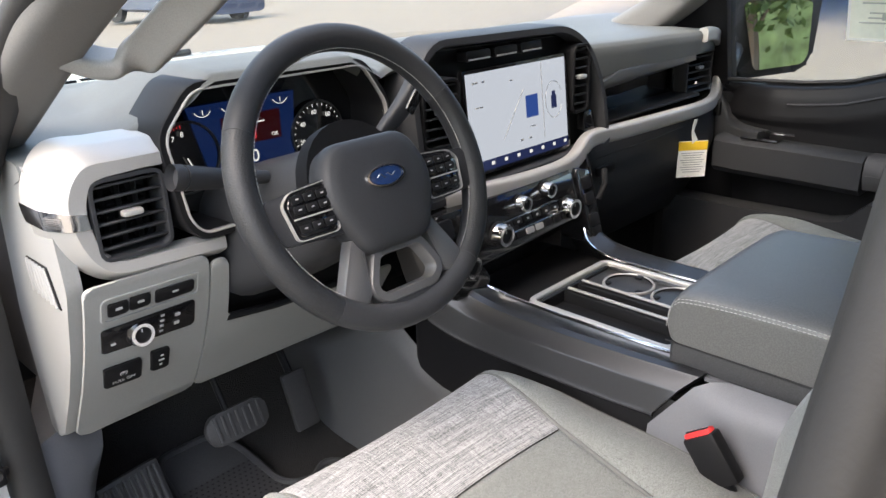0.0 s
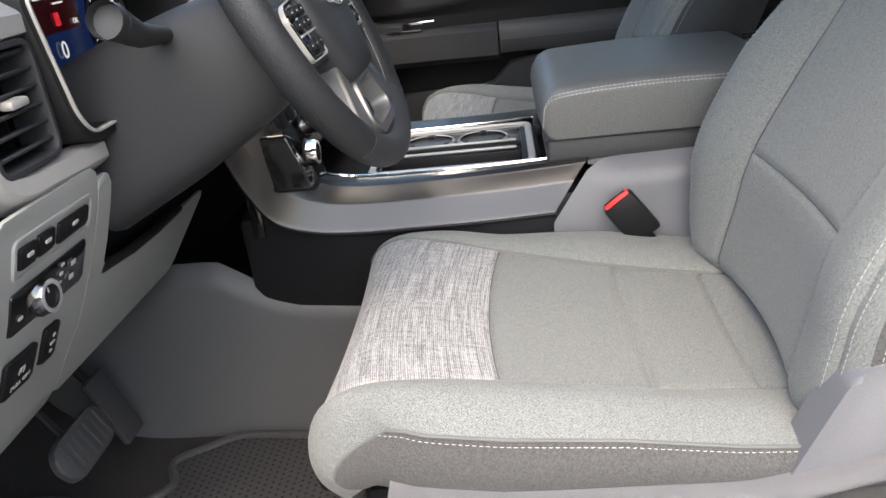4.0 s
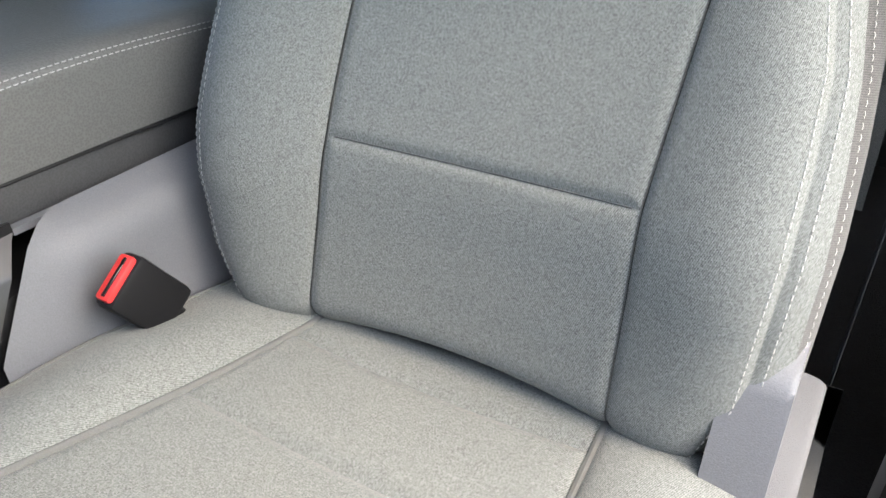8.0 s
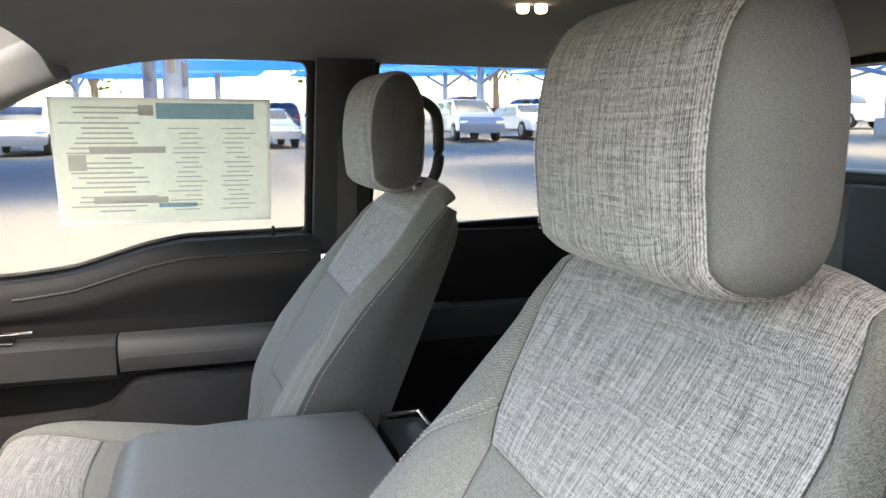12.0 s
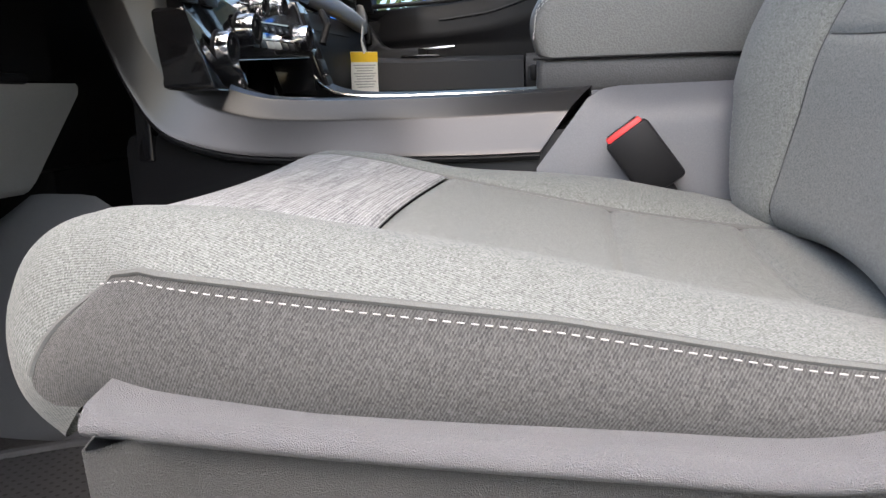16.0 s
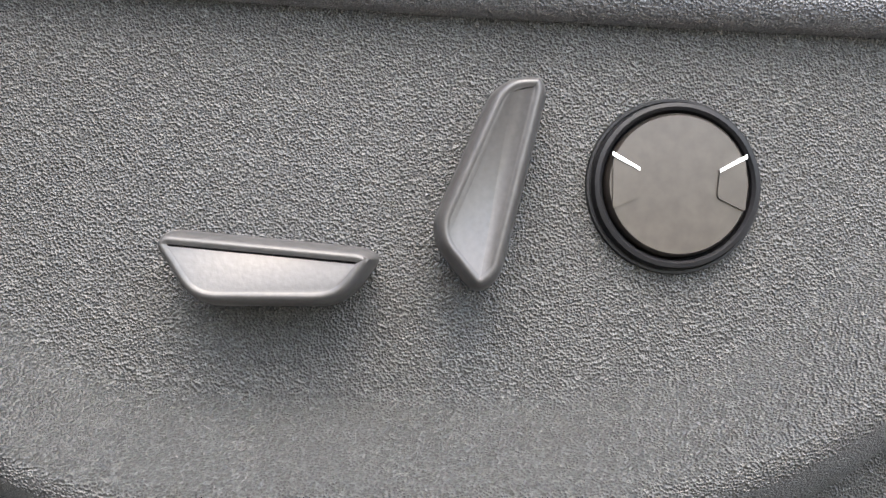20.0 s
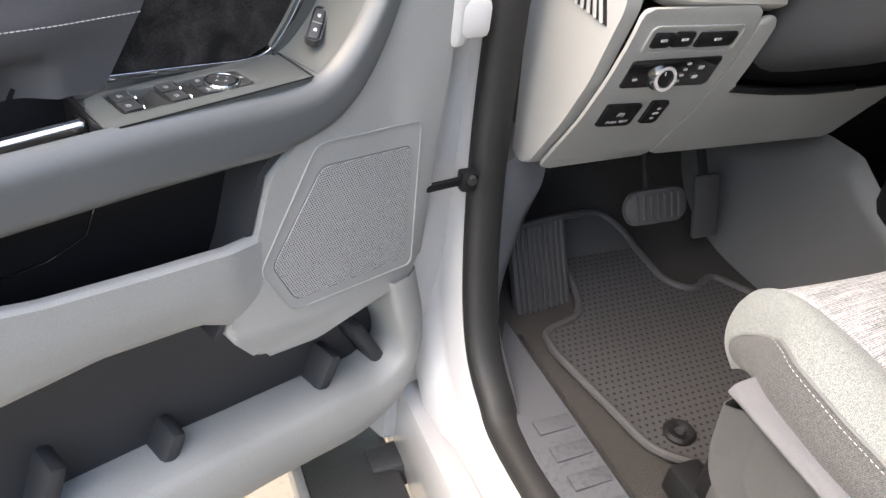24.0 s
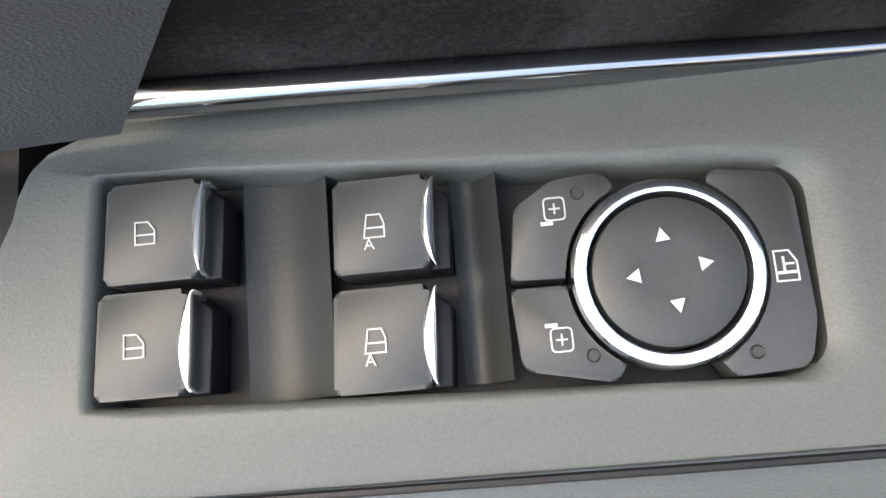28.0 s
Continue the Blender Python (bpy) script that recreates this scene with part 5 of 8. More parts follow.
def knob(x, z, r, place, parent, depth=0.020):
    p0, p1 = place(x, z, 0.006), place(x, z, 0.1)
    n = (p1 - p0).normalized()
    m = axes_at(p0, (1, 0, 0), n.cross(Vector((1, 0, 0))))
    k = part("knob", lathe([(0, depth - 0.003), (r * 0.60, depth - 0.003), (r * 0.66, depth - 0.001), (r * 0.66, depth)], m, 28), M_BLACK, parent)
    part("ring", lathe([(r, 0), (r, depth * 0.7), (r * 0.94, depth), (r * 0.68, depth), (r * 0.66, depth - 0.003)], m, 36), M_CHROME, k, "chrome knob ring")
    part("collar", lathe([(r * 1.12, 0), (r * 1.12, 0.003), (r, 0.004)], m, 28), M_BLACK, k)
    part("pointer", moved(rbox(0, r * 0.35, depth - 0.0022, 0.0016, r * 0.3, 0.0008, 0.0003, 1), m), M_MARK, k)
    return k


knob(-0.016, 1.181, 0.0145, at_clim, clim)
knob(0.060, 1.188, 0.0145, at_clim, clim)
knob(-0.090, 1.146, 0.0195, at_clim, clim, 0.024)
knob(0.110, 1.144, 0.0195, at_clim, clim, 0.024)
# switch pods right and left of the climate panel
pod = part("switch_pod", prism(rounded([(0.158, 1.06), (0.198, 1.065), (0.205, 1.195), (0.160, 1.205)], 0.008), 0.012, at_clim, 0.003, base=-0.06), M_GLOSS, dash)
for z in (1.175, 1.145, 1.105, 1.08):
    part("rocker", prism(rounded([(0.166, z - 0.011), (0.194, z - 0.011), (0.194, z + 0.011), (0.166, z + 0.011)], 0.003), 0.016, at_clim, 0.002, base=0.01), M_BLACK, pod)
part("tow_lever", tube([at_clim(0.20, 1.14, 0.02), at_clim(0.212, 1.17, 0.035), at_clim(0.228, 1.192, 0.028)], 0.006, 8), M_BLACK, dash, "black lever")
pod2 = part("drive_panel", prism(rounded([(-0.232, 1.075), (-0.140, 1.072), (-0.138, 1.10), (-0.232, 1.165)], 0.008), 0.012, at_clim, 0.003, base=-0.05), M_GLOSS, dash)
knob(-0.184, 1.120, 0.019, lambda a, b, c: at_clim(a, b, c + 0.006), pod2, 0.018)
for x in (-0.21, -0.16):
    part("rocker", prism(rounded([(x - 0.017, 1.168), (x + 0.017, 1.168), (x + 0.017, 1.198), (x - 0.017, 1.198)], 0.004), 0.014, at_clim, 0.002, base=0.006), M_BLACK, pod2)
part("bin_back", rbox(0.0, 0.205, 1.06, 0.40, 0.02, 0.13, 0.004), M_GLOSS, dash)
# ---- driver's switches on the knee panel ----


def switch_plate(name, poly, mat, c=0.006, parent=dash, r=0.004):
    return part(name, prism(rounded(poly, r), c + 0.004, on_face, 0.002, base=0.0), mat, parent)


part("switch_bezel", frame_band(rounded([(-0.727, 1.186), (-0.600, 1.183), (-0.600, 1.213), (-0.727, 1.216)], 0.006), 0.004, 0.0105, on_face, 0.0, 0.002), M_GREY, dash, angle=50)
for k, (x0, x1, z0) in enumerate(((-0.722, -0.696, 1.191), (-0.694, -0.667, 1.191), (-0.660, -0.606, 1.189))):
    sw = switch_plate("dash_switch", [(x0, z0), (x1, z0), (x1, z0 + 0.019), (x0, z0 + 0.020)], M_BLACK, 0.007, r=0.003)
    part("mark", prism([((x0 + x1) / 2 - 0.004, z0 + 0.009), ((x0 + x1) / 2 + 0.004, z0 + 0.009), ((x0 + x1) / 2 + 0.004, z0 + 0.012), ((x0 + x1) / 2 - 0.004, z0 + 0.012)], 0.0128, on_face, base=0.011), M_MARK, sw)
lp = switch_plate("lamp_panel", [(-0.729, 1.132), (-0.598, 1.127), (-0.602, 1.173), (-0.731, 1.173)], M_GLOSS, 0.006, r=0.005)
knob(-0.679, 1.148, 0.0165, on_face, lp, 0.014)
for q in ((0.03, -0.012, 0.005, 0.003), (0.03, -0.002, 0.005, 0.003), (0.03, 0.008, 0.005, 0.003), (0.03, 0.018, 0.005, 0.003), (0.052, 0.010, 0.007, 0.005), (0.052, -0.006, 0.007, 0.005), (-0.036, -0.004, 0.006, 0.003)):
    part("lamp_mark", bars([q], axes_at(on_face(-0.679, 1.149, 0.0104), (1, 0, 0), (0, -0.48, 1)), 0.0012), M_MARK, lp)
switch_plate("brake_recess", [(-0.732, 1.040), (-0.662, 1.032), (-0.666, 1.108), (-0.734, 1.112)], M_GREY, 0.003, r=0.008)
pb = switch_plate("parking_brake", [(-0.722, 1.064), (-0.670, 1.060), (-0.674, 1.101), (-0.726, 1.104)], M_BLACK, 0.009, r=0.004)
part("words", lettering("PULL ON", 0.0078, axes_at(on_face(-0.697, 1.072, 0.0137), (1, 0, 0), (0, -0.6, 1))), M_MARK, pb)
part("brake_mark", lettering("(P)", 0.010, axes_at(on_face(-0.698, 1.085, 0.0137), (1, 0, 0), (0, -0.6, 1))), M_MARK, pb)
rk = switch_plate("dimmer_rocker", [(-0.655, 1.062), (-0.629, 1.060), (-0.633, 1.102), (-0.660, 1.104)], M_BLACK, 0.009, r=0.004)
part("marks", bars([(0, -0.010, 0.004, 0.003), (0, 0, 0.008, 0.003), (0, 0.010, 0.004, 0.003)], axes_at(on_face(-0.644, 1.082, 0.0133), (1, 0, 0), (0, -0.55, 1)), 0.0012), M_MARK, rk)
# ---- steering column, wheel and stalks ----
column = thing("steering_column", (-0.468, 0.2, 1.2), "dark plastic steering column shroud with two stalks", "steering column")
ctr = Vector((-0.470, 0.004, 1.356))
axis = Vector((0, -math.cos(radians(24)), math.sin(radians(24))))
upw = Vector((0, math.sin(radians(24)), math.cos(radians(24))))
rings = []
for t, w, h in ((0.045, 0.045, 0.045), (0.07, 0.062, 0.065), (0.12, 0.068, 0.075), (0.20, 0.075, 0.085), (0.30, 0.085, 0.09)):
    c = ctr - axis * t - upw * 0.012
    rings.append([c + Vector((1, 0, 0)) * (w * math.copysign(abs(math.cos(a)) ** 0.6, math.cos(a))) + upw * (h * math.copysign(abs(math.sin(a)) ** 0.6, math.sin(a))) for a in np.linspace(0, 2 * math.pi, 24, endpoint=False)])
part("shroud", loft(rings), M_CHAR, column)
stalk = part("turn_stalk", tube([(-0.53, 0.13, 1.345), (-0.575, 0.135, 1.352), (-0.612, 0.128, 1.362), (-0.648, 0.120, 1.372)], 0.0135, 14, scales=(0.6, 0.85, 1.0, 1.12)), M_CHAR, column, "dark wiper and lamp stalk")
part("stalk_tip", moved(lathe([(0, 0.004), (0.013, 0.004), (0.0155, 0.0), (0.0155, -0.012)], axes_at((-0.650, 0.1195, 1.3725), (0, 1, 0), (0.25, 0, 0.97)), 20), Matrix()), M_CHAR, stalk)
lever = part("shift_lever", sweep(catmull([(-0.40, 0.10, 1.33), (-0.345, 0.115, 1.372), (-0.315, 0.115, 1.395), (-0.285, 0.118, 1.42), (-0.268, 0.12, 1.445)], 16), rounded([(-0.014, -0.010), (0.014, -0.010), (0.014, 0.010), (-0.014, 0.010)], 0.007, 3), up=(0, -1, 0),
                                  scales=[0.7 + 0.5 * k / 16 for k in range(17)]), M_CHAR, column, "dark column shift lever")
part("shift_buttons", moved(rbox(0, 0, 0, 0.018, 0.006, 0.034, 0.003), axes_at((-0.300, 0.1005, 1.407), (0.75, 0, -0.6), (0, 1, 0))), M_GLOSS, lever)
wheel = thing("steering_wheel", ctr, "black leather steering wheel with satin spokes and a blue oval emblem", "steering wheel")


def on_wheel(a, b, c):
    """a to the right, b up the wheel's face, c towards the driver."""
    return ctr + Vector((a, 0, 0)) + upw * b + axis * c


R = 0.170
for a0, a1, m in ((28, 152, M_CHAR), (152, 232, M_LEATHER), (232, 308, M_CHAR), (308, 388, M_LEATHER)):
    pts = [on_wheel(R * 1.0 * math.cos(radians(a)), R * math.sin(radians(a)), 0.0) for a in np.linspace(a0 + 0.35, a1 - 0.35, 36)]
    prof = circle(0.0165, 16, 0.0175)
    part("rim", sweep(pts, prof, up=axis), m, wheel, "black leather rim" if m is M_LEATHER else "smooth black rim section", angle=60)
for a in (28, 152, 232, 308):
    pts = [on_wheel(R * math.cos(radians(a + d)), R * math.sin(radians(a + d)), 0.0) for d in (-0.45, 0, 0.45)]
    part("rim_joint", sweep(pts, circle(0.0170, 16, 0.0180), up=axis), M_CHAR, wheel)
for a0, a1 in ((300, 398), (142, 240), (28, 152)):
    line = [on_wheel((R - 0.0160) * math.cos(radians(a)), (R - 0.0160) * math.sin(radians(a)), 0.006) for a in np.linspace(a0, a1, 90)]
    part("rim_stitching", stitches(line, 0.0045, 0.0034, 0.00042, 0.0006, [axis] * 90), M_THREAD, wheel, "pale zigzag stitching", kind="stuff")
hubp = [np.array(p) for p in rounded([(-0.066, 0.034), (-0.050, 0.045), (0.050, 0.045), (0.066, 0.034), (0.081, 0.002), (0.079, -0.032), (0.050, -0.090), (-0.050, -0.090), (-0.079, -0.032), (-0.081, 0.002)], 0.018, 6)]
hubc = np.array([0.0, -0.02])


def hub_ring(k, c):
    """The cover's outline drawn in to the share k, at height c, gently domed."""
    return [on_wheel(*(hubc + (p - hubc) * k), c - 0.9 * float(((p - hubc) * k) @ ((p - hubc) * k))) for p in hubp]


part("airbag_cover", loft([hub_ring(0.97, -0.012), hub_ring(1.0, 0.004), hub_ring(0.995, 0.014), hub_ring(0.965, 0.0215), hub_ring(0.90, 0.0255), hub_ring(0.75, 0.0270), hub_ring(0.5, 0.0275), hub_ring(0.2, 0.0275)]), M_CHAR, wheel, "charcoal airbag cover", angle=60)
em = part("emblem", moved(lathe([(0, 0.0035), (0.9, 0.003), (1.0, 0.0)], Matrix(), 40), axes_at(on_wheel(0, -0.007, 0.0262), (1, 0, 0), upw) @ Matrix.Diagonal((0.026, 0.0115, 1, 1))), M_EMBLEM, wheel, "blue oval emblem")
part("emblem_ring", moved(lathe([(1.0, 0.0), (1.02, 0.0045), (1.10, 0.0045), (1.14, 0.0)], Matrix(), 40), axes_at(on_wheel(0, -0.007, 0.0262), (1, 0, 0), upw) @ Matrix.Diagonal((0.026, 0.0115, 1, 1))), M_CHROME, em)
part("emblem_script", moved(sweep(catmull([(-0.5, -0.05, 0), (-0.3, 0.25, 0), (-0.1, -0.2, 0), (0.1, 0.2, 0), (0.3, -0.15, 0), (0.55, 0.15, 0)], 30), circle(0.05, 6), up=(0, 0, 1)), axes_at(on_wheel(0, -0.007, 0.0292), (1, 0, 0), upw) @ Matrix.Diagonal((0.026, 0.0115, 0.01, 1))), M_CHROME, em)
part("cover_mark", bars([(0, -0.036, 0.014, 0.003), (0.003, -0.047, 0.008, 0.004)], axes_at(on_wheel(0, 0, 0.0252), (1, 0, 0), upw), 0.0008), M_BLACK, wheel)


def low_wheel(a, b, c):
    return on_wheel(a, b * 0.74 - 0.021, c)


for sg in (-1, 1):
    sp = rounded([(sg * 0.055, 0.045), (sg * 0.158, 0.030), (sg * 0.162, -0.018), (sg * 0.150, -0.040), (sg * 0.055, -0.048)], 0.008)
    part("spoke", prism(sp, 0.008, low_wheel, 0.004, base=-0.016), M_CHAR, wheel)
    pad_ = part("switch_pad", prism(rounded([(sg * 0.072, 0.036), (sg * 0.122, 0.030), (sg * 0.132, 0.018), (sg * 0.126, -0.034), (sg * 0.076, -0.036)], 0.007), 0.013, low_wheel, 0.003, base=0.006), M_GLOSS, wheel, "gloss black switch pad")
    part("pad_surround", frame_band(rounded([(sg * 0.070, 0.039), (sg * 0.124, 0.033), (sg * 0.136, 0.018), (sg * 0.129, -0.038), (sg * 0.074, -0.039)], 0.007), 0.0016, 0.0126, low_wheel, 0.006, 0.001), M_SATIN, wheel)
    for j, b in enumerate((0.022, 0.006, -0.022)):
        for i in range(3):
            x = sg * (0.084 + 0.017 * i)
            part("key", prism(rounded([(x - 0.007, b - 0.006), (x + 0.007, b - 0.006), (x + 0.007, b + 0.006), (x - 0.007, b + 0.006)], 0.002), 0.0150, low_wheel, 0.001, base=0.012), M_BLACK, pad_)
            part("key_mark", prism([(x - 0.0022, b - 0.0008), (x + 0.0018, b - 0.0008), (x + 0.0024, b + 0.0010), (x - 0.0014, b + 0.0010)], 0.0154, low_wheel, base=0.0145), M_MARK, pad_)
    part("pad_bar", prism([(sg * 0.076, -0.0075), (sg * 0.128, -0.0075), (sg * 0.128, -0.0052), (sg * 0.076, -0.0052)], 0.0150, low_wheel, base=0.012), M_SATIN, pad_)
hole = rounded([(-0.030, -0.095), (0.030, -0.095), (0.046, -0.128), (0.036, -0.138), (-0.036, -0.138), (-0.046, -0.128)], 0.008)
part("lower_spoke", frame_band(hole, 0.013, 0.010, on_wheel, -0.010, 0.004), M_SPOKE, wheel, "satin lower spoke", angle=50)
for sg in (-1, 1):
    part("spoke_leg", prism(rounded([(sg * 0.046, -0.060), (sg * 0.060, -0.062), (sg * 0.098, -0.128), (sg * 0.086, -0.150), (sg * 0.060, -0.140)], 0.008), 0.008, on_wheel, 0.004, base=-0.012), M_SPOKE, wheel, "satin lower spoke")
part("spoke_foot", prism(rounded([(-0.072, -0.146), (0.072, -0.146), (0.060, -0.163), (-0.060, -0.163)], 0.006), 0.008, on_wheel, 0.003, base=-0.012), M_CHAR, wheel)
part("hub_back", lathe([(0.0, -0.02), (0.075, -0.02), (0.075, -0.045), (0.05, -0.06), (0, -0.06)], axes_at(ctr, (1, 0, 0), upw), 28), M_BLACK, wheel)
# hanging tag
tag = thing("hang_tag", (0.735, 0.205, 1.19), "white and yellow paper tag hanging from the glove box", "tag")
mt = axes_at((0.725, 0.180, 1.10), (0.76, -0.65, 0), (0, 0, 1))
part("card", moved(rbox(0, 0, 0, 0.074, 0.092, 0.0012, 0.0004, 1), mt), M_TAGW, tag)
part("yellow_strip", bars([(0, 0.034, 0.074, 0.022)], mt @ pose(0, 0, 0.0008)), M_TAGY, tag)
part("print_rows", bars([(0, 0.016 - 0.006 * k, 0.06 - 0.008 * (k % 3), 0.002) for k in range(9)], mt @ pose(0, 0, 0.0008)), M_INK, tag)
part("strap", sweep([mt @ Vector((0.004, 0.044, 0)), mt @ Vector((-0.004, 0.07, 0)), mt @ Vector((0.002, 0.10, 0.0))], rounded([(-0.008, -0.0006), (0.008, -0.0006), (0.008, 0.0006), (-0.008, 0.0006)], 0.0005, 1), up=(0, -1, 0), scales=(1.6, 0.8, 1.2)), M_TAGW, tag)

# ---- centre console ----
con = thing("centre_console", (0, -0.2, 0.66), "dark centre console with gunmetal rails, cup holders and padded armrest", "console")
part("body", rbox(0.0, -0.07, 0.85, 0.39, 0.62, 0.36, 0.02), M_BLACK, con)
rail = [((0.130, -0.302, 1.062), (0.172, -0.300, 1.070), (0.206, -0.246, 1.002), (0.185, -0.235, 0.990)),
        ((0.128, -0.20, 1.057), (0.176, -0.20, 1.066), (0.210, -0.17, 1.000), (0.19, -0.17, 0.988)),
        ((0.128, -0.08, 1.055), (0.180, -0.08, 1.064), (0.215, -0.06, 1.000), (0.195, -0.06, 0.988)),
        ((0.128, 0.03, 1.056), (0.184, 0.03, 1.066), (0.220, 0.05, 1.002), (0.20, 0.05, 0.99)),
        ((0.138, 0.085, 1.066), (0.190, 0.085, 1.076), (0.228, 0.115, 1.012), (0.205, 0.125, 1.0)),
        ((0.160, 0.115, 1.088), (0.203, 0.122, 1.098), (0.236, 0.165, 1.035), (0.212, 0.175, 1.03)),
        ((0.195, 0.130, 1.130), (0.222, 0.145, 1.135), (0.242, 0.195, 1.085), (0.215, 0.205, 1.085)),
        ((0.215, 0.142, 1.175), (0.232, 0.160, 1.180), (0.245, 0.215, 1.140), (0.22, 0.22, 1.14)),
        ((0.225, 0.160, 1.215), (0.240, 0.178, 1.220), (0.25, 0.23, 1.19), (0.225, 0.235, 1.19))]
for sg in (-1, 1):
    rows_ = [catmull([r[k] for r in rail], 40) for k in range(4)]
    rg = []
    for i in range(41):
        a, b, c, d = (np.array(rows_[k][i]) for k in range(4))
        edge = [a, a * 0.15 + b * 0.85, b * 0.93 + c * 0.07 + np.array([0.001, 0, 0.0]), b * 0.85 + c * 0.15 + np.array([0.001, 0, 0.0015]), b * 0.57 + c * 0.43 + np.array([0.007, 0, 0.005]), b * 0.52 + c * 0.48 + np.array([0.0075, 0, 0.004]), b * 0.08 + c * 0.92, c, d]
        rg.append([Vector((sg * p[0], p[1], p[2])) for p in edge])
    part("side_rail", loft(rg), M_RAIL, con, "gunmetal side rail", angle=25)
    line = [Vector((sg * (p[0] + 0.001), p[1], p[2] + 0.002)) for p in rows_[0]]
    part("rail_edge", tube(line, 0.0028, 6), M_CHROME, con, "bright edge line")
    part("rail_groove", tube([Vector((sg * (p[0] - 0.006), p[1], p[2] - 0.004)) for p in rows_[2]], 0.004, 6), M_BLACK, con)
# top plate with trays
TOPZ = 1.054


def con_top(a, b, c):
    return Vector((a, b, TOPZ + c))


outer = rounded([(-0.118, -0.205), (0.118, -0.205), (0.118, 0.040), (-0.118, 0.040)], 0.012)
part("top_frame", frame_band(rounded([(-0.108, -0.215), (0.110, -0.215), (0.110, 0.030), (-0.108, 0.030)], 0.012), 0.012, 0.003, con_top, -0.02, 0.002), M_SATIN, con, "satin silver tray surround")
part("tray_floor", rbox(0.0, -0.09, 0.985, 0.25, 0.28, 0.006, 0.001), M_BLACK, con)
for x0, x1, y0, y1 in ((-0.108, 0.110, 0.022, 0.030), (-0.108, 0.110, -0.235, -0.205), (-0.036, -0.018, -0.205, 0.022), (0.004, 0.022, -0.205, 0.022), (0.104, 0.110, -0.205, 0.022), (-0.108, -0.102, -0.205, 0.022)):
    part("divider", rbox((x0 + x1) / 2, (y0 + y1) / 2, 1.018, x1 - x0, y1 - y0, 0.066, 0.003), M_BLACK if x1 < 0.05 or x0 < 0 else M_GUN, con)
for x in (-0.029, 0.013):
    part("divider_cap", rbox(x, -0.09, TOPZ + 0.001, 0.006, 0.215, 0.004, 0.0015), M_SATIN, con, "silver divider strip")
cup_plate = prism(rounded([(0.022, -0.205), (0.106, -0.205), (0.106, 0.024), (0.022, 0.024)], 0.006), 0.004, lambda a, b, c: Vector((a, b, 1.042 + c)), 0.001)
part("cup_plate", cup_plate, M_GUN, con, "gunmetal cup holder plate")
for y in (-0.045, -0.140):
    ch = part("cup_holder", lathe([(0.0405, 0.004), (0.043, 0.006), (0.0455, 0.004), (0.0455, 0.0)], pose(0.064, y, 1.045), 36), M_SATIN, con, "round cup holder")
    part("cup_well", lathe([(0, 0.0008), (0.0405, 0.0008), (0.041, 0.0045)], pose(0.064, y, 1.045), 36), M_BLACK, ch)
    for a in (0, 120, 240):
        part("cup_tab", rbox(0.064 + 0.036 * math.cos(radians(a)), y + 0.036 * math.sin(radians(a)), 1.048, 0.012, 0.012, 0.004, 0.002), M_BLACK, ch)
part("front_bin", rbox(0.0, 0.10, 1.0, 0.30, 0.12, 0.03, 0.01), M_GLOSS, con)
# rear box and lid
for sg in (-1, 1):
    def flank(u, v):
        y = -0.243 - 0.42 * u
        zt = lerp(y, (-0.66, -0.32, -0.30, -0.243), (1.075, 1.068, 1.062, 0.985))
        z = 0.66 + (zt - 0.66) * v
        x = lerp(v, (0, 0.72, 0.93, 0.985, 1.0), (0.215, 0.213, 0.200, 0.182, 0.168))
        k = min(1.0, max(0.0, (-0.300 - y) / 0.035))
        x = x * k + lerp(z, (0.66, 0.98, 1.07), (0.215, 0.208, 0.186)) * (1 - k)
        return Vector((sg * x, y, z))
    part("rear_flank", grid(flank, 24, 30), M_SLATE, con, "slate grey console side", angle=60)
part("rear_deck", prism([(-0.168, -0.30), (0.168, -0.30), (0.168, -0.66), (-0.168, -0.66)], 0.006, lambda a, b, c: Vector((a, b, 1.058 + c))), M_SLATE, con)


M_BASE = material("box_vinyl", (0.040, 0.041, 0.043), 0.5, bump=0.3, scale=520, dist=0.0007, kind="voronoi")


def lid_ring(x, grow, n=48):
    """The lid's outline at a place across it, seen from the side."""
    pts = rounded([(-0.240, 1.099), (-0.228, 1.142), (-0.252, 1.180), (-0.40, 1.186), (-0.585, 1.180), (-0.60, 1.099)], [0.012, 0.025, 0.03, 0.05, 0.02, 0.006], 7)
    c = np.array([-0.42, 1.10])
    return [Vector((x, c[0] + (p[0] - c[0]) * (1 - 0.02 * grow), c[1] + (p[1] - c[1]) * (1 - 0.10 * grow if p[1] > 1.1 else 1))) for p in pts]


xs = [-0.166, -0.165, -0.160, -0.150, -0.13, -0.06, 0, 0.06, 0.13, 0.150, 0.160, 0.165, 0.166]
gr = [2.6, 1.7, 1.0, 0.5, 0.2, 0.03, 0, 0.03, 0.2, 0.5, 1.0, 1.7, 2.6]
lid = part("armrest_lid", loft([lid_ring(x, g) for x, g in zip(xs, gr)]), M_VINYL, con, "padded grey vinyl armrest lid", angle=50)
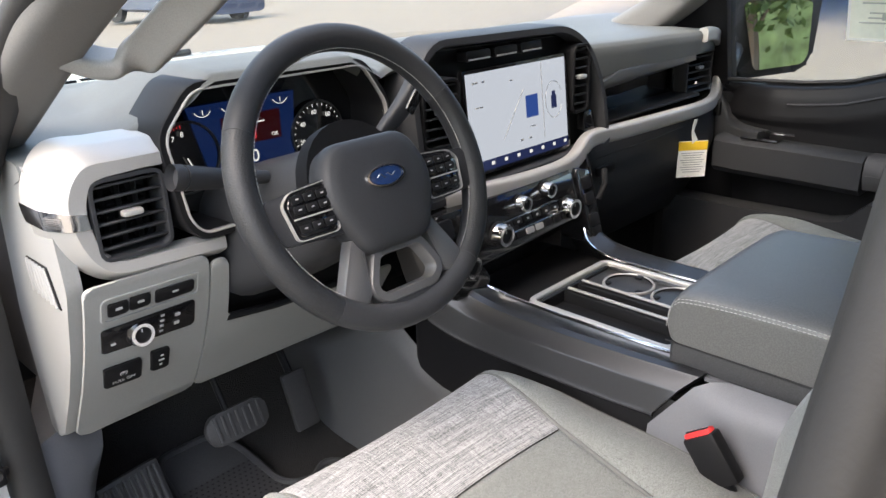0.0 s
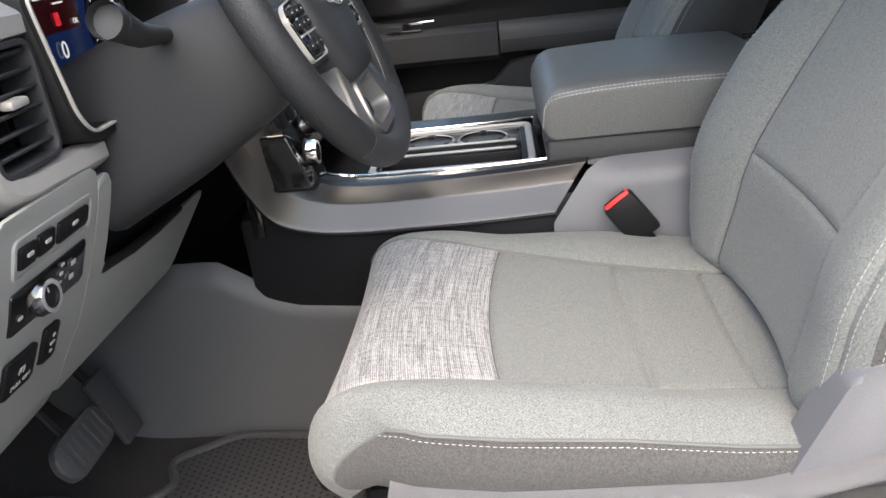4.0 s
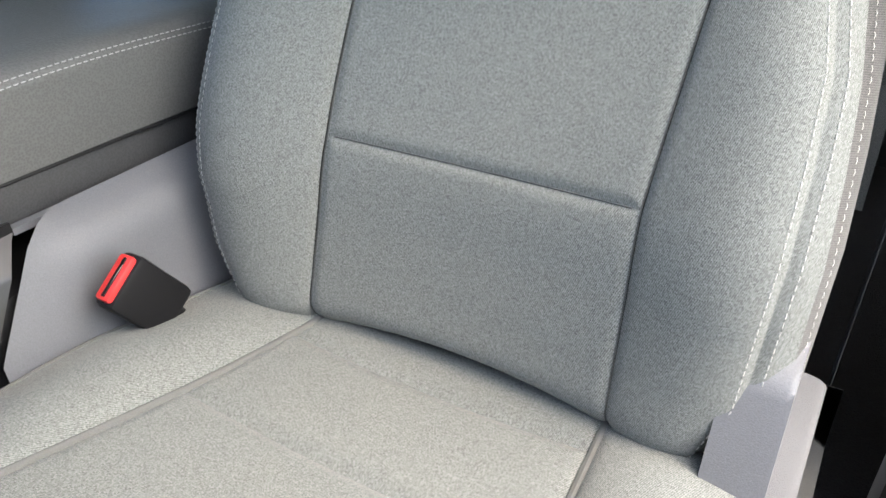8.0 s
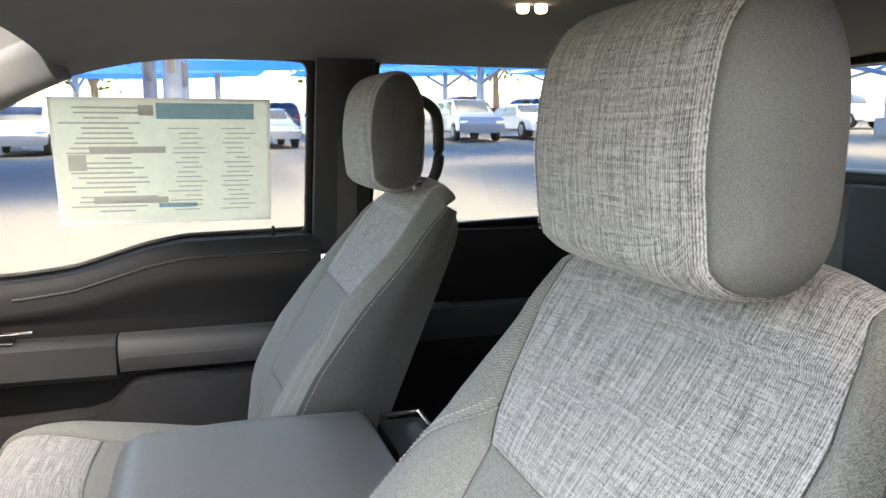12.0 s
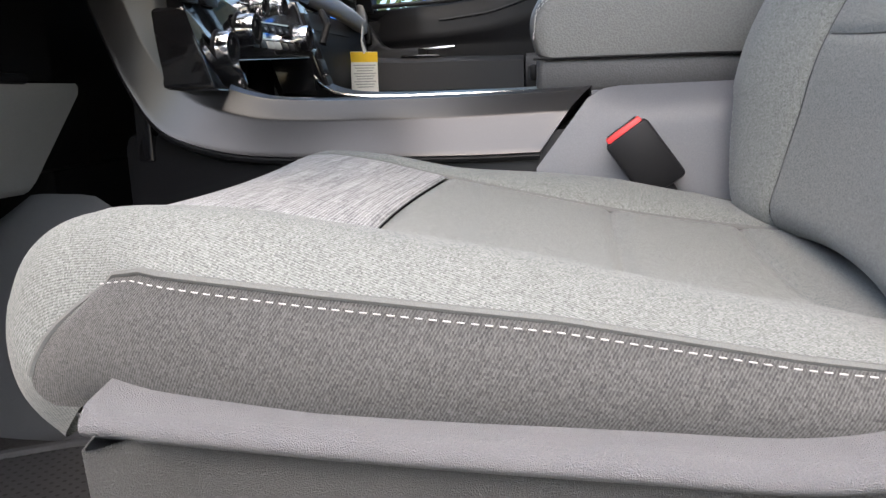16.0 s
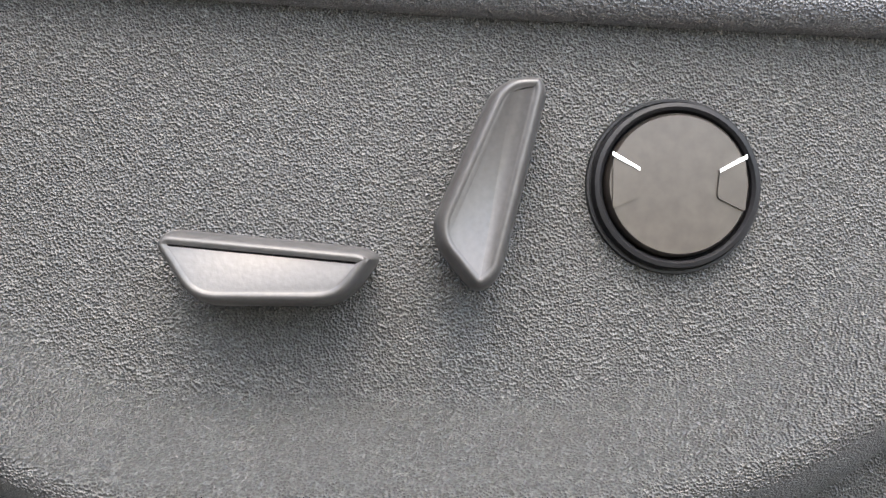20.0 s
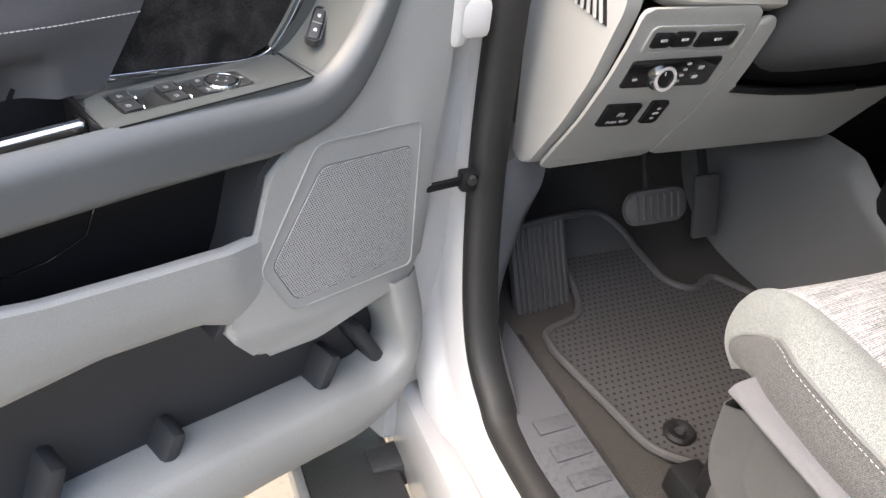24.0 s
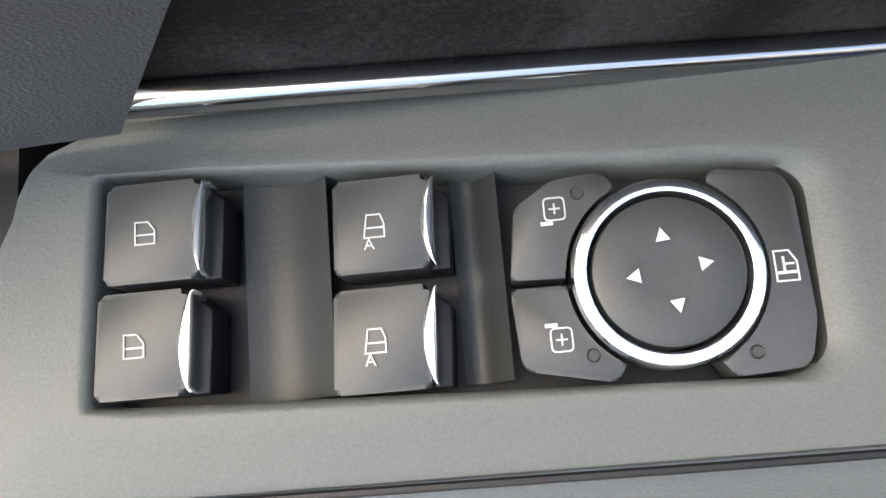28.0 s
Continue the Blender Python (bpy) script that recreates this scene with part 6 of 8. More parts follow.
for sg in (-1, 1):
    for k in (0, 1):
        line = catmull([(sg * 0.1662, -0.238, 1.118 + 0.004 * k), (sg * 0.1655, -0.245, 1.150 + 0.004 * k), (sg * 0.1652, -0.275, 1.162 + 0.005 * k), (sg * 0.165, -0.40, 1.168 + 0.005 * k), (sg * 0.165, -0.585, 1.164 + 0.005 * k)], 80)
        part("lid_stitching", stitches(line, 0.006, 0.0042, 0.00042, 0.0004, [(sg, 0, 0.3)] * 81), M_THREAD, lid, "pale stitching", kind="stuff")
    part("lid_seam", tube([(sg * 0.1648, -0.238, 1.098), (sg * 0.167, -0.42, 1.099), (sg * 0.1665, -0.598, 1.098)], 0.0016, 6), M_BLACK, lid)
part("lid_base", rbox(0.0, -0.419, 1.081, 0.322, 0.356, 0.042, 0.008, 3), M_BASE, con, "dark vinyl box under the lid")
part("lid_button", rbox(-0.02, -0.234, 1.085, 0.06, 0.012, 0.02, 0.004), M_BLACK, con)
tray = part("rear_tray", rbox(0.0, -0.635, 1.135, 0.30, 0.07, 0.05, 0.01), M_BLACK, con)
part("rear_tray_edge", tube([(-0.145, -0.605, 1.166), (-0.145, -0.668, 1.166), (0.145, -0.668, 1.166), (0.145, -0.605, 1.166)], 0.004, 8), M_CHROME, tray)
# buckle
bk = thing("belt_buckle", (-0.232, -0.40, 0.96), "black seat belt buckle with a red release button", "seat belt buckle")
mb = axes_at((-0.236, -0.352, 0.996), (0, 0.80, -0.60), (0, 0.60, 0.80))
part("body", moved(rbox(0, 0, 0, 0.048, 0.070, 0.022, 0.005), mb), M_BLACK, bk)
part("button", moved(rbox(0.0, 0.034, 0, 0.040, 0.012, 0.015, 0.003), mb), M_RED, bk, "red release button")
part("slot", moved(rbox(0.0, 0.0405, -0.002, 0.034, 0.002, 0.003, 0.0004, 1), mb), M_GLOSS, bk)
part("stalk", tube([mb @ Vector((0, -0.03, 0)), mb @ Vector((0.004, -0.09, 0)), mb @ Vector((0.01, -0.14, 0))], 0.009, 10), M_BLACK, bk)
# seat side shield with its controls
shield = thing("seat_side_shield", (-0.725, -0.2, 0.75), "grained grey plastic seat side cover with power seat controls", "seat trim")


def sh(a, b, c):
    """a: along the seat towards the back, b: height, c: outwards."""
    return Vector((-0.712 - c, a, b))


SHIELD_IN = [(-0.090, 0.922), (-0.099, 0.872), (-0.106, 0.836), (-0.130, 0.819), (-0.250, 0.821), (-0.280, 0.833), (-0.352, 0.886), (-0.62, 0.872), (-0.62, 0.922)]
SHIELD_CREST = [(-0.062, 0.922), (-0.067, 0.860), (-0.080, 0.830), (-0.132, 0.799), (-0.248, 0.800), (-0.290, 0.813), (-0.354, 0.868), (-0.62, 0.853), (-0.62, 0.922)]
SHIELD_EDGE = [(-0.055, 0.922), (-0.057, 0.855), (-0.068, 0.815), (-0.128, 0.778), (-0.262, 0.780), (-0.308, 0.796), (-0.364, 0.850), (-0.62, 0.835), (-0.62, 0.922)]
r_in, r_crest, r_edge = ([np.array(p) for p in rounded(q, [0.002, 0.02, 0.02, 0.025, 0.03, 0.03, 0.03, 0.002, 0.002], 6)] for q in (SHIELD_IN, SHIELD_CREST, SHIELD_EDGE))


def shield_ring(p, q, k, c):
    return [sh(*(a * (1 - k) + b * k), c) for a, b in zip(p, q)]


face = bmesh.new()
face.faces.new([face.verts.new(sh(*p, 0.008)) for p in r_in])
bmesh.ops.triangulate(face, faces=face.faces[:])
part("cover", face, M_GREYGRAIN, shield, "grained grey recessed cover")
part("raised_border", loft([shield_ring(r_in, r_crest, 0.0, 0.008), shield_ring(r_in, r_crest, 0.10, 0.0085), shield_ring(r_in, r_crest, 0.22, 0.0105), shield_ring(r_in, r_crest, 0.80, 0.0285), shield_ring(r_in, r_crest, 0.93, 0.0315), shield_ring(r_crest, r_edge, 0.0, 0.0320),
                            shield_ring(r_crest, r_edge, 0.22, 0.0300), shield_ring(r_crest, r_edge, 0.75, 0.0145), shield_ring(r_crest, r_edge, 1.0, 0.004), shield_ring(r_crest, r_edge, 1.0, -0.03)], cap=False, closed=False), M_GREYGRAIN, shield, "sloping grained border", angle=60)
part("lower_skirt", prism(rounded([(-0.070, 0.82), (-0.058, 0.775), (-0.060, 0.702), (-0.11, 0.705), (-0.56, 0.69), (-0.62, 0.72), (-0.62, 0.87), (-0.30, 0.87), (-0.28, 0.82)], 0.012), -0.012, sh, 0.004, base=-0.035), M_GREYGRAIN, shield, "lower grained skirt")
ledge = catmull([(-0.052, 0.932), (-0.09, 0.930), (-0.20, 0.925), (-0.30, 0.9225), (-0.37, 0.921), (-0.42, 0.928), (-0.50, 0.950), (-0.56, 0.965)], 60)
part("top_ledge", sweep([Vector((-0.706, a, b)) for a, b in ledge], rounded([(-0.026, -0.012), (0.018, -0.014), (0.024, -0.009), (0.0245, -0.004), (0.019, 0.003), (-0.026, 0.010)], 0.004, 3), up=(0, 0, 1)), M_LEDGE, shield, "pale grained top ledge", angle=50)
part("upright_cover", prism(rounded([(-0.40, 0.90), (-0.46, 1.03), (-0.50, 1.05), (-0.56, 1.03), (-0.60, 0.90)], 0.015), 0.012, lambda a, b, c: Vector((-0.700 - c, a, b)), 0.005, base=-0.03), M_SLATE, shield)


def lever_switch(outline, name, parent):
    """A pillow-shaped control: rings of one outline, drawn in towards a dished face."""
    ring = [np.array(p) for p in rounded(outline, 0.006, 6)]
    ring = [p for k, p in enumerate(ring) if np.linalg.norm(p - ring[k - 1]) > 2e-4]
    c, n = np.mean(ring, axis=0), len(ring)
    inward = []
    for k in range(n):
        t = ring[(k + 1) % n] - ring[k - 1]
        q = np.array([-t[1], t[0]]) / np.linalg.norm(t)
        inward.append(q)
    if sum(float(q @ (c - p)) for p, q in zip(ring, inward)) < 0:
        inward = [-q for q in inward]

    def at(shrink, out):
        return [sh(*(p + q * shrink), out) for p, q in zip(ring, inward)]
    sw = part(name, loft([at(0.0012, 0.006), at(0.0006, 0.010), at(-0.0004, 0.016), at(0.0002, 0.0205), at(0.0010, 0.0230), at(0.0018, 0.0243), at(0.0024, 0.0244), at(0.0029, 0.0239), at(0.0032, 0.0237)]), M_SWITCH, parent, "satin grey plastic seat control", angle=60)
    return sw


lever_switch([(-0.1465, 0.8568), (-0.1440, 0.8535), (-0.1530, 0.8400), (-0.1865, 0.8405), (-0.1945, 0.8515), (-0.1910, 0.8535)], "slide_lever", shield)
lever_switch([(-0.2192, 0.8900), (-0.2235, 0.8932), (-0.2304, 0.8937), (-0.2318, 0.8900), (-0.2218, 0.8475), (-0.2165, 0.8436), (-0.2074, 0.8545), (-0.2066, 0.8600)], "recline_lever", shield)
mk = axes_at(sh(-0.2645, 0.8705, 0.0075), (0, -1, 0), (0, 0, 1))
lum = part("lumbar_pad", lathe([(0, 0.0052), (0.0165, 0.0052), (0.0172, 0.0042), (0.0172, 0)], mk, 48), M_LUMBAR, shield, "round satin lumbar control")
part("ring", lathe([(0.0177, 0.0), (0.0181, 0.0038), (0.0188, 0.0045), (0.0198, 0.0042), (0.0203, 0.0)], mk, 48), M_BLACK, lum)
part("outer_ring", lathe([(0.0170, 0.0004), (0.0178, 0.0012), (0.0203, 0.0012), (0.0206, 0.0016), (0.0212, 0.0016), (0.0216, 0.0)], mk, 48), M_BLACK, lum)
for sg in (-1, 1):
    part("grip", moved(prism(rounded([(sg * 0.0158, 0.0062), (sg * 0.0095, 0.0030), (sg * 0.0090, -0.0030), (sg * 0.0158, -0.0062)], 0.001), 0.0004, lambda a, b, c: Vector((a, b, 0.0054 + c))), mk), M_LUMBAR, lum)
    # highlight on the grip's upper edge, modelled as a bright sliver
    part("glint", moved(prism([(sg * 0.0160, 0.0064), (sg * 0.0095, 0.0030), (sg * 0.0095, 0.0037), (sg * 0.0160, 0.0074)], 0.0008, lambda a, b, c: Vector((a, b, 0.0054 + c))), mk), M_CHROME, lum)
for k in range(4):
    part("embossed_mark", bars([(0.385 + 0.026 * k, -0.022 + 0.002 * k, 0.018, 0.010)], axes_at(sh(0, 0.9, 0.0085), (0, -1, 0), (0, 0, 1)), 0.0008), M_LEDGE, shield)
part("track_edge", tube([(-0.690, -0.085, 0.742), (-0.692, -0.12, 0.722), (-0.692, -0.50, 0.690)], 0.006, 8), M_SATIN, shield)
# belt on the door side of the seat
belt = thing("seat_belt", (-0.74, -0.63, 1.1), "dark grey seat belt with a steel tongue", "seat belt")
part("webbing", sweep([(-0.752, -0.70, 1.72), (-0.748, -0.685, 1.45), (-0.742, -0.67, 1.2), (-0.735, -0.66, 0.95), (-0.73, -0.66, 0.72)], rounded([(-0.023, -0.0007), (0.023, -0.0007), (0.023, 0.0007), (-0.023, 0.0007)], 0.0006, 1), up=(1, 0, 0)), M_BELT, belt)
part("tongue", moved(rbox(0, 0, 0, 0.05, 0.026, 0.003, 0.001), axes_at((-0.72, -0.652, 1.315), (0.9, 0.3, -0.2), (0, 0.2, 1))), M_CHROME, belt, "steel tongue")
part("tongue_grip", rbox(-0.742, -0.66, 1.30, 0.012, 0.05, 0.03, 0.004), M_BLACK, belt)

# ---- driver's door, standing open ----
DIRX, DIRY = -0.92112, -0.38928
DOOR = Matrix(((DIRX, -DIRY, 0, -0.93), (DIRY, DIRX, 0, 0.41), (0, 0, 1, 0), (0, 0, 0, 1)))
door = thing("front_door", None, "open white truck door with a grey and black inner panel", "door", m=DOOR)


def dv(a, z, b):
    return Vector((a, b, z))


shell = rounded([(-0.10, 1.30), (-0.105, 0.62), (-0.05, 0.46), (0.10, 0.44), (1.02, 0.50), (1.04, 1.30)], 0.03)
part("shell", prism(shell, -0.03, dv, 0.0, base=-0.13), M_PAINT, door, "white painted shell")
part("front_edge", prism(rounded([(-0.115, 1.30), (-0.118, 0.62), (-0.06, 0.45), (0.02, 0.44), (0.02, 1.30)], 0.02), 0.03, dv, 0.012, 3, base=-0.05), M_PAINT, door, "white painted door edge")
# light grey front section that carries the speaker
gp = rounded([(0.005, 1.33), (0.004, 1.19), (0.028, 0.862), (0.055, 0.838), (0.20, 0.818), (0.285, 0.832), (0.325, 0.885), (0.285, 0.985), (0.262, 1.069), (0.215, 1.11), (0.13, 1.20), (0.10, 1.33)], 0.014)
part("speaker_panel", prism(gp, 0.078, dv, 0.010, 3, base=-0.035), M_GREY, door, "light grey inner panel", angle=45)
spk_in = rounded([(0.064, 1.047), (0.197, 1.061), (0.263, 0.957), (0.232, 0.897), (0.060, 0.882)], 0.010)
part("speaker_frame", frame_band(rounded([(0.050, 1.076), (0.203, 1.090), (0.278, 0.957), (0.237, 0.883), (0.046, 0.866)], 0.012), 0.0022, 0.0796, dv, 0.07, 0.0008), M_GREY, door, "light grey speaker surround", angle=45)
# thin dark ring that paints the soft shade round the grille
part("speaker_groove", frame_band(spk_in, 0.0016, 0.0784, dv, 0.07, 0.0004), M_SHADED_GREY, door)
spk = part("speaker_grille", prism(spk_in, 0.0795, dv, base=0.07), M_MESH, door, "perforated grey speaker grille")
# fine ribs of the grille, clipped to its outline
ins = [np.array(p) for p in spk_in]


def inside(p):
    c = False
    for i in range(len(ins)):
        a, b = ins[i - 1], ins[i]
        if (a[1] > p[1]) != (b[1] > p[1]) and p[0] < (b[0] - a[0]) * (p[1] - a[1]) / (b[1] - a[1]) + a[0]:
            c = not c
    return c


ribs = bmesh.new()
for j in range(60):
    for i in range(64):
        a = 0.06 + 0.0033 * i + (0.00165 if j % 2 else 0)
        z = 0.884 + 0.0030 * j
        if inside((a, z)):
            vs = [ribs.verts.new(dv(a + da, z + dz, 0.0796)) for da, dz in ((-0.0011, 0), (0, -0.0009), (0.0011, 0), (0, 0.0009))]
            ribs.faces.new(vs)
part("perforations", ribs, M_BLACK, spk, kind="stuff")
# lower door: dark recess with a grey rim
part("lower_recess", prism(rounded([(0.02, 0.83), (0.0, 0.70), (0.03, 0.60), (0.12, 0.56), (1.0, 0.58), (1.0, 0.90), (0.30, 0.90)], 0.03), 0.012, dv, 0.004, base=-0.035), M_CHAR, door, "black lower door pocket")
rim_in = catmull([(0.085, 0.850), (0.064, 0.775), (0.048, 0.705), (0.085, 0.676), (0.168, 0.688), (0.30, 0.704), (0.417, 0.719), (0.70, 0.742), (1.0, 0.752)], 72)
rim_out = catmull([(0.030, 0.856), (0.003, 0.755), (0.006, 0.675), (0.035, 0.605), (0.105, 0.570), (0.20, 0.580), (0.305, 0.592), (0.60, 0.600), (1.0, 0.600)], 72)


def rim_ring(k, b):
    return [dv(*(p * (1 - k) + q * k), b) for p, q in zip(rim_in, rim_out)]


part("pocket_rim", loft([rim_ring(0.0, 0.010), rim_ring(0.0, 0.074), rim_ring(0.04, 0.082), rim_ring(0.12, 0.086), rim_ring(0.55, 0.087), rim_ring(0.86, 0.080), rim_ring(0.97, 0.066), rim_ring(1.0, 0.045), rim_ring(1.0, -0.03)], cap=False, closed=False), M_GREY, door, "light grey pocket rim", angle=50)
for a, z, t in ((0.085, 0.765, 30), (0.165, 0.735, -25), (0.40, 0.750, -25), (0.53, 0.795, -20)):
    part("pocket_rib", moved(rbox(0, 0, 0, 0.022, 0.055, 0.10, 0.009), Matrix.Translation(dv(a, z - 0.045, 0.026)) @ pose(0, 0, 0, 0, t, 0)), M_CHAR, door)
# map pocket under the arm rest
part("map_recess", prism(rounded([(0.20, 1.10), (0.27, 0.90), (1.0, 0.90), (1.0, 1.10)], 0.02), 0.016, dv, 0.0, base=-0.035), M_BLACK, door, "black map pocket")
part("recess_side", prism([(0.218, 1.108), (0.2645, 1.0695), (0.2875, 0.985), (0.3275, 0.885), (0.336, 0.885), (0.294, 0.987), (0.271, 1.074), (0.226, 1.118)], 0.070, dv, base=-0.03), M_CHAR, door, "black side of the map pocket")


def lip(u, v):
    a = 0.245 + (1.0 - 0.245) * u
    zt = lerp(a, (0.262, 0.30, 0.40, 0.50, 0.56, 0.62, 0.75, 1.0), (1.000, 1.005, 1.016, 1.029, 1.043, 1.050, 1.050, 1.050))
    zb = lerp(a, (0.262, 0.30, 0.355, 0.46, 0.55, 1.0), (0.860, 0.880, 0.912, 0.926, 0.920, 0.91))
    prof = [(0.1, 0.062), (0.97, 0.070), (1.0, 0.074), (1.0, 0.082), (0.97, 0.087), (0.5, 0.087), (0.12, 0.078), (0.0, 0.060), (0.0, 0.02)]
    s = v * (len(prof) - 1)
    i = min(int(s), len(prof) - 2)
    t = s - i
    k = prof[i][0] * (1 - t) + prof[i + 1][0] * t
    b = prof[i][1] * (1 - t) + prof[i + 1][1] * t
    return dv(a, zb + (zt - zb) * k, b - 0.022 * (1 - min(1.0, max(0.0, (a - 0.245) / 0.075)) ** 0.6))


part("pocket_lip", grid(lip, 50, 28), M_GREY, door, "light grey map pocket lip", angle=50)
part("bottle_seam", tube([dv(0.55, 1.02, 0.018), dv(0.47, 1.022, 0.018), dv(0.43, 1.035, 0.018), dv(0.415, 1.07, 0.018)], 0.0012, 5, up=(0, 1, 0)), M_GLOSS, door)
# arm rest band, sweeping up at the front
arm = catmull([(1.0, 1.165), (0.75, 1.166), (0.55, 1.166), (0.40, 1.164), (0.30, 1.160), (0.235, 1.157), (0.195, 1.163), (0.165, 1.185), (0.135, 1.225), (0.112, 1.275), (0.098, 1.33)], 90)
wd = [1.0] * 91
for k in range(91):
    a, z = arm[k]
    wd[k] = lerp(a, (0.09, 0.13, 0.20, 0.26, 0.35, 1.0), (0.42, 0.50, 0.85, 1.0, 1.0, 1.0))
armp = rounded([(0.0, -0.06), (0.0, 0.071), (0.014, 0.086), (0.058, 0.086), (0.068, 0.074), (0.068, -0.06)], [0.002, 0.008, 0.012, 0.008, 0.01, 0.002], 4)


def arm_sweep(path, prof, scales):
    rings = []
    for i, (a, z) in enumerate(path):
        p, q = path[max(i - 1, 0)], path[min(i + 1, len(path) - 1)]
        t = np.array(q) - np.array(p)
        t /= np.linalg.norm(t)
        dn = np.array([t[1], -t[0]])
        if dn[1] > 0 and t[0] < 0 and i < 50:
            dn = -dn
        dn = np.array([-t[1], t[0]])
        sunk = 0.016 * min(1.0, max(0.0, (a - 0.213) / 0.006)) + 0.034 * min(1.0, max(0.0, (a - 0.408) / 0.006))
        rings.append([dv(a + dn[0] * s * scales[i], z + dn[1] * s * scales[i] - (sunk if s < 0.004 and b < 0.066 else 0), b) for s, b in prof])
    return loft(rings)


part("armrest", arm_sweep(arm, armp, wd), M_ARM, door, "slate grey arm rest band", angle=40)
k0 = next(k for k in range(91) if arm[k][0] < 0.1975)
part("lock_panel", arm_sweep(arm[k0:], [(-0.0014, -0.015), (-0.0014, 0.062), (-0.0004, 0.0655), (0.004, 0.060), (0.004, -0.015)], wd[k0:]), M_PLATE, door, "dark slate lock switch panel", angle=40)
# switch plate on the arm rest
Z0 = 1.1625


def sp(a, b, c):
    return Vector((a, b, Z0 + c))


well = rounded([(0.3895, 0.0090), (0.3915, 0.0528), (0.2655, 0.0574), (0.2605, 0.0535), (0.2600, 0.0235), (0.2645, 0.0196)], [0.002, 0.002, 0.003, 0.003, 0.003, 0.003])

def plate_edge(a, b):
    """The plate's outer edge, straight out from its middle."""
    da, db = a - 0.325, b - 0.031
    k = min((0.090 - 0.006 * (1 - b / 0.06) if da > 0 else 0.122) / max(abs(da), 1e-6), (0.0392 if db > 0 else 0.0335) / max(abs(db), 1e-6))
    p = np.array((0.325 + da * k, 0.031 + db * k))
    c = np.array((0.389, 0.0175))
    if p[0] > c[0] and p[1] < c[1]:
        p = c + (p - c) * min(1.0, 0.020 / np.linalg.norm(p - c))
    return p[0], p[1]


wl = [tuple(np.array(well[k]) * (1 - t) + np.array(well[(k + 1) % len(well)]) * t) for k in range(len(well)) for t in (np.linspace(0, 0.9, 10) if math.dist(well[k], well[(k + 1) % len(well)]) > 0.01 else (0, 0.5))]
oe = [plate_edge(*p) for p in wl]


def plate_ring(t, c):
    return [sp(p[0] + (q[0] - p[0]) * t, p[1] + (q[1] - p[1]) * t, c) for p, q in zip(wl, oe)]


part("switch_plate", loft([plate_ring(0, -0.013), plate_ring(0, 0.0012), plate_ring(0.05, 0.0026), plate_ring(0.13, 0.0030), plate_ring(0.35, 0.0016), plate_ring(0.86, 0.0014), plate_ring(0.96, 0.0008), plate_ring(1, -0.0012), plate_ring(1, -0.024)], cap=False), M_PLATE, door, "slate grey switch plate", angle=50)
part("plate_seam", tube([sp(a, b, 0.0010) for a, b in ((0.405, 0.0705), (0.36, 0.0708), (0.28, 0.0712), (0.203, 0.0712), (0.199, 0.03), (0.197, -0.003))], 0.0008, 6), M_BLACK, door)
part("switch_well", prism(well, -0.0095, sp, base=-0.0135), M_BLACK, door)
for a0, a1 in ((0.3465, 0.3645), (0.3145, 0.3235)):
    part("finger_scoop", grid(lambda u, v: sp(a0 + (a1 - a0) * u, 0.011 + 0.043 * v, -0.0060 - 0.0022 * math.sin(math.pi * u) + 0.0060 * (1 - u) ** 2), 10, 6), M_WELL, door)


def window_switch(a0, a1, b0, b1, auto, skew=0.0):
    sw = part("window_switch", prism(rounded([(a0, b0), (a0 + skew, b1), (a1 + skew, b1), (a1, b0)], 0.0012), 0.0042, sp, 0.001, 2, base=-0.008), M_KEY, door, "black window switch")
    arc = [(a1 - 0.0012 + skew * t + 0.0026 * math.sin(math.pi * t) ** 0.6, b0 + 0.0004 + (b1 - b0 - 0.0008) * t) for t in np.linspace(0, 1, 17)]
    axis = [(a1 - 0.0008 + skew * t + 0.0012 * math.sin(math.pi * t), b0 + 0.0012 + (b1 - b0 - 0.0024) * t) for t in np.linspace(0, 1, 17)]
    outline = arc + [(a1 - 0.0012 + skew * t, b0 + 0.0004 + (b1 - b0 - 0.0008) * t) for t in np.linspace(1, 0, 17)]
    spine = axis + axis[::-1]
    part("chrome_tip", loft([[sp(p[0] * (1 - k) + q[0] * k, p[1] * (1 - k) + q[1] * k, c) for p, q in zip(outline, spine)] for k, c in ((0, -0.002), (0, 0.0042), (0.15, 0.0048), (0.5, 0.0051), (0.97, 0.0052))]), M_CHROME, sw, "chrome switch tip", angle=70)
    part("skirt", prism([(a1, b0 + 0.0010), (a1 + skew, b1), (a1 - 0.0036 + skew, b1), (a1 - 0.0036, b0 + 0.004)], 0.001, sp, 0.0005, base=-0.008), M_BLACK, sw)
    cx, cy = (a0 + a1) / 2 + 0.0012 + skew / 2, (b0 + b1) / 2 + 0.0002
    m = axes_at(sp(cx, cy, 0.0043), (-1, 0, 0), (0, -1, 0))
    lean_ = 0.0006 if auto else 0.0
    pane = [(-0.0017, -0.0019), (0.0017, -0.0019), (0.0017, 0.0004), (0.0005 + lean_, 0.0020), (-0.0017 + lean_, 0.0020)]
    part("pictogram", joined(frame_band(pane, 0.0003, 0.0002, lambda a, b, c: m @ Vector((a, b, c)), 0.0, 0.00005), bars([(0, -0.0003, 0.0034, 0.0003)], m, 0.0002)), M_MARK, sw)
    if auto:
        part("letter", lettering("A", 0.0030, m @ pose(-0.0010, -0.0034, 0.0003), 0.0001), M_MARK, sw)
    return sw


window_switch(0.3872, 0.3694, 0.0118, 0.0308, False, 0.0009)
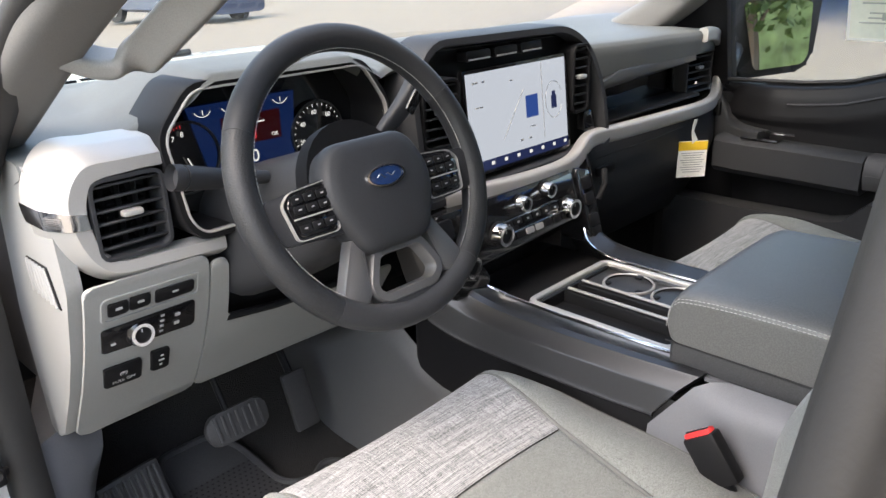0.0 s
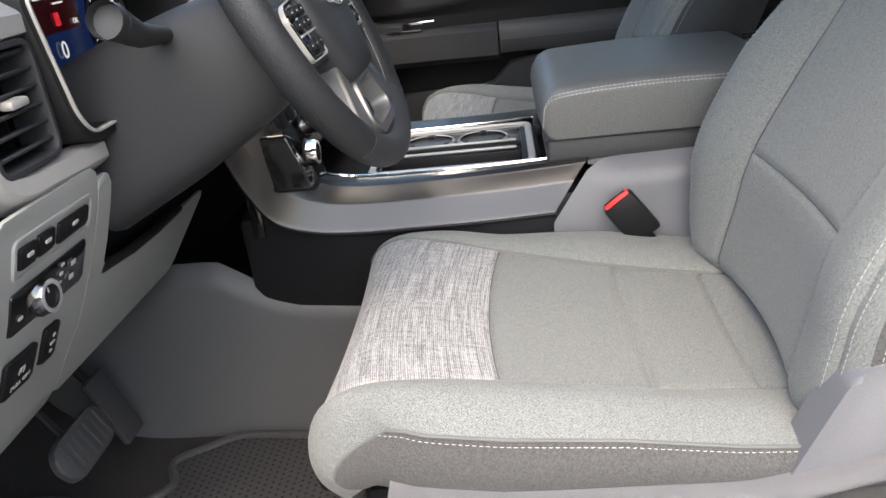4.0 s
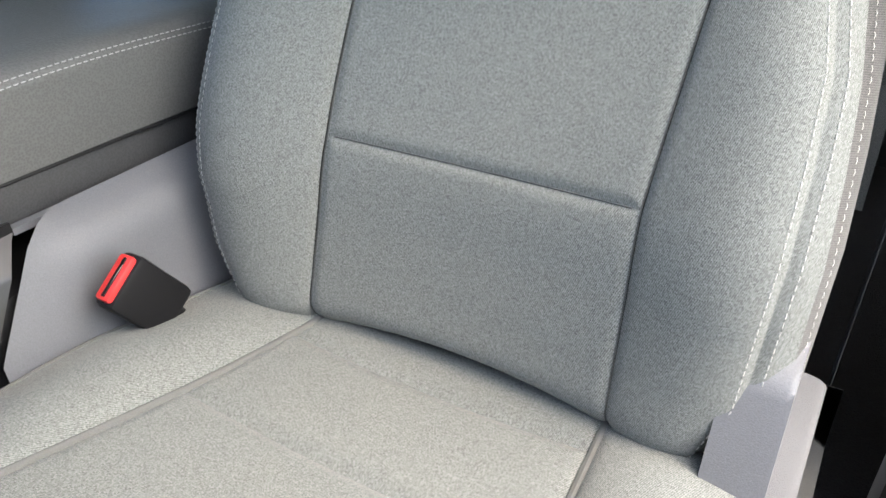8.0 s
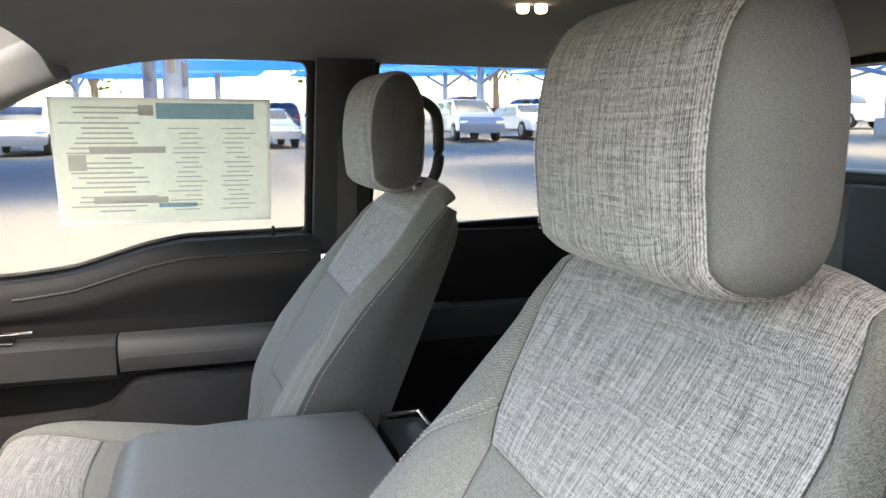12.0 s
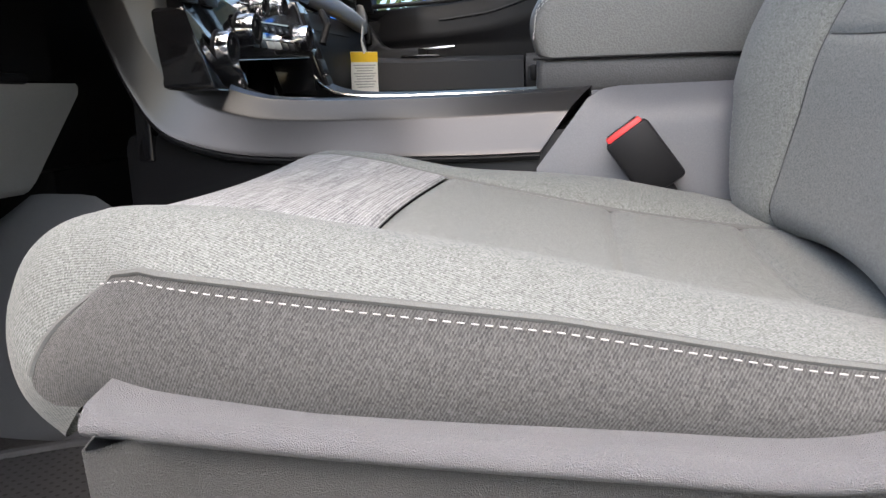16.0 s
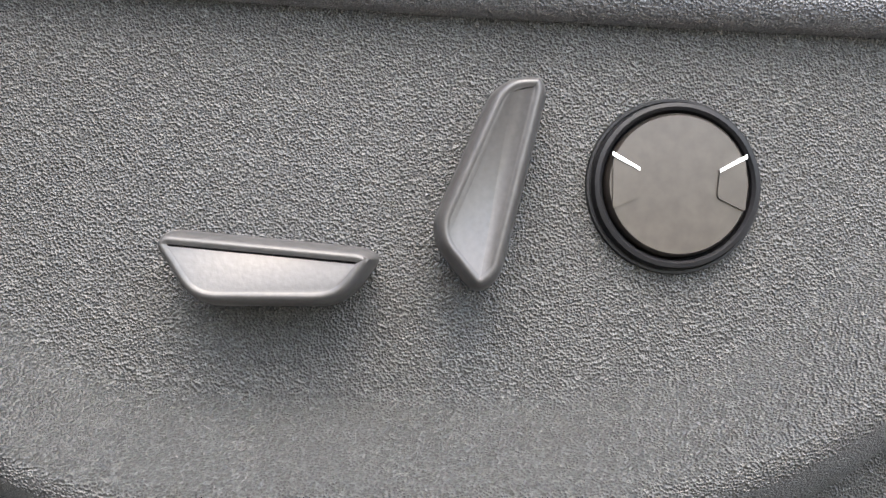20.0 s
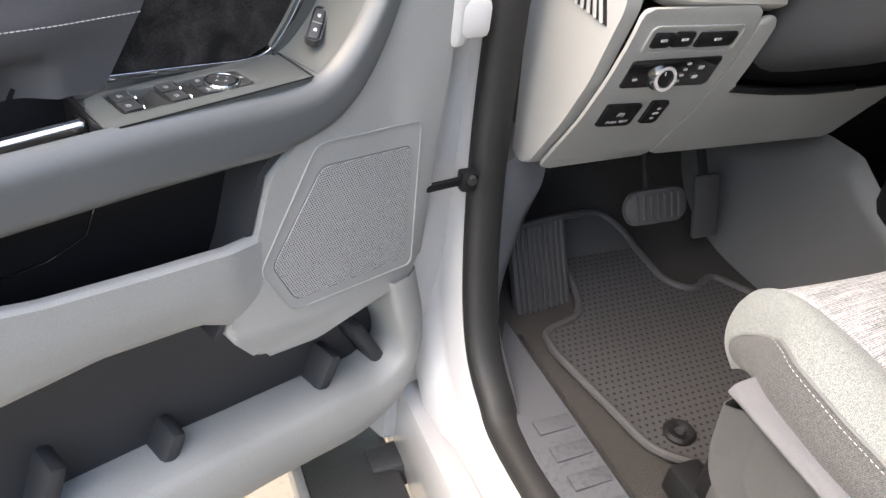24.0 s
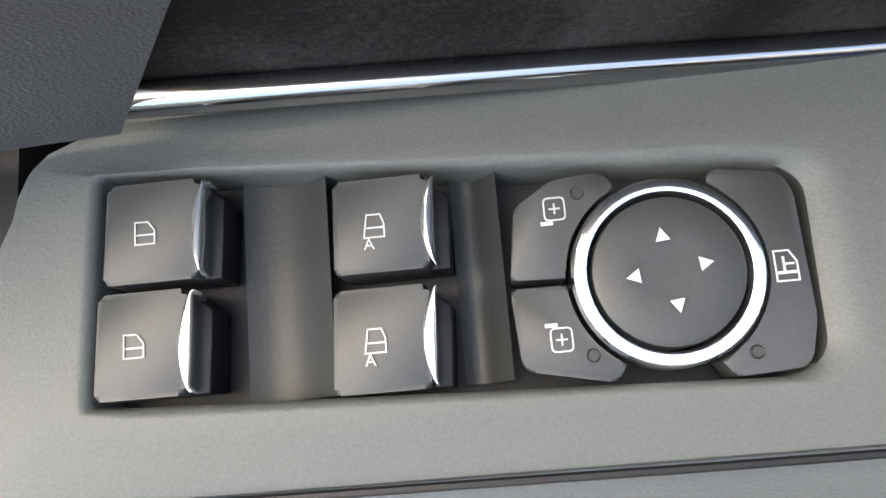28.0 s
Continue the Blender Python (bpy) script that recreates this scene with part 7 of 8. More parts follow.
window_switch(0.3890, 0.3722, 0.0324, 0.0517, False, 0.0009)
window_switch(0.3443, 0.3270, 0.0156, 0.0330, True, 0.0006)
window_switch(0.3452, 0.3280, 0.0358, 0.0542, True, 0.0009)
# mirror control
DA, DB = 0.2862, 0.0377


def key_outline(arc0, arc1, corners):
    """A key round the dial: an arc along the chrome ring, then its outer corners, right and up from the dial's middle."""
    ring = [(0.0176 * math.cos(radians(t)), 0.0176 * math.sin(radians(t))) for t in np.linspace(arc0, arc1, 14)]
    return [(DA - r, DB - u) for r, u in ring + rounded([ring[-1]] + corners + [ring[0]], 0.0012, 4)[4:-4]]


for nm, poly, icon, lamp_at in (("mirror_key", key_outline(114, 178, [(-0.0274, 0.0010), (-0.0255, 0.0142), (-0.0182, 0.0187), (-0.0093, 0.0193)]), (0.3045, 0.0244), (0.3002, 0.0219)),
                               ("mirror_key", key_outline(182, 240, [(-0.0109, -0.0182), (-0.0255, -0.0152), (-0.0268, -0.0135), (-0.0276, -0.0006)]), (0.3057, 0.0478), (0.3006, 0.0510)),
                               ("lockout_key", key_outline(-66, 60, [(0.0096, 0.0178), (0.0219, 0.0159), (0.0235, 0.0120), (0.0240, -0.0100), (0.0222, -0.0168), (0.0205, -0.0183), (0.0093, -0.0190)]), (0.2660, 0.0385), (0.2731, 0.0528))):
    kk = part(nm, prism(poly, 0.0030, sp, 0.0005, 2, base=-0.006), M_KEY, door, "black mirror key")
    mm = axes_at(sp(*icon, 0.0031), (-1, 0, 0), (0, -1, 0))
    if nm == "mirror_key":
        marks = [(0, 0, 0.0020, 0.0003), (0, 0, 0.0003, 0.0020), (-0.0016, -0.0026 if icon[1] < 0.04 else 0.0026, 0.0022, 0.0007)]
        box_ = rounded([(-0.0017, -0.0019), (0.0017, -0.0019), (0.0017, 0.0019), (-0.0017, 0.0019)], 0.0007, 3)
    else:
        marks = [(0, -0.0012, 0.0032, 0.0005), (-0.0004, 0.0003, 0.0004, 0.0026), (0.0004, 0.0003, 0.0020, 0.0004)]
        box_ = [(-0.0017, -0.0025), (0.0017, -0.0025), (0.0017, 0.0006), (0.0006, 0.0025), (-0.0017, 0.0025)]
    part("pictogram", joined(frame_band(box_, 0.0003, 0.0002, lambda a, b, c: mm @ Vector((a, b, c)), 0.0, 0.00005), bars(marks, mm, 0.0002)), M_MARK, kk)
    part("pilot_lamp", lathe([(0, 0.0002), (0.0009, 0.0002), (0.0011, 0.0004), (0.0013, 0.0)], Matrix.Translation(sp(*lamp_at, 0.0030)), 14), M_WELL, kk)
md = Matrix.Translation(sp(DA, DB, 0.0))
dial = part("mirror_dial", lathe([(0, 0.0046), (0.0060, 0.0047), (0.0122, 0.0050), (0.0131, 0.0046), (0.0134, 0.003), (0.0134, -0.005)], md, 48), M_KEY, door, "black mirror dial")
part("chrome_ring", lathe([(0.0138, -0.004), (0.0139, 0.0044), (0.0142, 0.0050), (0.0150, 0.0052), (0.0162, 0.0049), (0.0168, 0.0040), (0.0170, -0.004)], md, 56), M_CHROME, dial, "chrome ring")
for ang in (0, 90, 180, 270):
    m = md @ pose(0, 0, 0.0055, 0, 0, ang + 6) @ pose(0.0062, 0, 0)
    part("arrow", moved(prism([(0.0014, 0), (-0.0010, 0.0013), (-0.0010, -0.0013)], 0.0002, lambda a, b, c: Vector((a, b, c))), m), M_MARK, dial)
# chrome strip, suede panel, vinyl panel
strip = catmull([(0.382, 1.1755), (0.30, 1.1675), (0.235, 1.1610), (0.205, 1.166), (0.178, 1.193), (0.150, 1.240), (0.125, 1.29), (0.112, 1.33)], 60)
part("chrome_strip", sweep([dv(a, z, -0.001) for a, z in strip], rounded([(-0.0034, -0.003), (0.0034, -0.003), (0.0034, 0.0025), (-0.0034, 0.0025)], 0.002, 3), up=(0, 1, 0)), M_DARKCHROME, door, "chrome trim strip")
part("suede_panel", prism([(0.381, 1.1755), (0.335, 1.245), (0.29, 1.33), (0.110, 1.33), (0.150, 1.242), (0.190, 1.178), (0.235, 1.161)], -0.004, dv, base=-0.034), M_SUEDE, door, "black mottled trim panel")


def vinyl(u, v):
    a0 = lerp(v, (0, 0.4, 1), (0.384, 0.340, 0.288))
    a = a0 + (1.0 - a0) * u
    z = 1.168 + 0.165 * v
    b = 0.002 + 0.007 * math.exp(-((z - 1.232) / 0.022) ** 2) * min(1, u * 8) + 0.004 * min(1, u * 5)
    if z < 1.205:
        b -= 0.022 * min(1, max(0, (a - 0.425) * 40))
    return dv(a, z, b)


part("vinyl_panel", grid(vinyl, 60, 24), M_VINYL_DARK, door, "dark vinyl upper panel", angle=70)
line = [vinyl(u, lerp(u, (0, 0.08, 0.18, 0.3, 1), (0.382, 0.395, 0.412, 0.425, 0.47))) for u in np.linspace(0.0, 1.0, 120)]
part("vinyl_stitching", stitches(line, 0.0048, 0.0036, 0.00042, 0.0008, [(0, 1, 0.2)] * 120), M_THREAD, door, "pale stitching", kind="stuff")
part("pull_cup", prism(rounded([(0.4145, -0.030), (0.80, -0.030), (0.80, 0.060), (0.4145, 0.060)], 0.012), -0.044, sp, 0.0, base=-0.052), M_BLACK, door, "black pull cup")
part("cup_back", prism([(0.405, 1.10), (1.0, 1.10), (1.0, 1.178), (0.405, 1.178)], -0.0175, dv, base=-0.034), M_BLACK, door)
part("cup_wall", prism(rounded([(0.409, -0.028), (0.4145, -0.028), (0.4145, 0.058), (0.409, 0.058)], 0.001), -0.002, sp, 0.0, base=-0.05), M_BLACK, door)
part("pull_handle", tube([dv(0.418, 1.1475, 0.022), dv(0.50, 1.1485, 0.024), dv(0.80, 1.152, 0.026)], 0.0080, 14, up=(0, 1, 0)), M_CHROME, door, "chrome pull handle")
part("pull_end", rbox(0.4165, 0.022, 1.1455, 0.005, 0.019, 0.022, 0.002), M_GLOSS, door)
# door lock rocker
ml = axes_at((0.166, 0.028, 1.196), (-0.71, -0.58, 0.40), (0.673, -0.684, 0.203))
lk = part("lock_switch", moved(rbox(0, 0, 0.0005, 0.044, 0.0125, 0.006, 0.003, 3), ml), M_KEY, door, "black lock rocker")
part("lock_bezel", moved(frame_band(rounded([(-0.0245, -0.003), (-0.020, -0.007), (0.020, -0.007), (0.0245, -0.003), (0.0245, 0.003), (0.020, 0.007), (-0.020, 0.007), (-0.0245, 0.003)], 0.002), 0.0011, 0.0030, lambda a, b, c: Vector((a, b, c)), -0.006, 0.0005), ml), M_GUN, lk)
part("lock_marks", bars([(-0.011, 0, 0.0032, 0.0036), (0.011, 0, 0.0032, 0.0036), (-0.0085, 0, 0.0014, 0.0022), (0.0085, 0, 0.0014, 0.0022), (0, 0, 0.0005, 0.011)], ml @ pose(0, 0, 0.0036), 0.0002), M_MARK, lk)
part("lock_plate", prism([(0.200, 1.160), (0.172, 1.170), (0.128, 1.24), (0.105, 1.30), (0.115, 1.33), (0.13, 1.30), (0.15, 1.248), (0.185, 1.196), (0.205, 1.172)], 0.001, dv, 0.0, base=-0.02), M_PLATE, door, "dark lock switch panel")
# hinge and check strap
solo("door_hinge", joined(rbox(-0.885, 0.36, 1.19, 0.05, 0.06, 0.05, 0.012), rbox(-0.903, 0.345, 1.195, 0.028, 0.03, 0.08, 0.012)), M_PAINT, "white painted door hinge", "hinge", "structure")
solo("door_hinge", joined(rbox(-0.845, 0.43, 0.66, 0.05, 0.06, 0.05, 0.012), rbox(-0.865, 0.425, 0.66, 0.025, 0.03, 0.08, 0.010)), M_PAINT, "white painted door hinge", "hinge", "structure")
chk = thing("check_strap", (-0.86, 0.345, 0.97), "black steel door check strap across the gap", "check strap")
part("arm", moved(rbox(0, 0, 0, 0.13, 0.008, 0.012, 0.003), axes_at((-0.905, 0.336, 0.971), (0.97, 0.22, -0.04), (0, 1, 0))), M_BLACK, chk)
part("bracket", rbox(-0.860, 0.345, 0.969, 0.024, 0.022, 0.028, 0.005), M_BLACK, chk)
part("bolt", lathe([(0, 0.006), (0.006, 0.006), (0.007, 0)], axes_at((-0.860, 0.333, 0.976), (1, 0, 0), (0, 0, 1)), 8), M_GUN, chk)

# ---- footwell: pedals, dead pedal, mat ----
mat_ = thing("floor_mat", (-0.48, 0.3, 0.65), "black ribbed all-weather floor mat with raised edges", "floor mat")
mo = rounded([(-0.683, 0.343), (-0.690, 0.30), (-0.655, 0.075), (-0.60, 0.030), (-0.52, 0.030), (-0.26, 0.05), (-0.235, 0.30), (-0.30, 0.40), (-0.355, 0.365), (-0.400, 0.40), (-0.40, 0.52), (-0.44, 0.58), (-0.56, 0.58), (-0.575, 0.42), (-0.60, 0.362)], 0.03, 4)


def floor_z(y):
    return lerp(y, (-1, 0.36, 0.50, 0.62, 0.7), (0.652, 0.652, 0.664, 0.722, 0.86))


part("edge", tube([Vector((a, b, floor_z(b) + 0.008)) for a, b in mo], 0.007, 8, closed=True), M_RUBBER, mat_)
mp_ = [np.array(p) for p in mo]


def on_mat(a, b):
    ok = False
    for k in range(len(mp_)):
        p, q = mp_[k - 1], mp_[k]
        if (p[1] > b) != (q[1] > b) and a < (q[0] - p[0]) * (b - p[1]) / (q[1] - p[1]) + p[0]:
            ok = not ok
    return ok


sheet, knots = bmesh.new(), {}
for i in range(80):
    for j in range(95):
        a, b = -0.70 + 0.006 * i, 0.02 + 0.006 * j
        if on_mat(a + 0.003, b + 0.003):
            quad = []
            for p in ((i, j), (i + 1, j), (i + 1, j + 1), (i, j + 1)):
                if p not in knots:
                    y = 0.02 + 0.006 * p[1]
                    knots[p] = sheet.verts.new((-0.70 + 0.006 * p[0], y, floor_z(y) + 0.007))
                quad.append(knots[p])
            sheet.faces.new(quad)
part("sheet", sheet, M_RUBBER, mat_)
dots = bmesh.new()
for i in range(40):
    for j in range(40):
        a, b = -0.68 + 0.0115 * i + (0.006 if j % 2 else 0), 0.05 + 0.0115 * j
        if on_mat(a, b) and b < 0.50:
            z = floor_z(b) + 0.0076
            dots.faces.new([dots.verts.new((a + 0.0026 * math.cos(t), b + 0.0026 * math.sin(t), z)) for t in np.linspace(0, 2 * math.pi, 6, endpoint=False)])
part("dimple_pattern", dots, M_BLACK, mat_, kind="stuff")
for x, y in ((-0.597, 0.092), (-0.36, 0.115)):
    g = part("grommet", lathe([(0.008, 0.010), (0.012, 0.013), (0.020, 0.013), (0.024, 0.008), (0.024, 0.0)], pose(x, y, 0.655), 28), M_BLACK, mat_, "round mat fastener")
    part("stud", lathe([(0, 0.012), (0.006, 0.012), (0.008, 0.006)], pose(x, y, 0.655), 16), M_GUN, g)
dead = thing("foot_rest", (-0.65, 0.45, 0.66), "black ribbed rubber foot rest", "foot rest")
mdp = axes_at((-0.645, 0.440, 0.712), (0.99, 0.12, 0.0), (-0.05, 0.42, 0.90))
part("plate", moved(rbox(0, 0, -0.008, 0.115, 0.17, 0.018, 0.006), mdp), M_RUBBER, dead)
for k in range(9):
    part("rib", moved(rbox(-0.046 + 0.0115 * k, 0, 0.003, 0.0065, 0.155, 0.006, 0.002), mdp), M_RUBBER, dead)
bp_ = thing("brake_pedal", (-0.50, 0.42, 0.82), "black rubber brake pedal on a steel arm", "pedal")
mbp = axes_at((-0.470, 0.410, 0.832), (1, 0, 0.0), (0, 0.45, 0.9))
part("pad", moved(prism(rounded([(-0.055, -0.028), (0.050, -0.028), (0.062, 0.0), (0.052, 0.028), (-0.05, 0.028), (-0.066, 0.004)], 0.014), 0.012, lambda a, b, c: Vector((a, b, c)), 0.004), mbp), M_RUBBER, bp_)
for k in range(7):
    part("rib", moved(rbox(-0.042 + 0.014 * k, 0, 0.013, 0.006, 0.042, 0.004, 0.0015), mbp), M_RUBBER, bp_)
part("arm", tube([(-0.478, 0.415, 0.83), (-0.485, 0.46, 0.93), (-0.49, 0.50, 1.05)], 0.006, 8), M_BLACK, bp_)
ap = thing("accelerator_pedal", (-0.34, 0.45, 0.78), "black rubber accelerator pedal in the footwell", "pedal")
map_ = axes_at((-0.300, 0.462, 0.775), (1, 0, 0), (0, 0.35, 0.94))
part("pad", moved(rbox(0, 0, 0, 0.055, 0.12, 0.014, 0.006), map_), M_RUBBER, ap)
part("arm", tube([(-0.300, 0.475, 0.80), (-0.305, 0.53, 0.90), (-0.31, 0.56, 1.0)], 0.008, 8), M_BLACK, ap)
solo("wiring", tube(catmull([(-0.60, 0.40, 1.0), (-0.58, 0.42, 0.97), (-0.56, 0.44, 0.945), (-0.55, 0.47, 0.94)], 12), 0.003, 6), M_MARK, "thin pale cable under the dashboard", "cable")
# added black sheet, stands in for the deep shade under the dashboard
solo("under_dash_panel", rbox(-0.45, 0.66, 1.08, 0.66, 0.03, 0.3, 0.02), M_BLACK, "added black sheet that stands for the shade beneath the dashboard", "panel", "structure")

# ---- passenger side and rear of the cab ----
known = set(o.name for o in bpy.data.objects)
pd = thing("passenger_door", (0.86, -0.2, 0.7), "closed passenger door with a black and charcoal inner panel", "door")
XP = 0.845


def belt_z(y):
    return lerp(y, (-0.62, -0.33, -0.25, -0.10, 0.0, 0.19, 0.30), (1.356, 1.350, 1.335, 1.290, 1.278, 1.270, 1.265))


def flare(y):
    """The panel bends outwards where it meets the dashboard."""
    return 0.09 * max(0.0, (y - 0.06) / 0.18) ** 1.3


def pdoor(u, v):
    y = 0.30 - 0.93 * u
    zt = belt_z(y)
    pts = [(zt + 0.0, 0.055), (zt - 0.006, 0.012), (zt - 0.03, 0.0), (zt - 0.08, -0.01), (1.18, 0.0), (1.165, 0.0), (1.0, 0.01), (0.66, 0.03)]
    s = v * (len(pts) - 1)
    i = min(int(s), len(pts) - 2)
    t = s - i
    z, dx = (pts[i][k] * (1 - t) + pts[i + 1][k] * t for k in (0, 1))
    return Vector((XP + dx + flare(y), y, z))


part("inner_panel", grid(pdoor, 50, 28), M_BLACK, pd, "black upper panel", angle=60)
part("armrest", loft([[Vector((XP + 0.03, a, b)), Vector((XP - 0.045, a, b)), Vector((XP - 0.060, a, b - 0.012)), Vector((XP - 0.062, a, b - 0.075)), Vector((XP - 0.045, a, b - 0.09)), Vector((XP + 0.03, a, b - 0.09))] for a, b in catmull([(0.165, 1.152), (0.10, 1.150), (-0.02, 1.150), (-0.18, 1.148)], 20)]), M_CHAR, pd, "charcoal grey armrest panel", angle=40)
part("armrest_pad", loft([[Vector((XP + 0.03, a, 1.148)), Vector((XP - 0.05, a, 1.152)), Vector((XP - 0.066, a, 1.140)), Vector((XP - 0.068, a, 1.105)), Vector((XP - 0.05, a, 1.075)), Vector((XP + 0.03, a, 1.07))] for a in np.linspace(-0.185, -0.62, 12)]), M_VINYL_DARK, pd, "padded black armrest", angle=50)
part("armrest_stitching", stitches([(XP - 0.0685, a, 1.112) for a in np.linspace(-0.19, -0.6, 60)], 0.008, 0.005, 0.0008, 0.0006, [(-1, 0, 0)] * 60), M_THREAD_DARK, pd, "dark stitching", kind="stuff")
curl = catmull([(0.245, 1.24), (0.215, 1.20), (0.185, 1.165), (0.14, 1.148), (0.06, 1.146)], 24)
part("front_sweep", sweep([Vector((XP - 0.03 + flare(a), a, b - 0.015)) for a, b in curl], rounded([(-0.04, -0.03), (0.03, -0.03), (0.03, 0.02), (-0.04, 0.02)], 0.008, 3), up=(-1, 0, 0)), M_CHAR, pd, "charcoal sweep", angle=50)
part("chrome_line", tube([Vector((XP - 0.036 + flare(a), a, b)) for a, b in ((0.235, 1.245), (0.20, 1.195), (0.165, 1.168), (0.12, 1.166), (-0.02, 1.172))], 0.0035, 8), M_CHROME, pd, "chrome line")
part("switch", rbox(XP - 0.03, 0.06, 1.1525, 0.04, 0.09, 0.006, 0.002), M_GLOSS, pd)
part("lock_switch", moved(rbox(0, 0, 0, 0.012, 0.02, 0.04, 0.004), Matrix.Translation((XP - 0.050 + flare(0.20), 0.20, 1.205))), M_BLACK, pd)
part("pocket", loft([[Vector((XP - 0.01, a, 0.70)), Vector((XP - 0.07, a, 0.70)), Vector((XP - 0.075, a, z)), Vector((XP - 0.01, a, z))] for a, z in ((0.28, 0.985), (0.12, 0.985), (-0.12, 0.99), (-0.16, 1.0), (-0.21, 1.05), (-0.26, 1.056), (-0.62, 1.056))]), M_CHAR, pd, "charcoal lower pocket", angle=50)
part("groove", tube([Vector((XP - 0.004, y, belt_z(y) - 0.042)) for y in np.linspace(0.02, -0.6, 30)], 0.003, 6), M_CHAR, pd)
part("lock_pin", tube([(XP + 0.02, -0.525, 1.345), (XP + 0.02, -0.525, 1.372)], 0.004, 8, up=(1, 0, 0)), M_BLACK, pd)
part("belt_seal", tube([Vector((XP + 0.045, y, belt_z(y) + 0.004)) for y in np.linspace(0.22, -0.62, 40)], 0.006, 6), M_SEAL, pd)
# window frame, black surround and the glass
gl = [(0.20, 1.265), (0.0, 1.275), (-0.10, 1.288), (-0.25, 1.333), (-0.33, 1.348), (-0.60, 1.355), (-0.60, 1.735), (-0.30, 1.755), (-0.12, 1.735), (0.05, 1.64), (0.20, 1.53)]


def side_x(z):
    return XP + 0.06 - 0.26 * (z - 1.27)


wf = solo("window_frame_front", frame_band(rounded(gl, 0.02), 0.022, 0.012, lambda a, b, c: Vector((side_x(b) - c, a, b)), -0.012, 0.003), M_BLACK, "black passenger window surround", "window frame", "structure", angle=50)
pg = solo("passenger_window", prism(gl, 0.001, lambda a, b, c: Vector((side_x(b) + c, a, b)), base=0.0), M_GLASS, "clear passenger door window", "window", "structure")
pg.visible_shadow = False
rl = [(-0.76, 1.355), (-1.28, 1.375), (-1.42, 1.42), (-1.44, 1.52), (-1.33, 1.745), (-0.76, 1.755)]
solo("window_frame_rear", frame_band(rounded(rl, 0.03), 0.02, 0.012, lambda a, b, c: Vector((side_x(b) - c, a, b)), -0.012, 0.003), M_BLACK, "black rear door window surround", "window frame", "structure", angle=50)
rg_ = solo("rear_door_window", prism(rl, 0.001, lambda a, b, c: Vector((side_x(b) + c, a, b)), base=0.0), M_GLASS, "clear rear door window", "window", "structure")
rg_.visible_shadow = False
# wall round the openings: B pillar, header, rear quarter, A corner
def wall_piece(name, poly, label, mat, b0=-0.03, d=0.02):
    return solo(name, prism(poly, d, lambda a, b, c: Vector((side_x(b) - c, a, b)), 0.004, base=b0), mat, label, "trim", "structure")


wall_piece("pillar_b", [(-0.615, 1.30), (-0.745, 1.30), (-0.745, 1.80), (-0.615, 1.80)], "dark centre pillar trim", M_CHAR, -0.06, 0.035)
wall_piece("roof_rail", [(0.10, 1.66), (-0.12, 1.752), (-0.30, 1.772), (-1.35, 1.77), (-1.60, 1.70), (-1.60, 1.86), (0.0, 1.86), (0.2, 1.70)], "grey roof side rail", M_LINER, -0.06, 0.03)
wall_piece("rear_quarter", [(-1.45, 1.33), (-1.90, 1.33), (-1.90, 1.80), (-1.36, 1.77), (-1.46, 1.52)], "grey rear quarter trim", M_LINER)
wall_piece("corner_trim", [(0.19, 1.26), (0.19, 1.52), (0.46, 1.36), (0.42, 1.26)], "black mirror corner trim", M_BLACK)
solo("wall_right", rbox(0.985, -0.75, 0.91, 0.04, 2.3, 0.64, 0.01), M_BLACK, "dark lower cab side", "wall", "structure")
solo("wall_left_rear", rbox(-0.88, -1.32, 1.20, 0.06, 1.24, 1.20, 0.02), M_BLACK, "dark rear cab side behind the driver", "wall", "structure")
# rear door trim
rdt = thing("rear_door_trim", (0.85, -1.1, 0.9), "black rear door panel with a pull handle", "door trim", kind="structure")
part("panel", loft([[Vector((XP + 0.06, y, 1.36)), Vector((XP + 0.012, y, 1.345)), Vector((XP, y, 1.25)), Vector((XP + 0.005, y, 1.17)), Vector((XP, y, 1.0)), Vector((XP + 0.02, y, 0.66))] for y in (-0.72, -1.0, -1.3, -1.6, -1.82)]), M_BLACK, rdt, angle=50)
part("arm", loft([[Vector((XP + 0.02, y, 1.165)), Vector((XP - 0.05, y, 1.165)), Vector((XP - 0.062, y, 1.15)), Vector((XP - 0.06, y, 1.09)), Vector((XP + 0.02, y, 1.07))] for y in (-0.76, -1.0, -1.25)]), M_CHAR, rdt, angle=50)
part("pull_cup", rbox(XP - 0.035, -0.86, 1.168, 0.045, 0.16, 0.010, 0.003), M_GUN, rdt)
part("lock_pin", tube([(XP + 0.03, -0.90, 1.35), (XP + 0.03, -0.90, 1.385)], 0.004, 8, up=(1, 0, 0)), M_BLACK, rdt)
# grab handle on the B pillar and belt
gb = thing("pillar_handle", (0.76, -0.70, 1.5), "dark grab handle on the centre pillar", "handle")
part("grip", tube(catmull([(0.775, -0.76, 1.685), (0.738, -0.825, 1.665), (0.735, -0.876, 1.632), (0.735, -0.885, 1.56), (0.735, -0.880, 1.50), (0.742, -0.850, 1.463), (0.775, -0.78, 1.455)], 30), 0.013, 10), M_CHAR, gb)
pb_ = thing("passenger_belt", (0.80, -0.70, 1.2), "grey passenger seat belt on the pillar", "seat belt")
part("webbing", sweep([(0.79, -0.69, 1.72), (0.795, -0.685, 1.4), (0.80, -0.67, 0.9)], rounded([(-0.023, -0.0007), (0.023, -0.0007), (0.023, 0.0007), (-0.023, 0.0007)], 0.0006, 1), up=(1, 0, 0)), M_BELT, pb_)
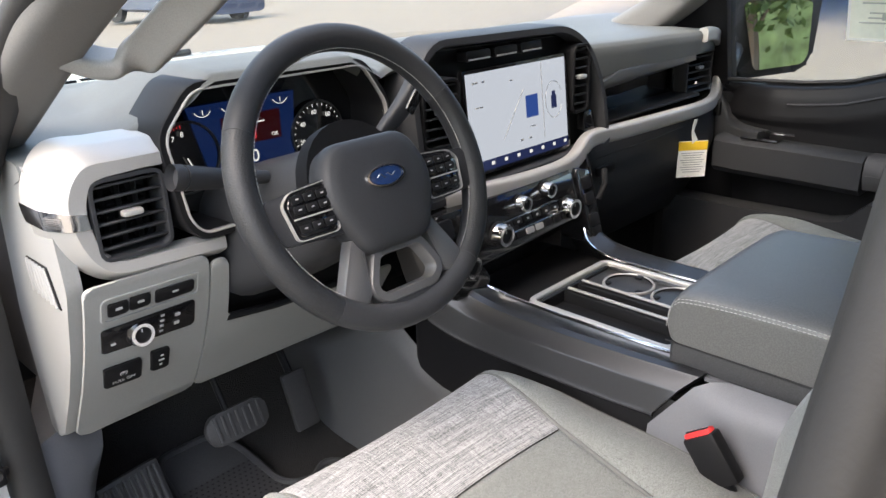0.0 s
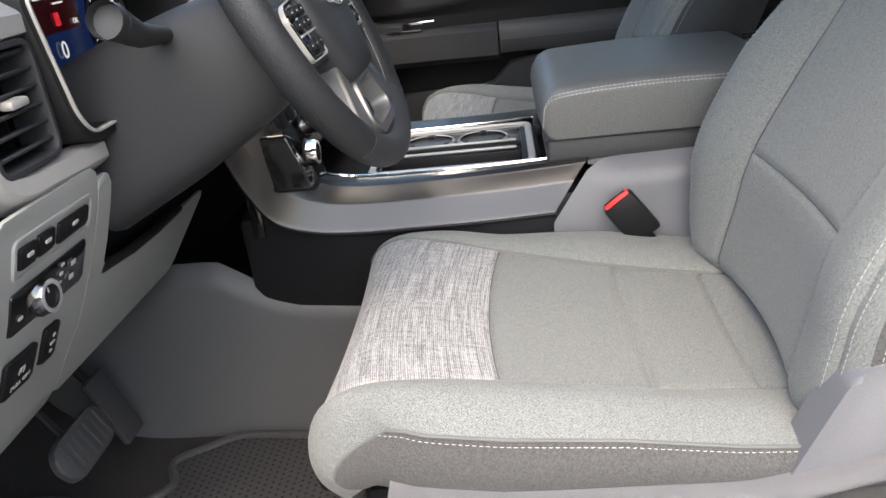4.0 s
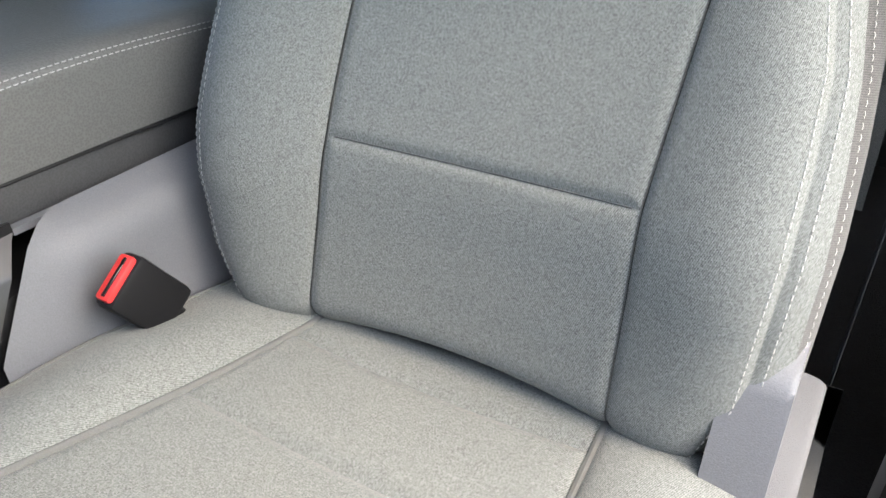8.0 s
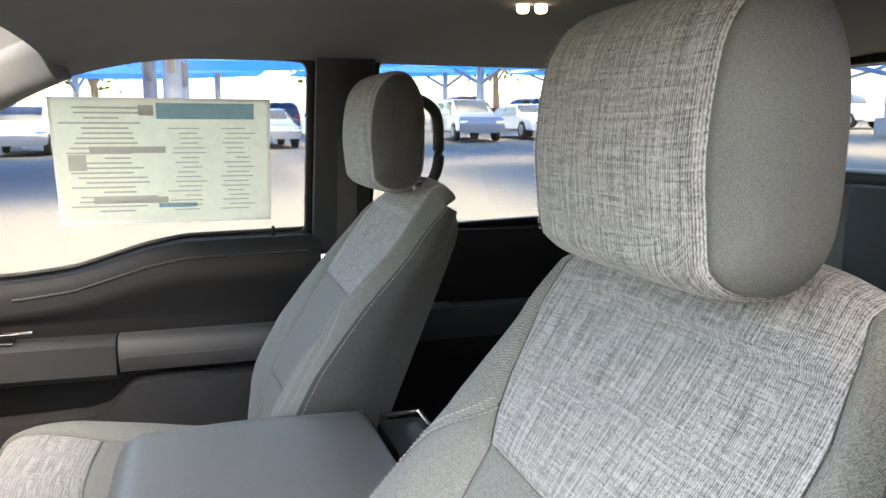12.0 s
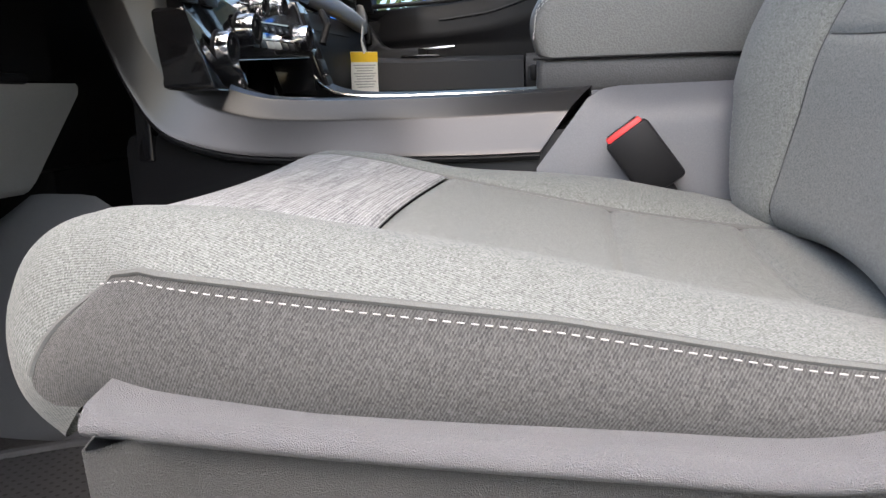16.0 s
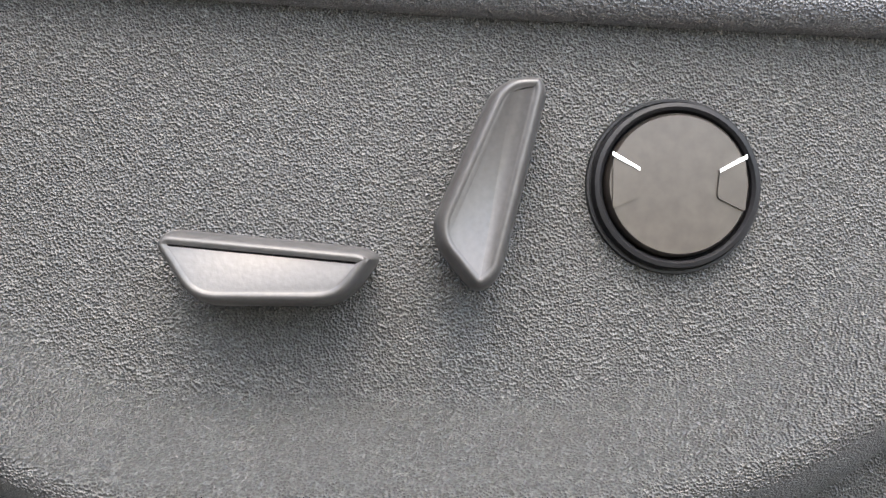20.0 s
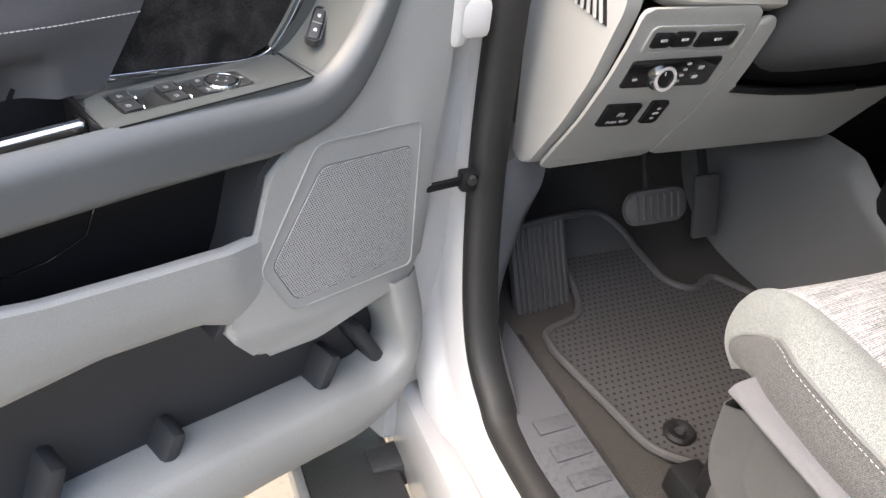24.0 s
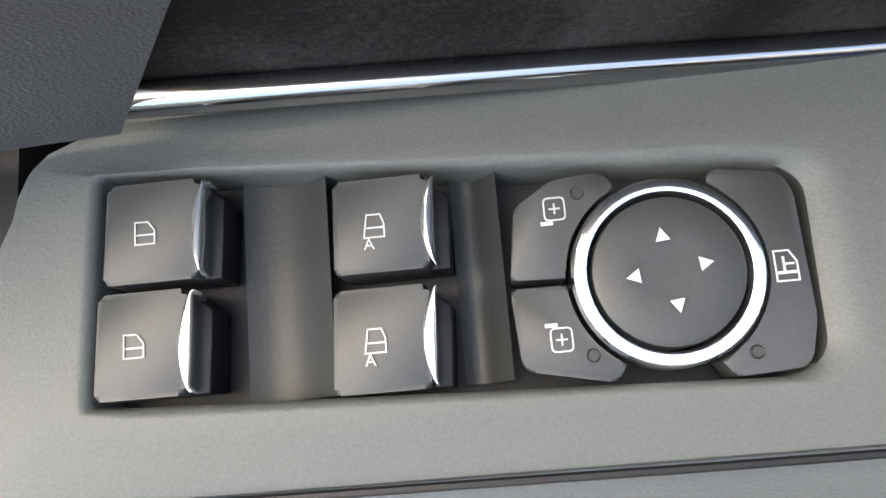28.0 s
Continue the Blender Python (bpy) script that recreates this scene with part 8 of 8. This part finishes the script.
# window sticker, printed side outwards
stk = thing("window_sticker", (0.90, -0.3, 1.38), "cream price sticker with faint print on the passenger window", "sticker")
sm_ = axes_at((side_x(1.522) - 0.006, -0.300, 1.522), (0, -1, 0), (-0.26, 0, 1))
part("sheet", moved(rbox(0, 0, 0, 0.435, 0.272, 0.0008, 0.0002, 1), sm_), M_STICKER, stk)
part("border", moved(frame_band([(-0.214, -0.133), (0.214, -0.133), (0.214, 0.133), (-0.214, 0.133)], 0.006, 0.0012, lambda a, b, c: Vector((a, b, c)), 0.0002, 0.0002), sm_), M_TAGW, stk)
for row in ((0.085, 0.112, 0.20, 0.034), (0.02, -0.098, 0.08, 0.010)):
    part("blue_panel", bars([row], sm_ @ pose(0, 0, 0.0006)), M_STICKER_BLUE, stk)
rows_t = []
for k in range(22):
    y = 0.118 - 0.0108 * k
    random.seed(k + 5)
    rows_t += [(-0.115 + random.uniform(-0.02, 0.02), y, random.uniform(0.05, 0.16), 0.0035)]
    if k > 3:
        rows_t += [(0.045 + random.uniform(-0.01, 0.01), y, random.uniform(0.03, 0.07), 0.0022), (0.15 + random.uniform(-0.01, 0.01), y, random.uniform(0.03, 0.07), 0.0022)]
rows_t += [(-0.075, 0.028, 0.15, 0.014), (-0.075, -0.085, 0.15, 0.014), (-0.035, 0.113, 0.03, 0.022), (-0.175, 0.0, 0.035, 0.035)]
for row in rows_t:
    part("print_line", bars([row], sm_ @ pose(0, 0, 0.0005)), M_STICKER_INK, stk)
# outside mirror on the passenger side
mir = thing("outside_mirror", (1.1, 0.15, 1.3), "black passenger outside mirror that shows green trees", "mirror")
mm_ = axes_at((1.206, 0.2145, 1.351), (0.875, -0.484, 0), (0, 0, 1))
hous = rounded([(-0.150, 0.095), (-0.105, -0.115), (0.110, -0.105), (0.140, -0.075), (0.150, 0.110), (0.135, 0.125), (-0.13, 0.125)], 0.025, 4)
part("housing", moved(prism(hous, 0.05, lambda a, b, c: Vector((a, b, c - 0.05)), 0.012, 3, base=-0.05), mm_), M_CHAR, mir, angle=50)
part("glass", moved(prism(rounded([(-0.112, 0.088), (-0.074, -0.090), (0.088, -0.082), (0.108, -0.058), (0.116, 0.092), (-0.096, 0.097)], 0.02, 4), 0.001, lambda a, b, c: Vector((a, b, 0.0008 + c))), axes_at((1.2005, 0.2045, 1.351), (0.875, -0.484, 0), (0.05, 0.095, 1))), M_MIRROR, mir, "mirror glass")
part("arm", tube([mm_ @ Vector((-0.10, -0.03, -0.04)), Vector((0.97, 0.24, 1.29))], 0.03, 10), M_CHAR, mir)
# the passenger side stands a little further out than its drawing
spread = Matrix.Translation((-0.90, -0.35, 1.55)) @ Matrix.Scale(1.04, 4) @ Matrix.Translation((0.90, 0.35, -1.55))
for ob in bpy.data.objects:
    if ob.name not in known and ob.type == "MESH" and min(v.co.x for v in ob.data.vertices) > 0.5 and ob.name != "wall_right":
        ob.data.transform(spread)
# rear bench, rear headrests and back window
bench = thing("rear_bench", (0.05, -1.55, 0.65), "dark grey cloth rear bench seat", "seat")


def bench_back(u, v):
    x = -0.72 + 1.54 * u
    z = 0.95 + 0.56 * v
    y = -1.42 - 0.20 * v - 0.03 * max(0, (v - 0.9) / 0.1) ** 2 + 0.02 * math.cos(u * 6 * math.pi) * (1 - v) * 0.5
    return (x, y, z - 0.004 * math.cos(u * 40))


cloth_part("backrest", cloth_panel(lambda u, v: Vector(bench_back(u, v)), 60, 24, (0, 0, 0, 0)), M_HEATHER, bench)
cloth_part("bench_cushion", cloth_panel(lambda u, v: Vector((-0.72 + 1.54 * u, -0.98 - 0.46 * v, 0.97 - 0.03 * v - 0.05 * (1 - v) ** 6)), 30, 16, (0, 0, 0, 0)), M_HEATHER, bench)
part("back_top", rbox(0.05, -1.68, 1.50, 1.54, 0.12, 0.03, 0.012), M_CHAR, bench)
part("bench_base", rbox(0.05, -1.2, 0.79, 1.5, 0.42, 0.28, 0.03), M_BLACK, bench)
part("centre_rest", rbox(0.02, -1.50, 1.25, 0.30, 0.03, 0.50, 0.03), M_CHAR, bench)
for k, x in enumerate((-0.46, 0.04, 0.52)):
    rh = thing("rear_headrest", (x, -1.64, 1.5), "dark grey rear seat headrest", "headrest", "rear headrests")
    part("cushion", rbox(x, -1.645, 1.595, 0.25, 0.09, 0.13, 0.035, 4), M_RH, rh)
    for sg in (-1, 1):
        part("post", tube([(x + sg * 0.05, -1.65, 1.50), (x + sg * 0.05, -1.65, 1.55)], 0.006, 8, up=(1, 0, 0)), M_CHROME, rh)
solo("child_belt", rbox(-0.24, -1.60, 1.38, 0.05, 0.02, 0.30, 0.004, 1, pose(0, 0, 0, 20, 0, 14)), M_BELT, "black centre belt across the rear bench", "seat belt")
YB = -1.86
bw = [(-0.62, 1.50), (0.72, 1.50), (0.66, 1.745), (-0.56, 1.745)]
solo("wall_rear", joined(rbox(0.05, YB, 1.05, 1.70, 0.06, 0.88, 0.01), rbox(-0.72, YB, 1.60, 0.18, 0.06, 0.40, 0.01), rbox(0.82, YB, 1.60, 0.18, 0.06, 0.40, 0.01), rbox(0.05, YB, 1.79, 1.70, 0.06, 0.09, 0.01)), M_LINER, "grey rear cab wall", "wall", "structure")
solo("back_window_frame", joined(frame_band(rounded(bw, 0.03), 0.03, 0.02, lambda a, b, c: Vector((a, YB + 0.03 + c, b)), -0.02, 0.004), rbox(-0.17, YB + 0.035, 1.62, 0.035, 0.02, 0.26, 0.004), rbox(0.27, YB + 0.035, 1.62, 0.035, 0.02, 0.26, 0.004)), M_BLACK, "black sliding back window frame", "window frame", "structure")
bwg = solo("back_window", prism(bw, 0.001, lambda a, b, c: Vector((a, YB + 0.02 + c, b)), base=0.0), M_GLASS, "clear back window", "window", "structure")
bwg.visible_shadow = False

# ---- outside: lot, canopies, cars, trees ----
def gz(x, y, h=0.0):
    return Vector((x, y, ground_z(x, y) + h))


def shade(x, y, w, d, h, gap):
    """A blue shade canopy: hipped fabric on two steel posts with tapered arms."""
    c = thing("shade_canopy", gz(x, y), "blue fabric shade canopy on pale steel posts over the car lot", "canopy", "shade canopies")

    def cloth_(u, v):
        a, b = 2 * u - 1, 2 * v - 1
        rise = 1.1 * (1 - max(abs(a), abs(b))) + 0.16 * (abs(a) * abs(b)) ** 2
        return gz(x + a * w / 2, y + b * d / 2, 0) * 1.0 + Vector((0, 0, h + rise))
    part("fabric", grid(cloth_, 16, 16), M_CANOPY, c, "blue fabric", angle=20)
    for sy in (-0.5, 0.5):
        part("post", tube([gz(x, y + sy * d * 0.62, 0), gz(x, y + sy * d * 0.62, h + 0.5)], 0.19, 12, up=(1, 0, 0)), M_POST, c)
        part("footing", rbox(x, y + sy * d * 0.62, ground_z(x, y) + 0.4, 0.7, 0.7, 0.9, 0.05), M_CONCRETE, c)
        for sx in (-1, 1):
            part("arm", tube([gz(x, y + sy * d * 0.62, h * 0.75), gz(x + sx * w * 0.45, y + sy * d * 0.62, h + 0.05)], 0.10, 8), M_POST, c)
    return c


for x, y, w, d, h in ((11.9, -11.8, 9, 12, 3.1), (16.5, 3.65, 9, 12, 3.1), (22, 4, 9, 11, 3.1), (23, -9, 9, 11, 3.1), (22, -22, 9, 11, 3.1), (34, 10, 9, 12, 3.2), (36, -4, 9, 12, 3.3), (36, -18, 9, 12, 3.3), (37, -34, 9, 12, 3.3), (52, 18, 10, 14, 3.4), (54, 2, 10, 14, 3.5), (54, -14, 10, 14, 3.5), (55, -32, 10, 14, 3.6), (40, 26, 10, 12, 3.2)):
    shade(x, y, w, d, h, 0)


def car(kind):
    """A parked vehicle built from a lofted body, with its own glass, lamps and wheels."""
    L, W_, H_, hood = {"suv": (4.7, 1.86, 1.70, 1.02), "sedan": (4.6, 1.82, 1.45, 0.92), "truck": (5.9, 2.0, 1.92, 1.15)}[kind]
    c = thing("parked_" + kind, None, "", kind if kind != "suv" else "car", "parked vehicles", m=Matrix())
    lab = {"suv": "parked sport utility vehicle on the lot", "sedan": "parked saloon car on the lot", "truck": "parked pickup truck on the lot"}[kind]
    tagged(c, label=lab)
    if kind == "truck":
        top = [(-L / 2, hood), (-L / 2 + 1.9, hood + 0.03), (-L / 2 + 2.0, H_ - 0.06), (-0.2, H_), (0.75, H_ - 0.1), (1.35, hood + 0.08), (L / 2 - 0.12, hood - 0.04), (L / 2, hood - 0.25)]
    elif kind == "suv":
        top = [(-L / 2, hood), (-L / 2 + 0.25, H_ - 0.12), (-1.2, H_), (0.3, H_ - 0.03), (1.15, hood + 0.08), (L / 2 - 0.15, hood - 0.10), (L / 2, hood - 0.35), (L / 2, 0.5)]
    else:
        top = [(-L / 2, hood - 0.06), (-1.75, hood), (-1.0, H_ - 0.04), (0.1, H_), (1.05, hood + 0.03), (L / 2 - 0.15, hood - 0.14), (L / 2, hood - 0.32), (L / 2, 0.45)]
    prof = top + [(L / 2 - 0.05, 0.32), (-L / 2 + 0.05, 0.32)]
    rings = []
    for k, (w, sh_) in enumerate(((-0.5, 0.10), (-0.47, 0.03), (-0.36, 0.0), (0.36, 0.0), (0.47, 0.03), (0.5, 0.10))):
        ring = []
        for yy, z in prof:
            inw = 1 - 0.22 * max(0, (z - hood) / (H_ - hood))
            ring.append(Vector((w * W_ * inw, yy * (1 - 0.02 * sh_), z - (sh_ * 0.6 if z > 0.5 else -sh_))))
        rings.append(ring)
    part("body", loft(rings), M_CAR, c, angle=30)
    band = {"truck": (-1.15, 1.05), "suv": (-L / 2 + 0.42, 0.95), "sedan": (-1.45, 0.85)}[kind]
    for sg in (-1, 1):
        z0, z1 = hood + 0.06, H_ - 0.14
        x0, x1 = 0.5 * W_ * (1 - 0.22 * 0.1) - 0.004, 0.5 * W_ * (1 - 0.22 * 0.8) - 0.02
        mid_ = (band[0] + band[1]) / 2
        for a, b in ((band[0], mid_ - 0.05), (mid_ + 0.05, band[1])):
            ta, tb = (a + 0.2 if a == band[0] else a), (b - 0.35 if b == band[1] else b)
            bm = bmesh.new()
            bm.faces.new([bm.verts.new(p) for p in ((sg * x0, a, z0), (sg * x0, b, z0), (sg * x1, tb, z1), (sg * x1, ta, z1))])
            ex = bmesh.ops.extrude_face_region(bm, geom=bm.faces[:])
            bmesh.ops.translate(bm, vec=(sg * 0.03, 0, 0), verts=[v for v in ex["geom"] if isinstance(v, bmesh.types.BMVert)])
            part("side_window", bm, M_CARGLASS, c)
        for yy in (-L * 0.30, L * 0.31):
            r = 0.36 if kind != "truck" else 0.42
            wh = part("wheel", lathe([(0, 0.12), (r * 0.6, 0.12), (r * 0.64, 0.10), (r, 0.09), (r, -0.10), (0, -0.10)], axes_at((sg * (W_ / 2 - 0.09), yy, r), (0, 1, 0), (0, 0, sg)), 20), M_TYRE, c)
            part("rim", lathe([(0, 0.13), (r * 0.2, 0.125), (r * 0.58, 0.122), (r * 0.62, 0.10)], axes_at((sg * (W_ / 2 - 0.09), yy, r), (0, 1, 0), (0, 0, sg)), 16), M_SATIN, wh)
        part("tail_lamp", rbox(sg * W_ * 0.42, -L / 2 + 0.02, hood - 0.12, 0.22, 0.06, 0.22, 0.03), M_RED, c)
        part("head_lamp", rbox(sg * W_ * 0.40, L / 2 - 0.06, hood - 0.30, 0.32, 0.10, 0.16, 0.03), M_CHROME, c)
    part("rear_window", rbox(0, {"truck": -L / 2 + 2.0, "suv": -L / 2 + 0.13, "sedan": -1.38}[kind], (hood + H_) / 2 + 0.05, W_ * 0.68, 0.05, (H_ - hood) * 0.62, 0.02, 2, pose(0, 0, 0, {"truck": 0, "suv": -14, "sedan": -48}[kind], 0, 0)), M_CARGLASS, c)
    part("windscreen", rbox(0, {"truck": 1.08, "suv": 0.78, "sedan": 0.62}[kind], (hood + H_) / 2 + 0.05, W_ * 0.72, 0.05, (H_ - hood) * 1.0, 0.02, 2, pose(0, 0, 0, {"truck": 42, "suv": 48, "sedan": 55}[kind], 0, 0)), M_CARGLASS, c)
    part("plate", rbox(0, -L / 2 - 0.01, 0.75, 0.5, 0.03, 0.12, 0.01), M_MARK, c)
    return c


M_CAR = bpy.data.materials.new("car_paint")
M_CAR.use_nodes = True
_n, _l = M_CAR.node_tree.nodes, M_CAR.node_tree.links
_oi, _rp = _n.new("ShaderNodeObjectInfo"), _n.new("ShaderNodeValToRGB")
_rp.color_ramp.interpolation = "CONSTANT"
for k, (p, col) in enumerate(((0.0, (0.75, 0.75, 0.75)), (0.3, (0.30, 0.31, 0.33)), (0.42, (0.03, 0.035, 0.045)), (0.72, (0.12, 0.02, 0.03)), (0.8, (0.04, 0.06, 0.11)))):
    e = _rp.color_ramp.elements[k] if k < 2 else _rp.color_ramp.elements.new(p)
    e.position, e.color = p, (*col, 1)
_l.new(_oi.outputs["Random"], _rp.inputs["Fac"])
_l.new(_rp.outputs["Color"], _n["Principled BSDF"].inputs["Base Color"])
_n["Principled BSDF"].inputs["Roughness"].default_value = 0.25
_n["Principled BSDF"].inputs["Coat Weight"].default_value = 0.5
kinds = {}
random.seed(11)
spots = [(20.5, 9.5, 88, "truck"), (30, 8, 5, "suv"), (30.3, 5.2, 3, "suv"), (30.2, 2.4, -2, "suv"), (30, -3.2, 4, "sedan"), (30.5, -6.0, 2, "suv"), (30.1, -11.4, -3, "suv"), (30.2, -14.2, 3, "sedan"), (30.4, -17.0, 1, "suv"),
         (30, -19.8, 4, "suv"), (30.2, -25.5, 2, "truck"), (30.0, -28.4, 0, "sedan"), (30.3, -31.2, 3, "suv"), (43, 4, 180, "suv"), (43, 1, 182, "sedan"), (43.2, -2, 179, "truck"), (43, -5, 181, "suv"), (43, -9, 180, "suv"), (43, -12, 178, "sedan"),
         (43.1, -16, 180, "truck"), (43, -20, 182, "suv"), (43, -24, 180, "suv"), (43.2, -28, 180, "sedan"), (43, -34, 180, "suv"), (11.5, 23.0, 100, "truck"), (22, 16, 80, "suv"), (43, 9, 180, "suv"), (43, 13, 180, "truck")]
for x, y, rz, kd in spots:
    m = Matrix.Translation(gz(x, y)) @ pose(0, 0, 0, 0, 0, rz + 90)
    if kd not in kinds:
        kinds[kd] = car(kd)
        kinds[kd].matrix_basis = m
    else:
        copy_thing(kinds[kd], m)


def tree(x, y, h, seed):
    random.seed(seed)
    rng = np.random.default_rng(seed)
    t = thing("tree", gz(x, y), "leafy green tree behind the car lot", "tree", "trees")
    trunk = bmesh.new()
    limbs = []
    base = gz(x, y)
    tb = [tube(catmull([base, base + Vector((0.1, 0.05, h * 0.25)), base + Vector((0.05, 0.15, h * 0.5))], 8), h * 0.03, 8, scales=[1.3 - 0.07 * k for k in range(9)], up=(1, 0, 0))]
    for k in range(7):
        a = k * 2.4
        end = base + Vector((math.cos(a) * h * 0.28, math.sin(a) * h * 0.28, h * (0.6 + 0.05 * k)))
        tb.append(tube([base + Vector((0, 0.1, h * (0.28 + 0.03 * k))), (base + end) / 2 + Vector((0, 0, h * 0.22)), end], h * 0.012, 6, scales=[1, 0.7, 0.3], up=(0.3, 0.9, 0.1)))
        limbs.append(end)
    part("trunk", joined(*tb), M_BARK, t)
    verts, faces = [], []
    for k in range(2600):
        c = limbs[rng.integers(0, 7)] if rng.random() < 0.8 else base + Vector((0, 0, h * 0.72))
        v = rng.normal(size=3) * np.array([h * 0.13, h * 0.13, h * 0.11])
        p = np.array(c) + v
        s = h * 0.018 * (0.6 + rng.random())
        d1, d2 = rng.normal(size=3), rng.normal(size=3)
        d1 /= np.linalg.norm(d1)
        d2 -= d1 * (d1 @ d2)
        d2 /= np.linalg.norm(d2)
        n0 = len(verts)
        verts += [tuple(p + d1 * s * 1.5), tuple(p + d2 * s * 0.7), tuple(p - d1 * s * 1.5), tuple(p - d2 * s * 0.7)]
        faces.append((n0, n0 + 1, n0 + 2, n0 + 3))
    me = bpy.data.meshes.new("crown")
    me.from_pydata(verts, [], faces)
    me.materials.append(M_LEAF)
    part("crown", me, M_LEAF, t, kind="stuff")
    return t


for k, (x, y, h) in enumerate(((6, -30, 7.5), (12, -33, 8.5), (0, -34, 8), (19, -36, 9), (-7, -32, 8), (26, -44, 9), (3.5, -22, 5.5), (-14, -36, 9), (62, 6, 9), (64, -10, 10), (63, -26, 9))):
    tree(x, y, h, 40 + k)
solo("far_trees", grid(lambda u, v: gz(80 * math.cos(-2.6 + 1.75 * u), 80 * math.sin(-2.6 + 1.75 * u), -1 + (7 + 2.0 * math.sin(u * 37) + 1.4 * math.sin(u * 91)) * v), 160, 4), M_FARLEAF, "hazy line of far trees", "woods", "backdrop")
# running board and ground seen through the door gap
rb_ = thing("running_board", (-1.0, -0.2, 0.42), "black running board with a silver edge under the doorway", "running board")
part("step", rbox(-1.0, -0.35, 0.40, 0.16, 1.7, 0.05, 0.015), M_STEP, rb_)
part("edge", rbox(-1.085, -0.35, 0.405, 0.02, 1.7, 0.04, 0.008), M_SATIN, rb_)
part("bracket", rbox(-0.92, 0.36, 0.40, 0.10, 0.06, 0.06, 0.01), M_STEP, rb_)
solo("front_fender", prism(rounded([(0.46, 0.50), (0.46, 1.30), (2.2, 1.22), (2.2, 0.55), (1.9, 0.55), (1.75, 0.95), (1.35, 1.0), (1.0, 0.85), (0.9, 0.50)], 0.05), 0.05, lambda a, b, c: Vector((-0.95 - c, a, b)), 0.02), M_PAINT, "white front wing of the truck", "fender", "structure")
solo("rocker_panel", rbox(-0.888, -0.65, 0.47, 0.05, 2.2, 0.17, 0.02), M_PAINT, "white rocker panel below the doorway", "body panel", "structure")
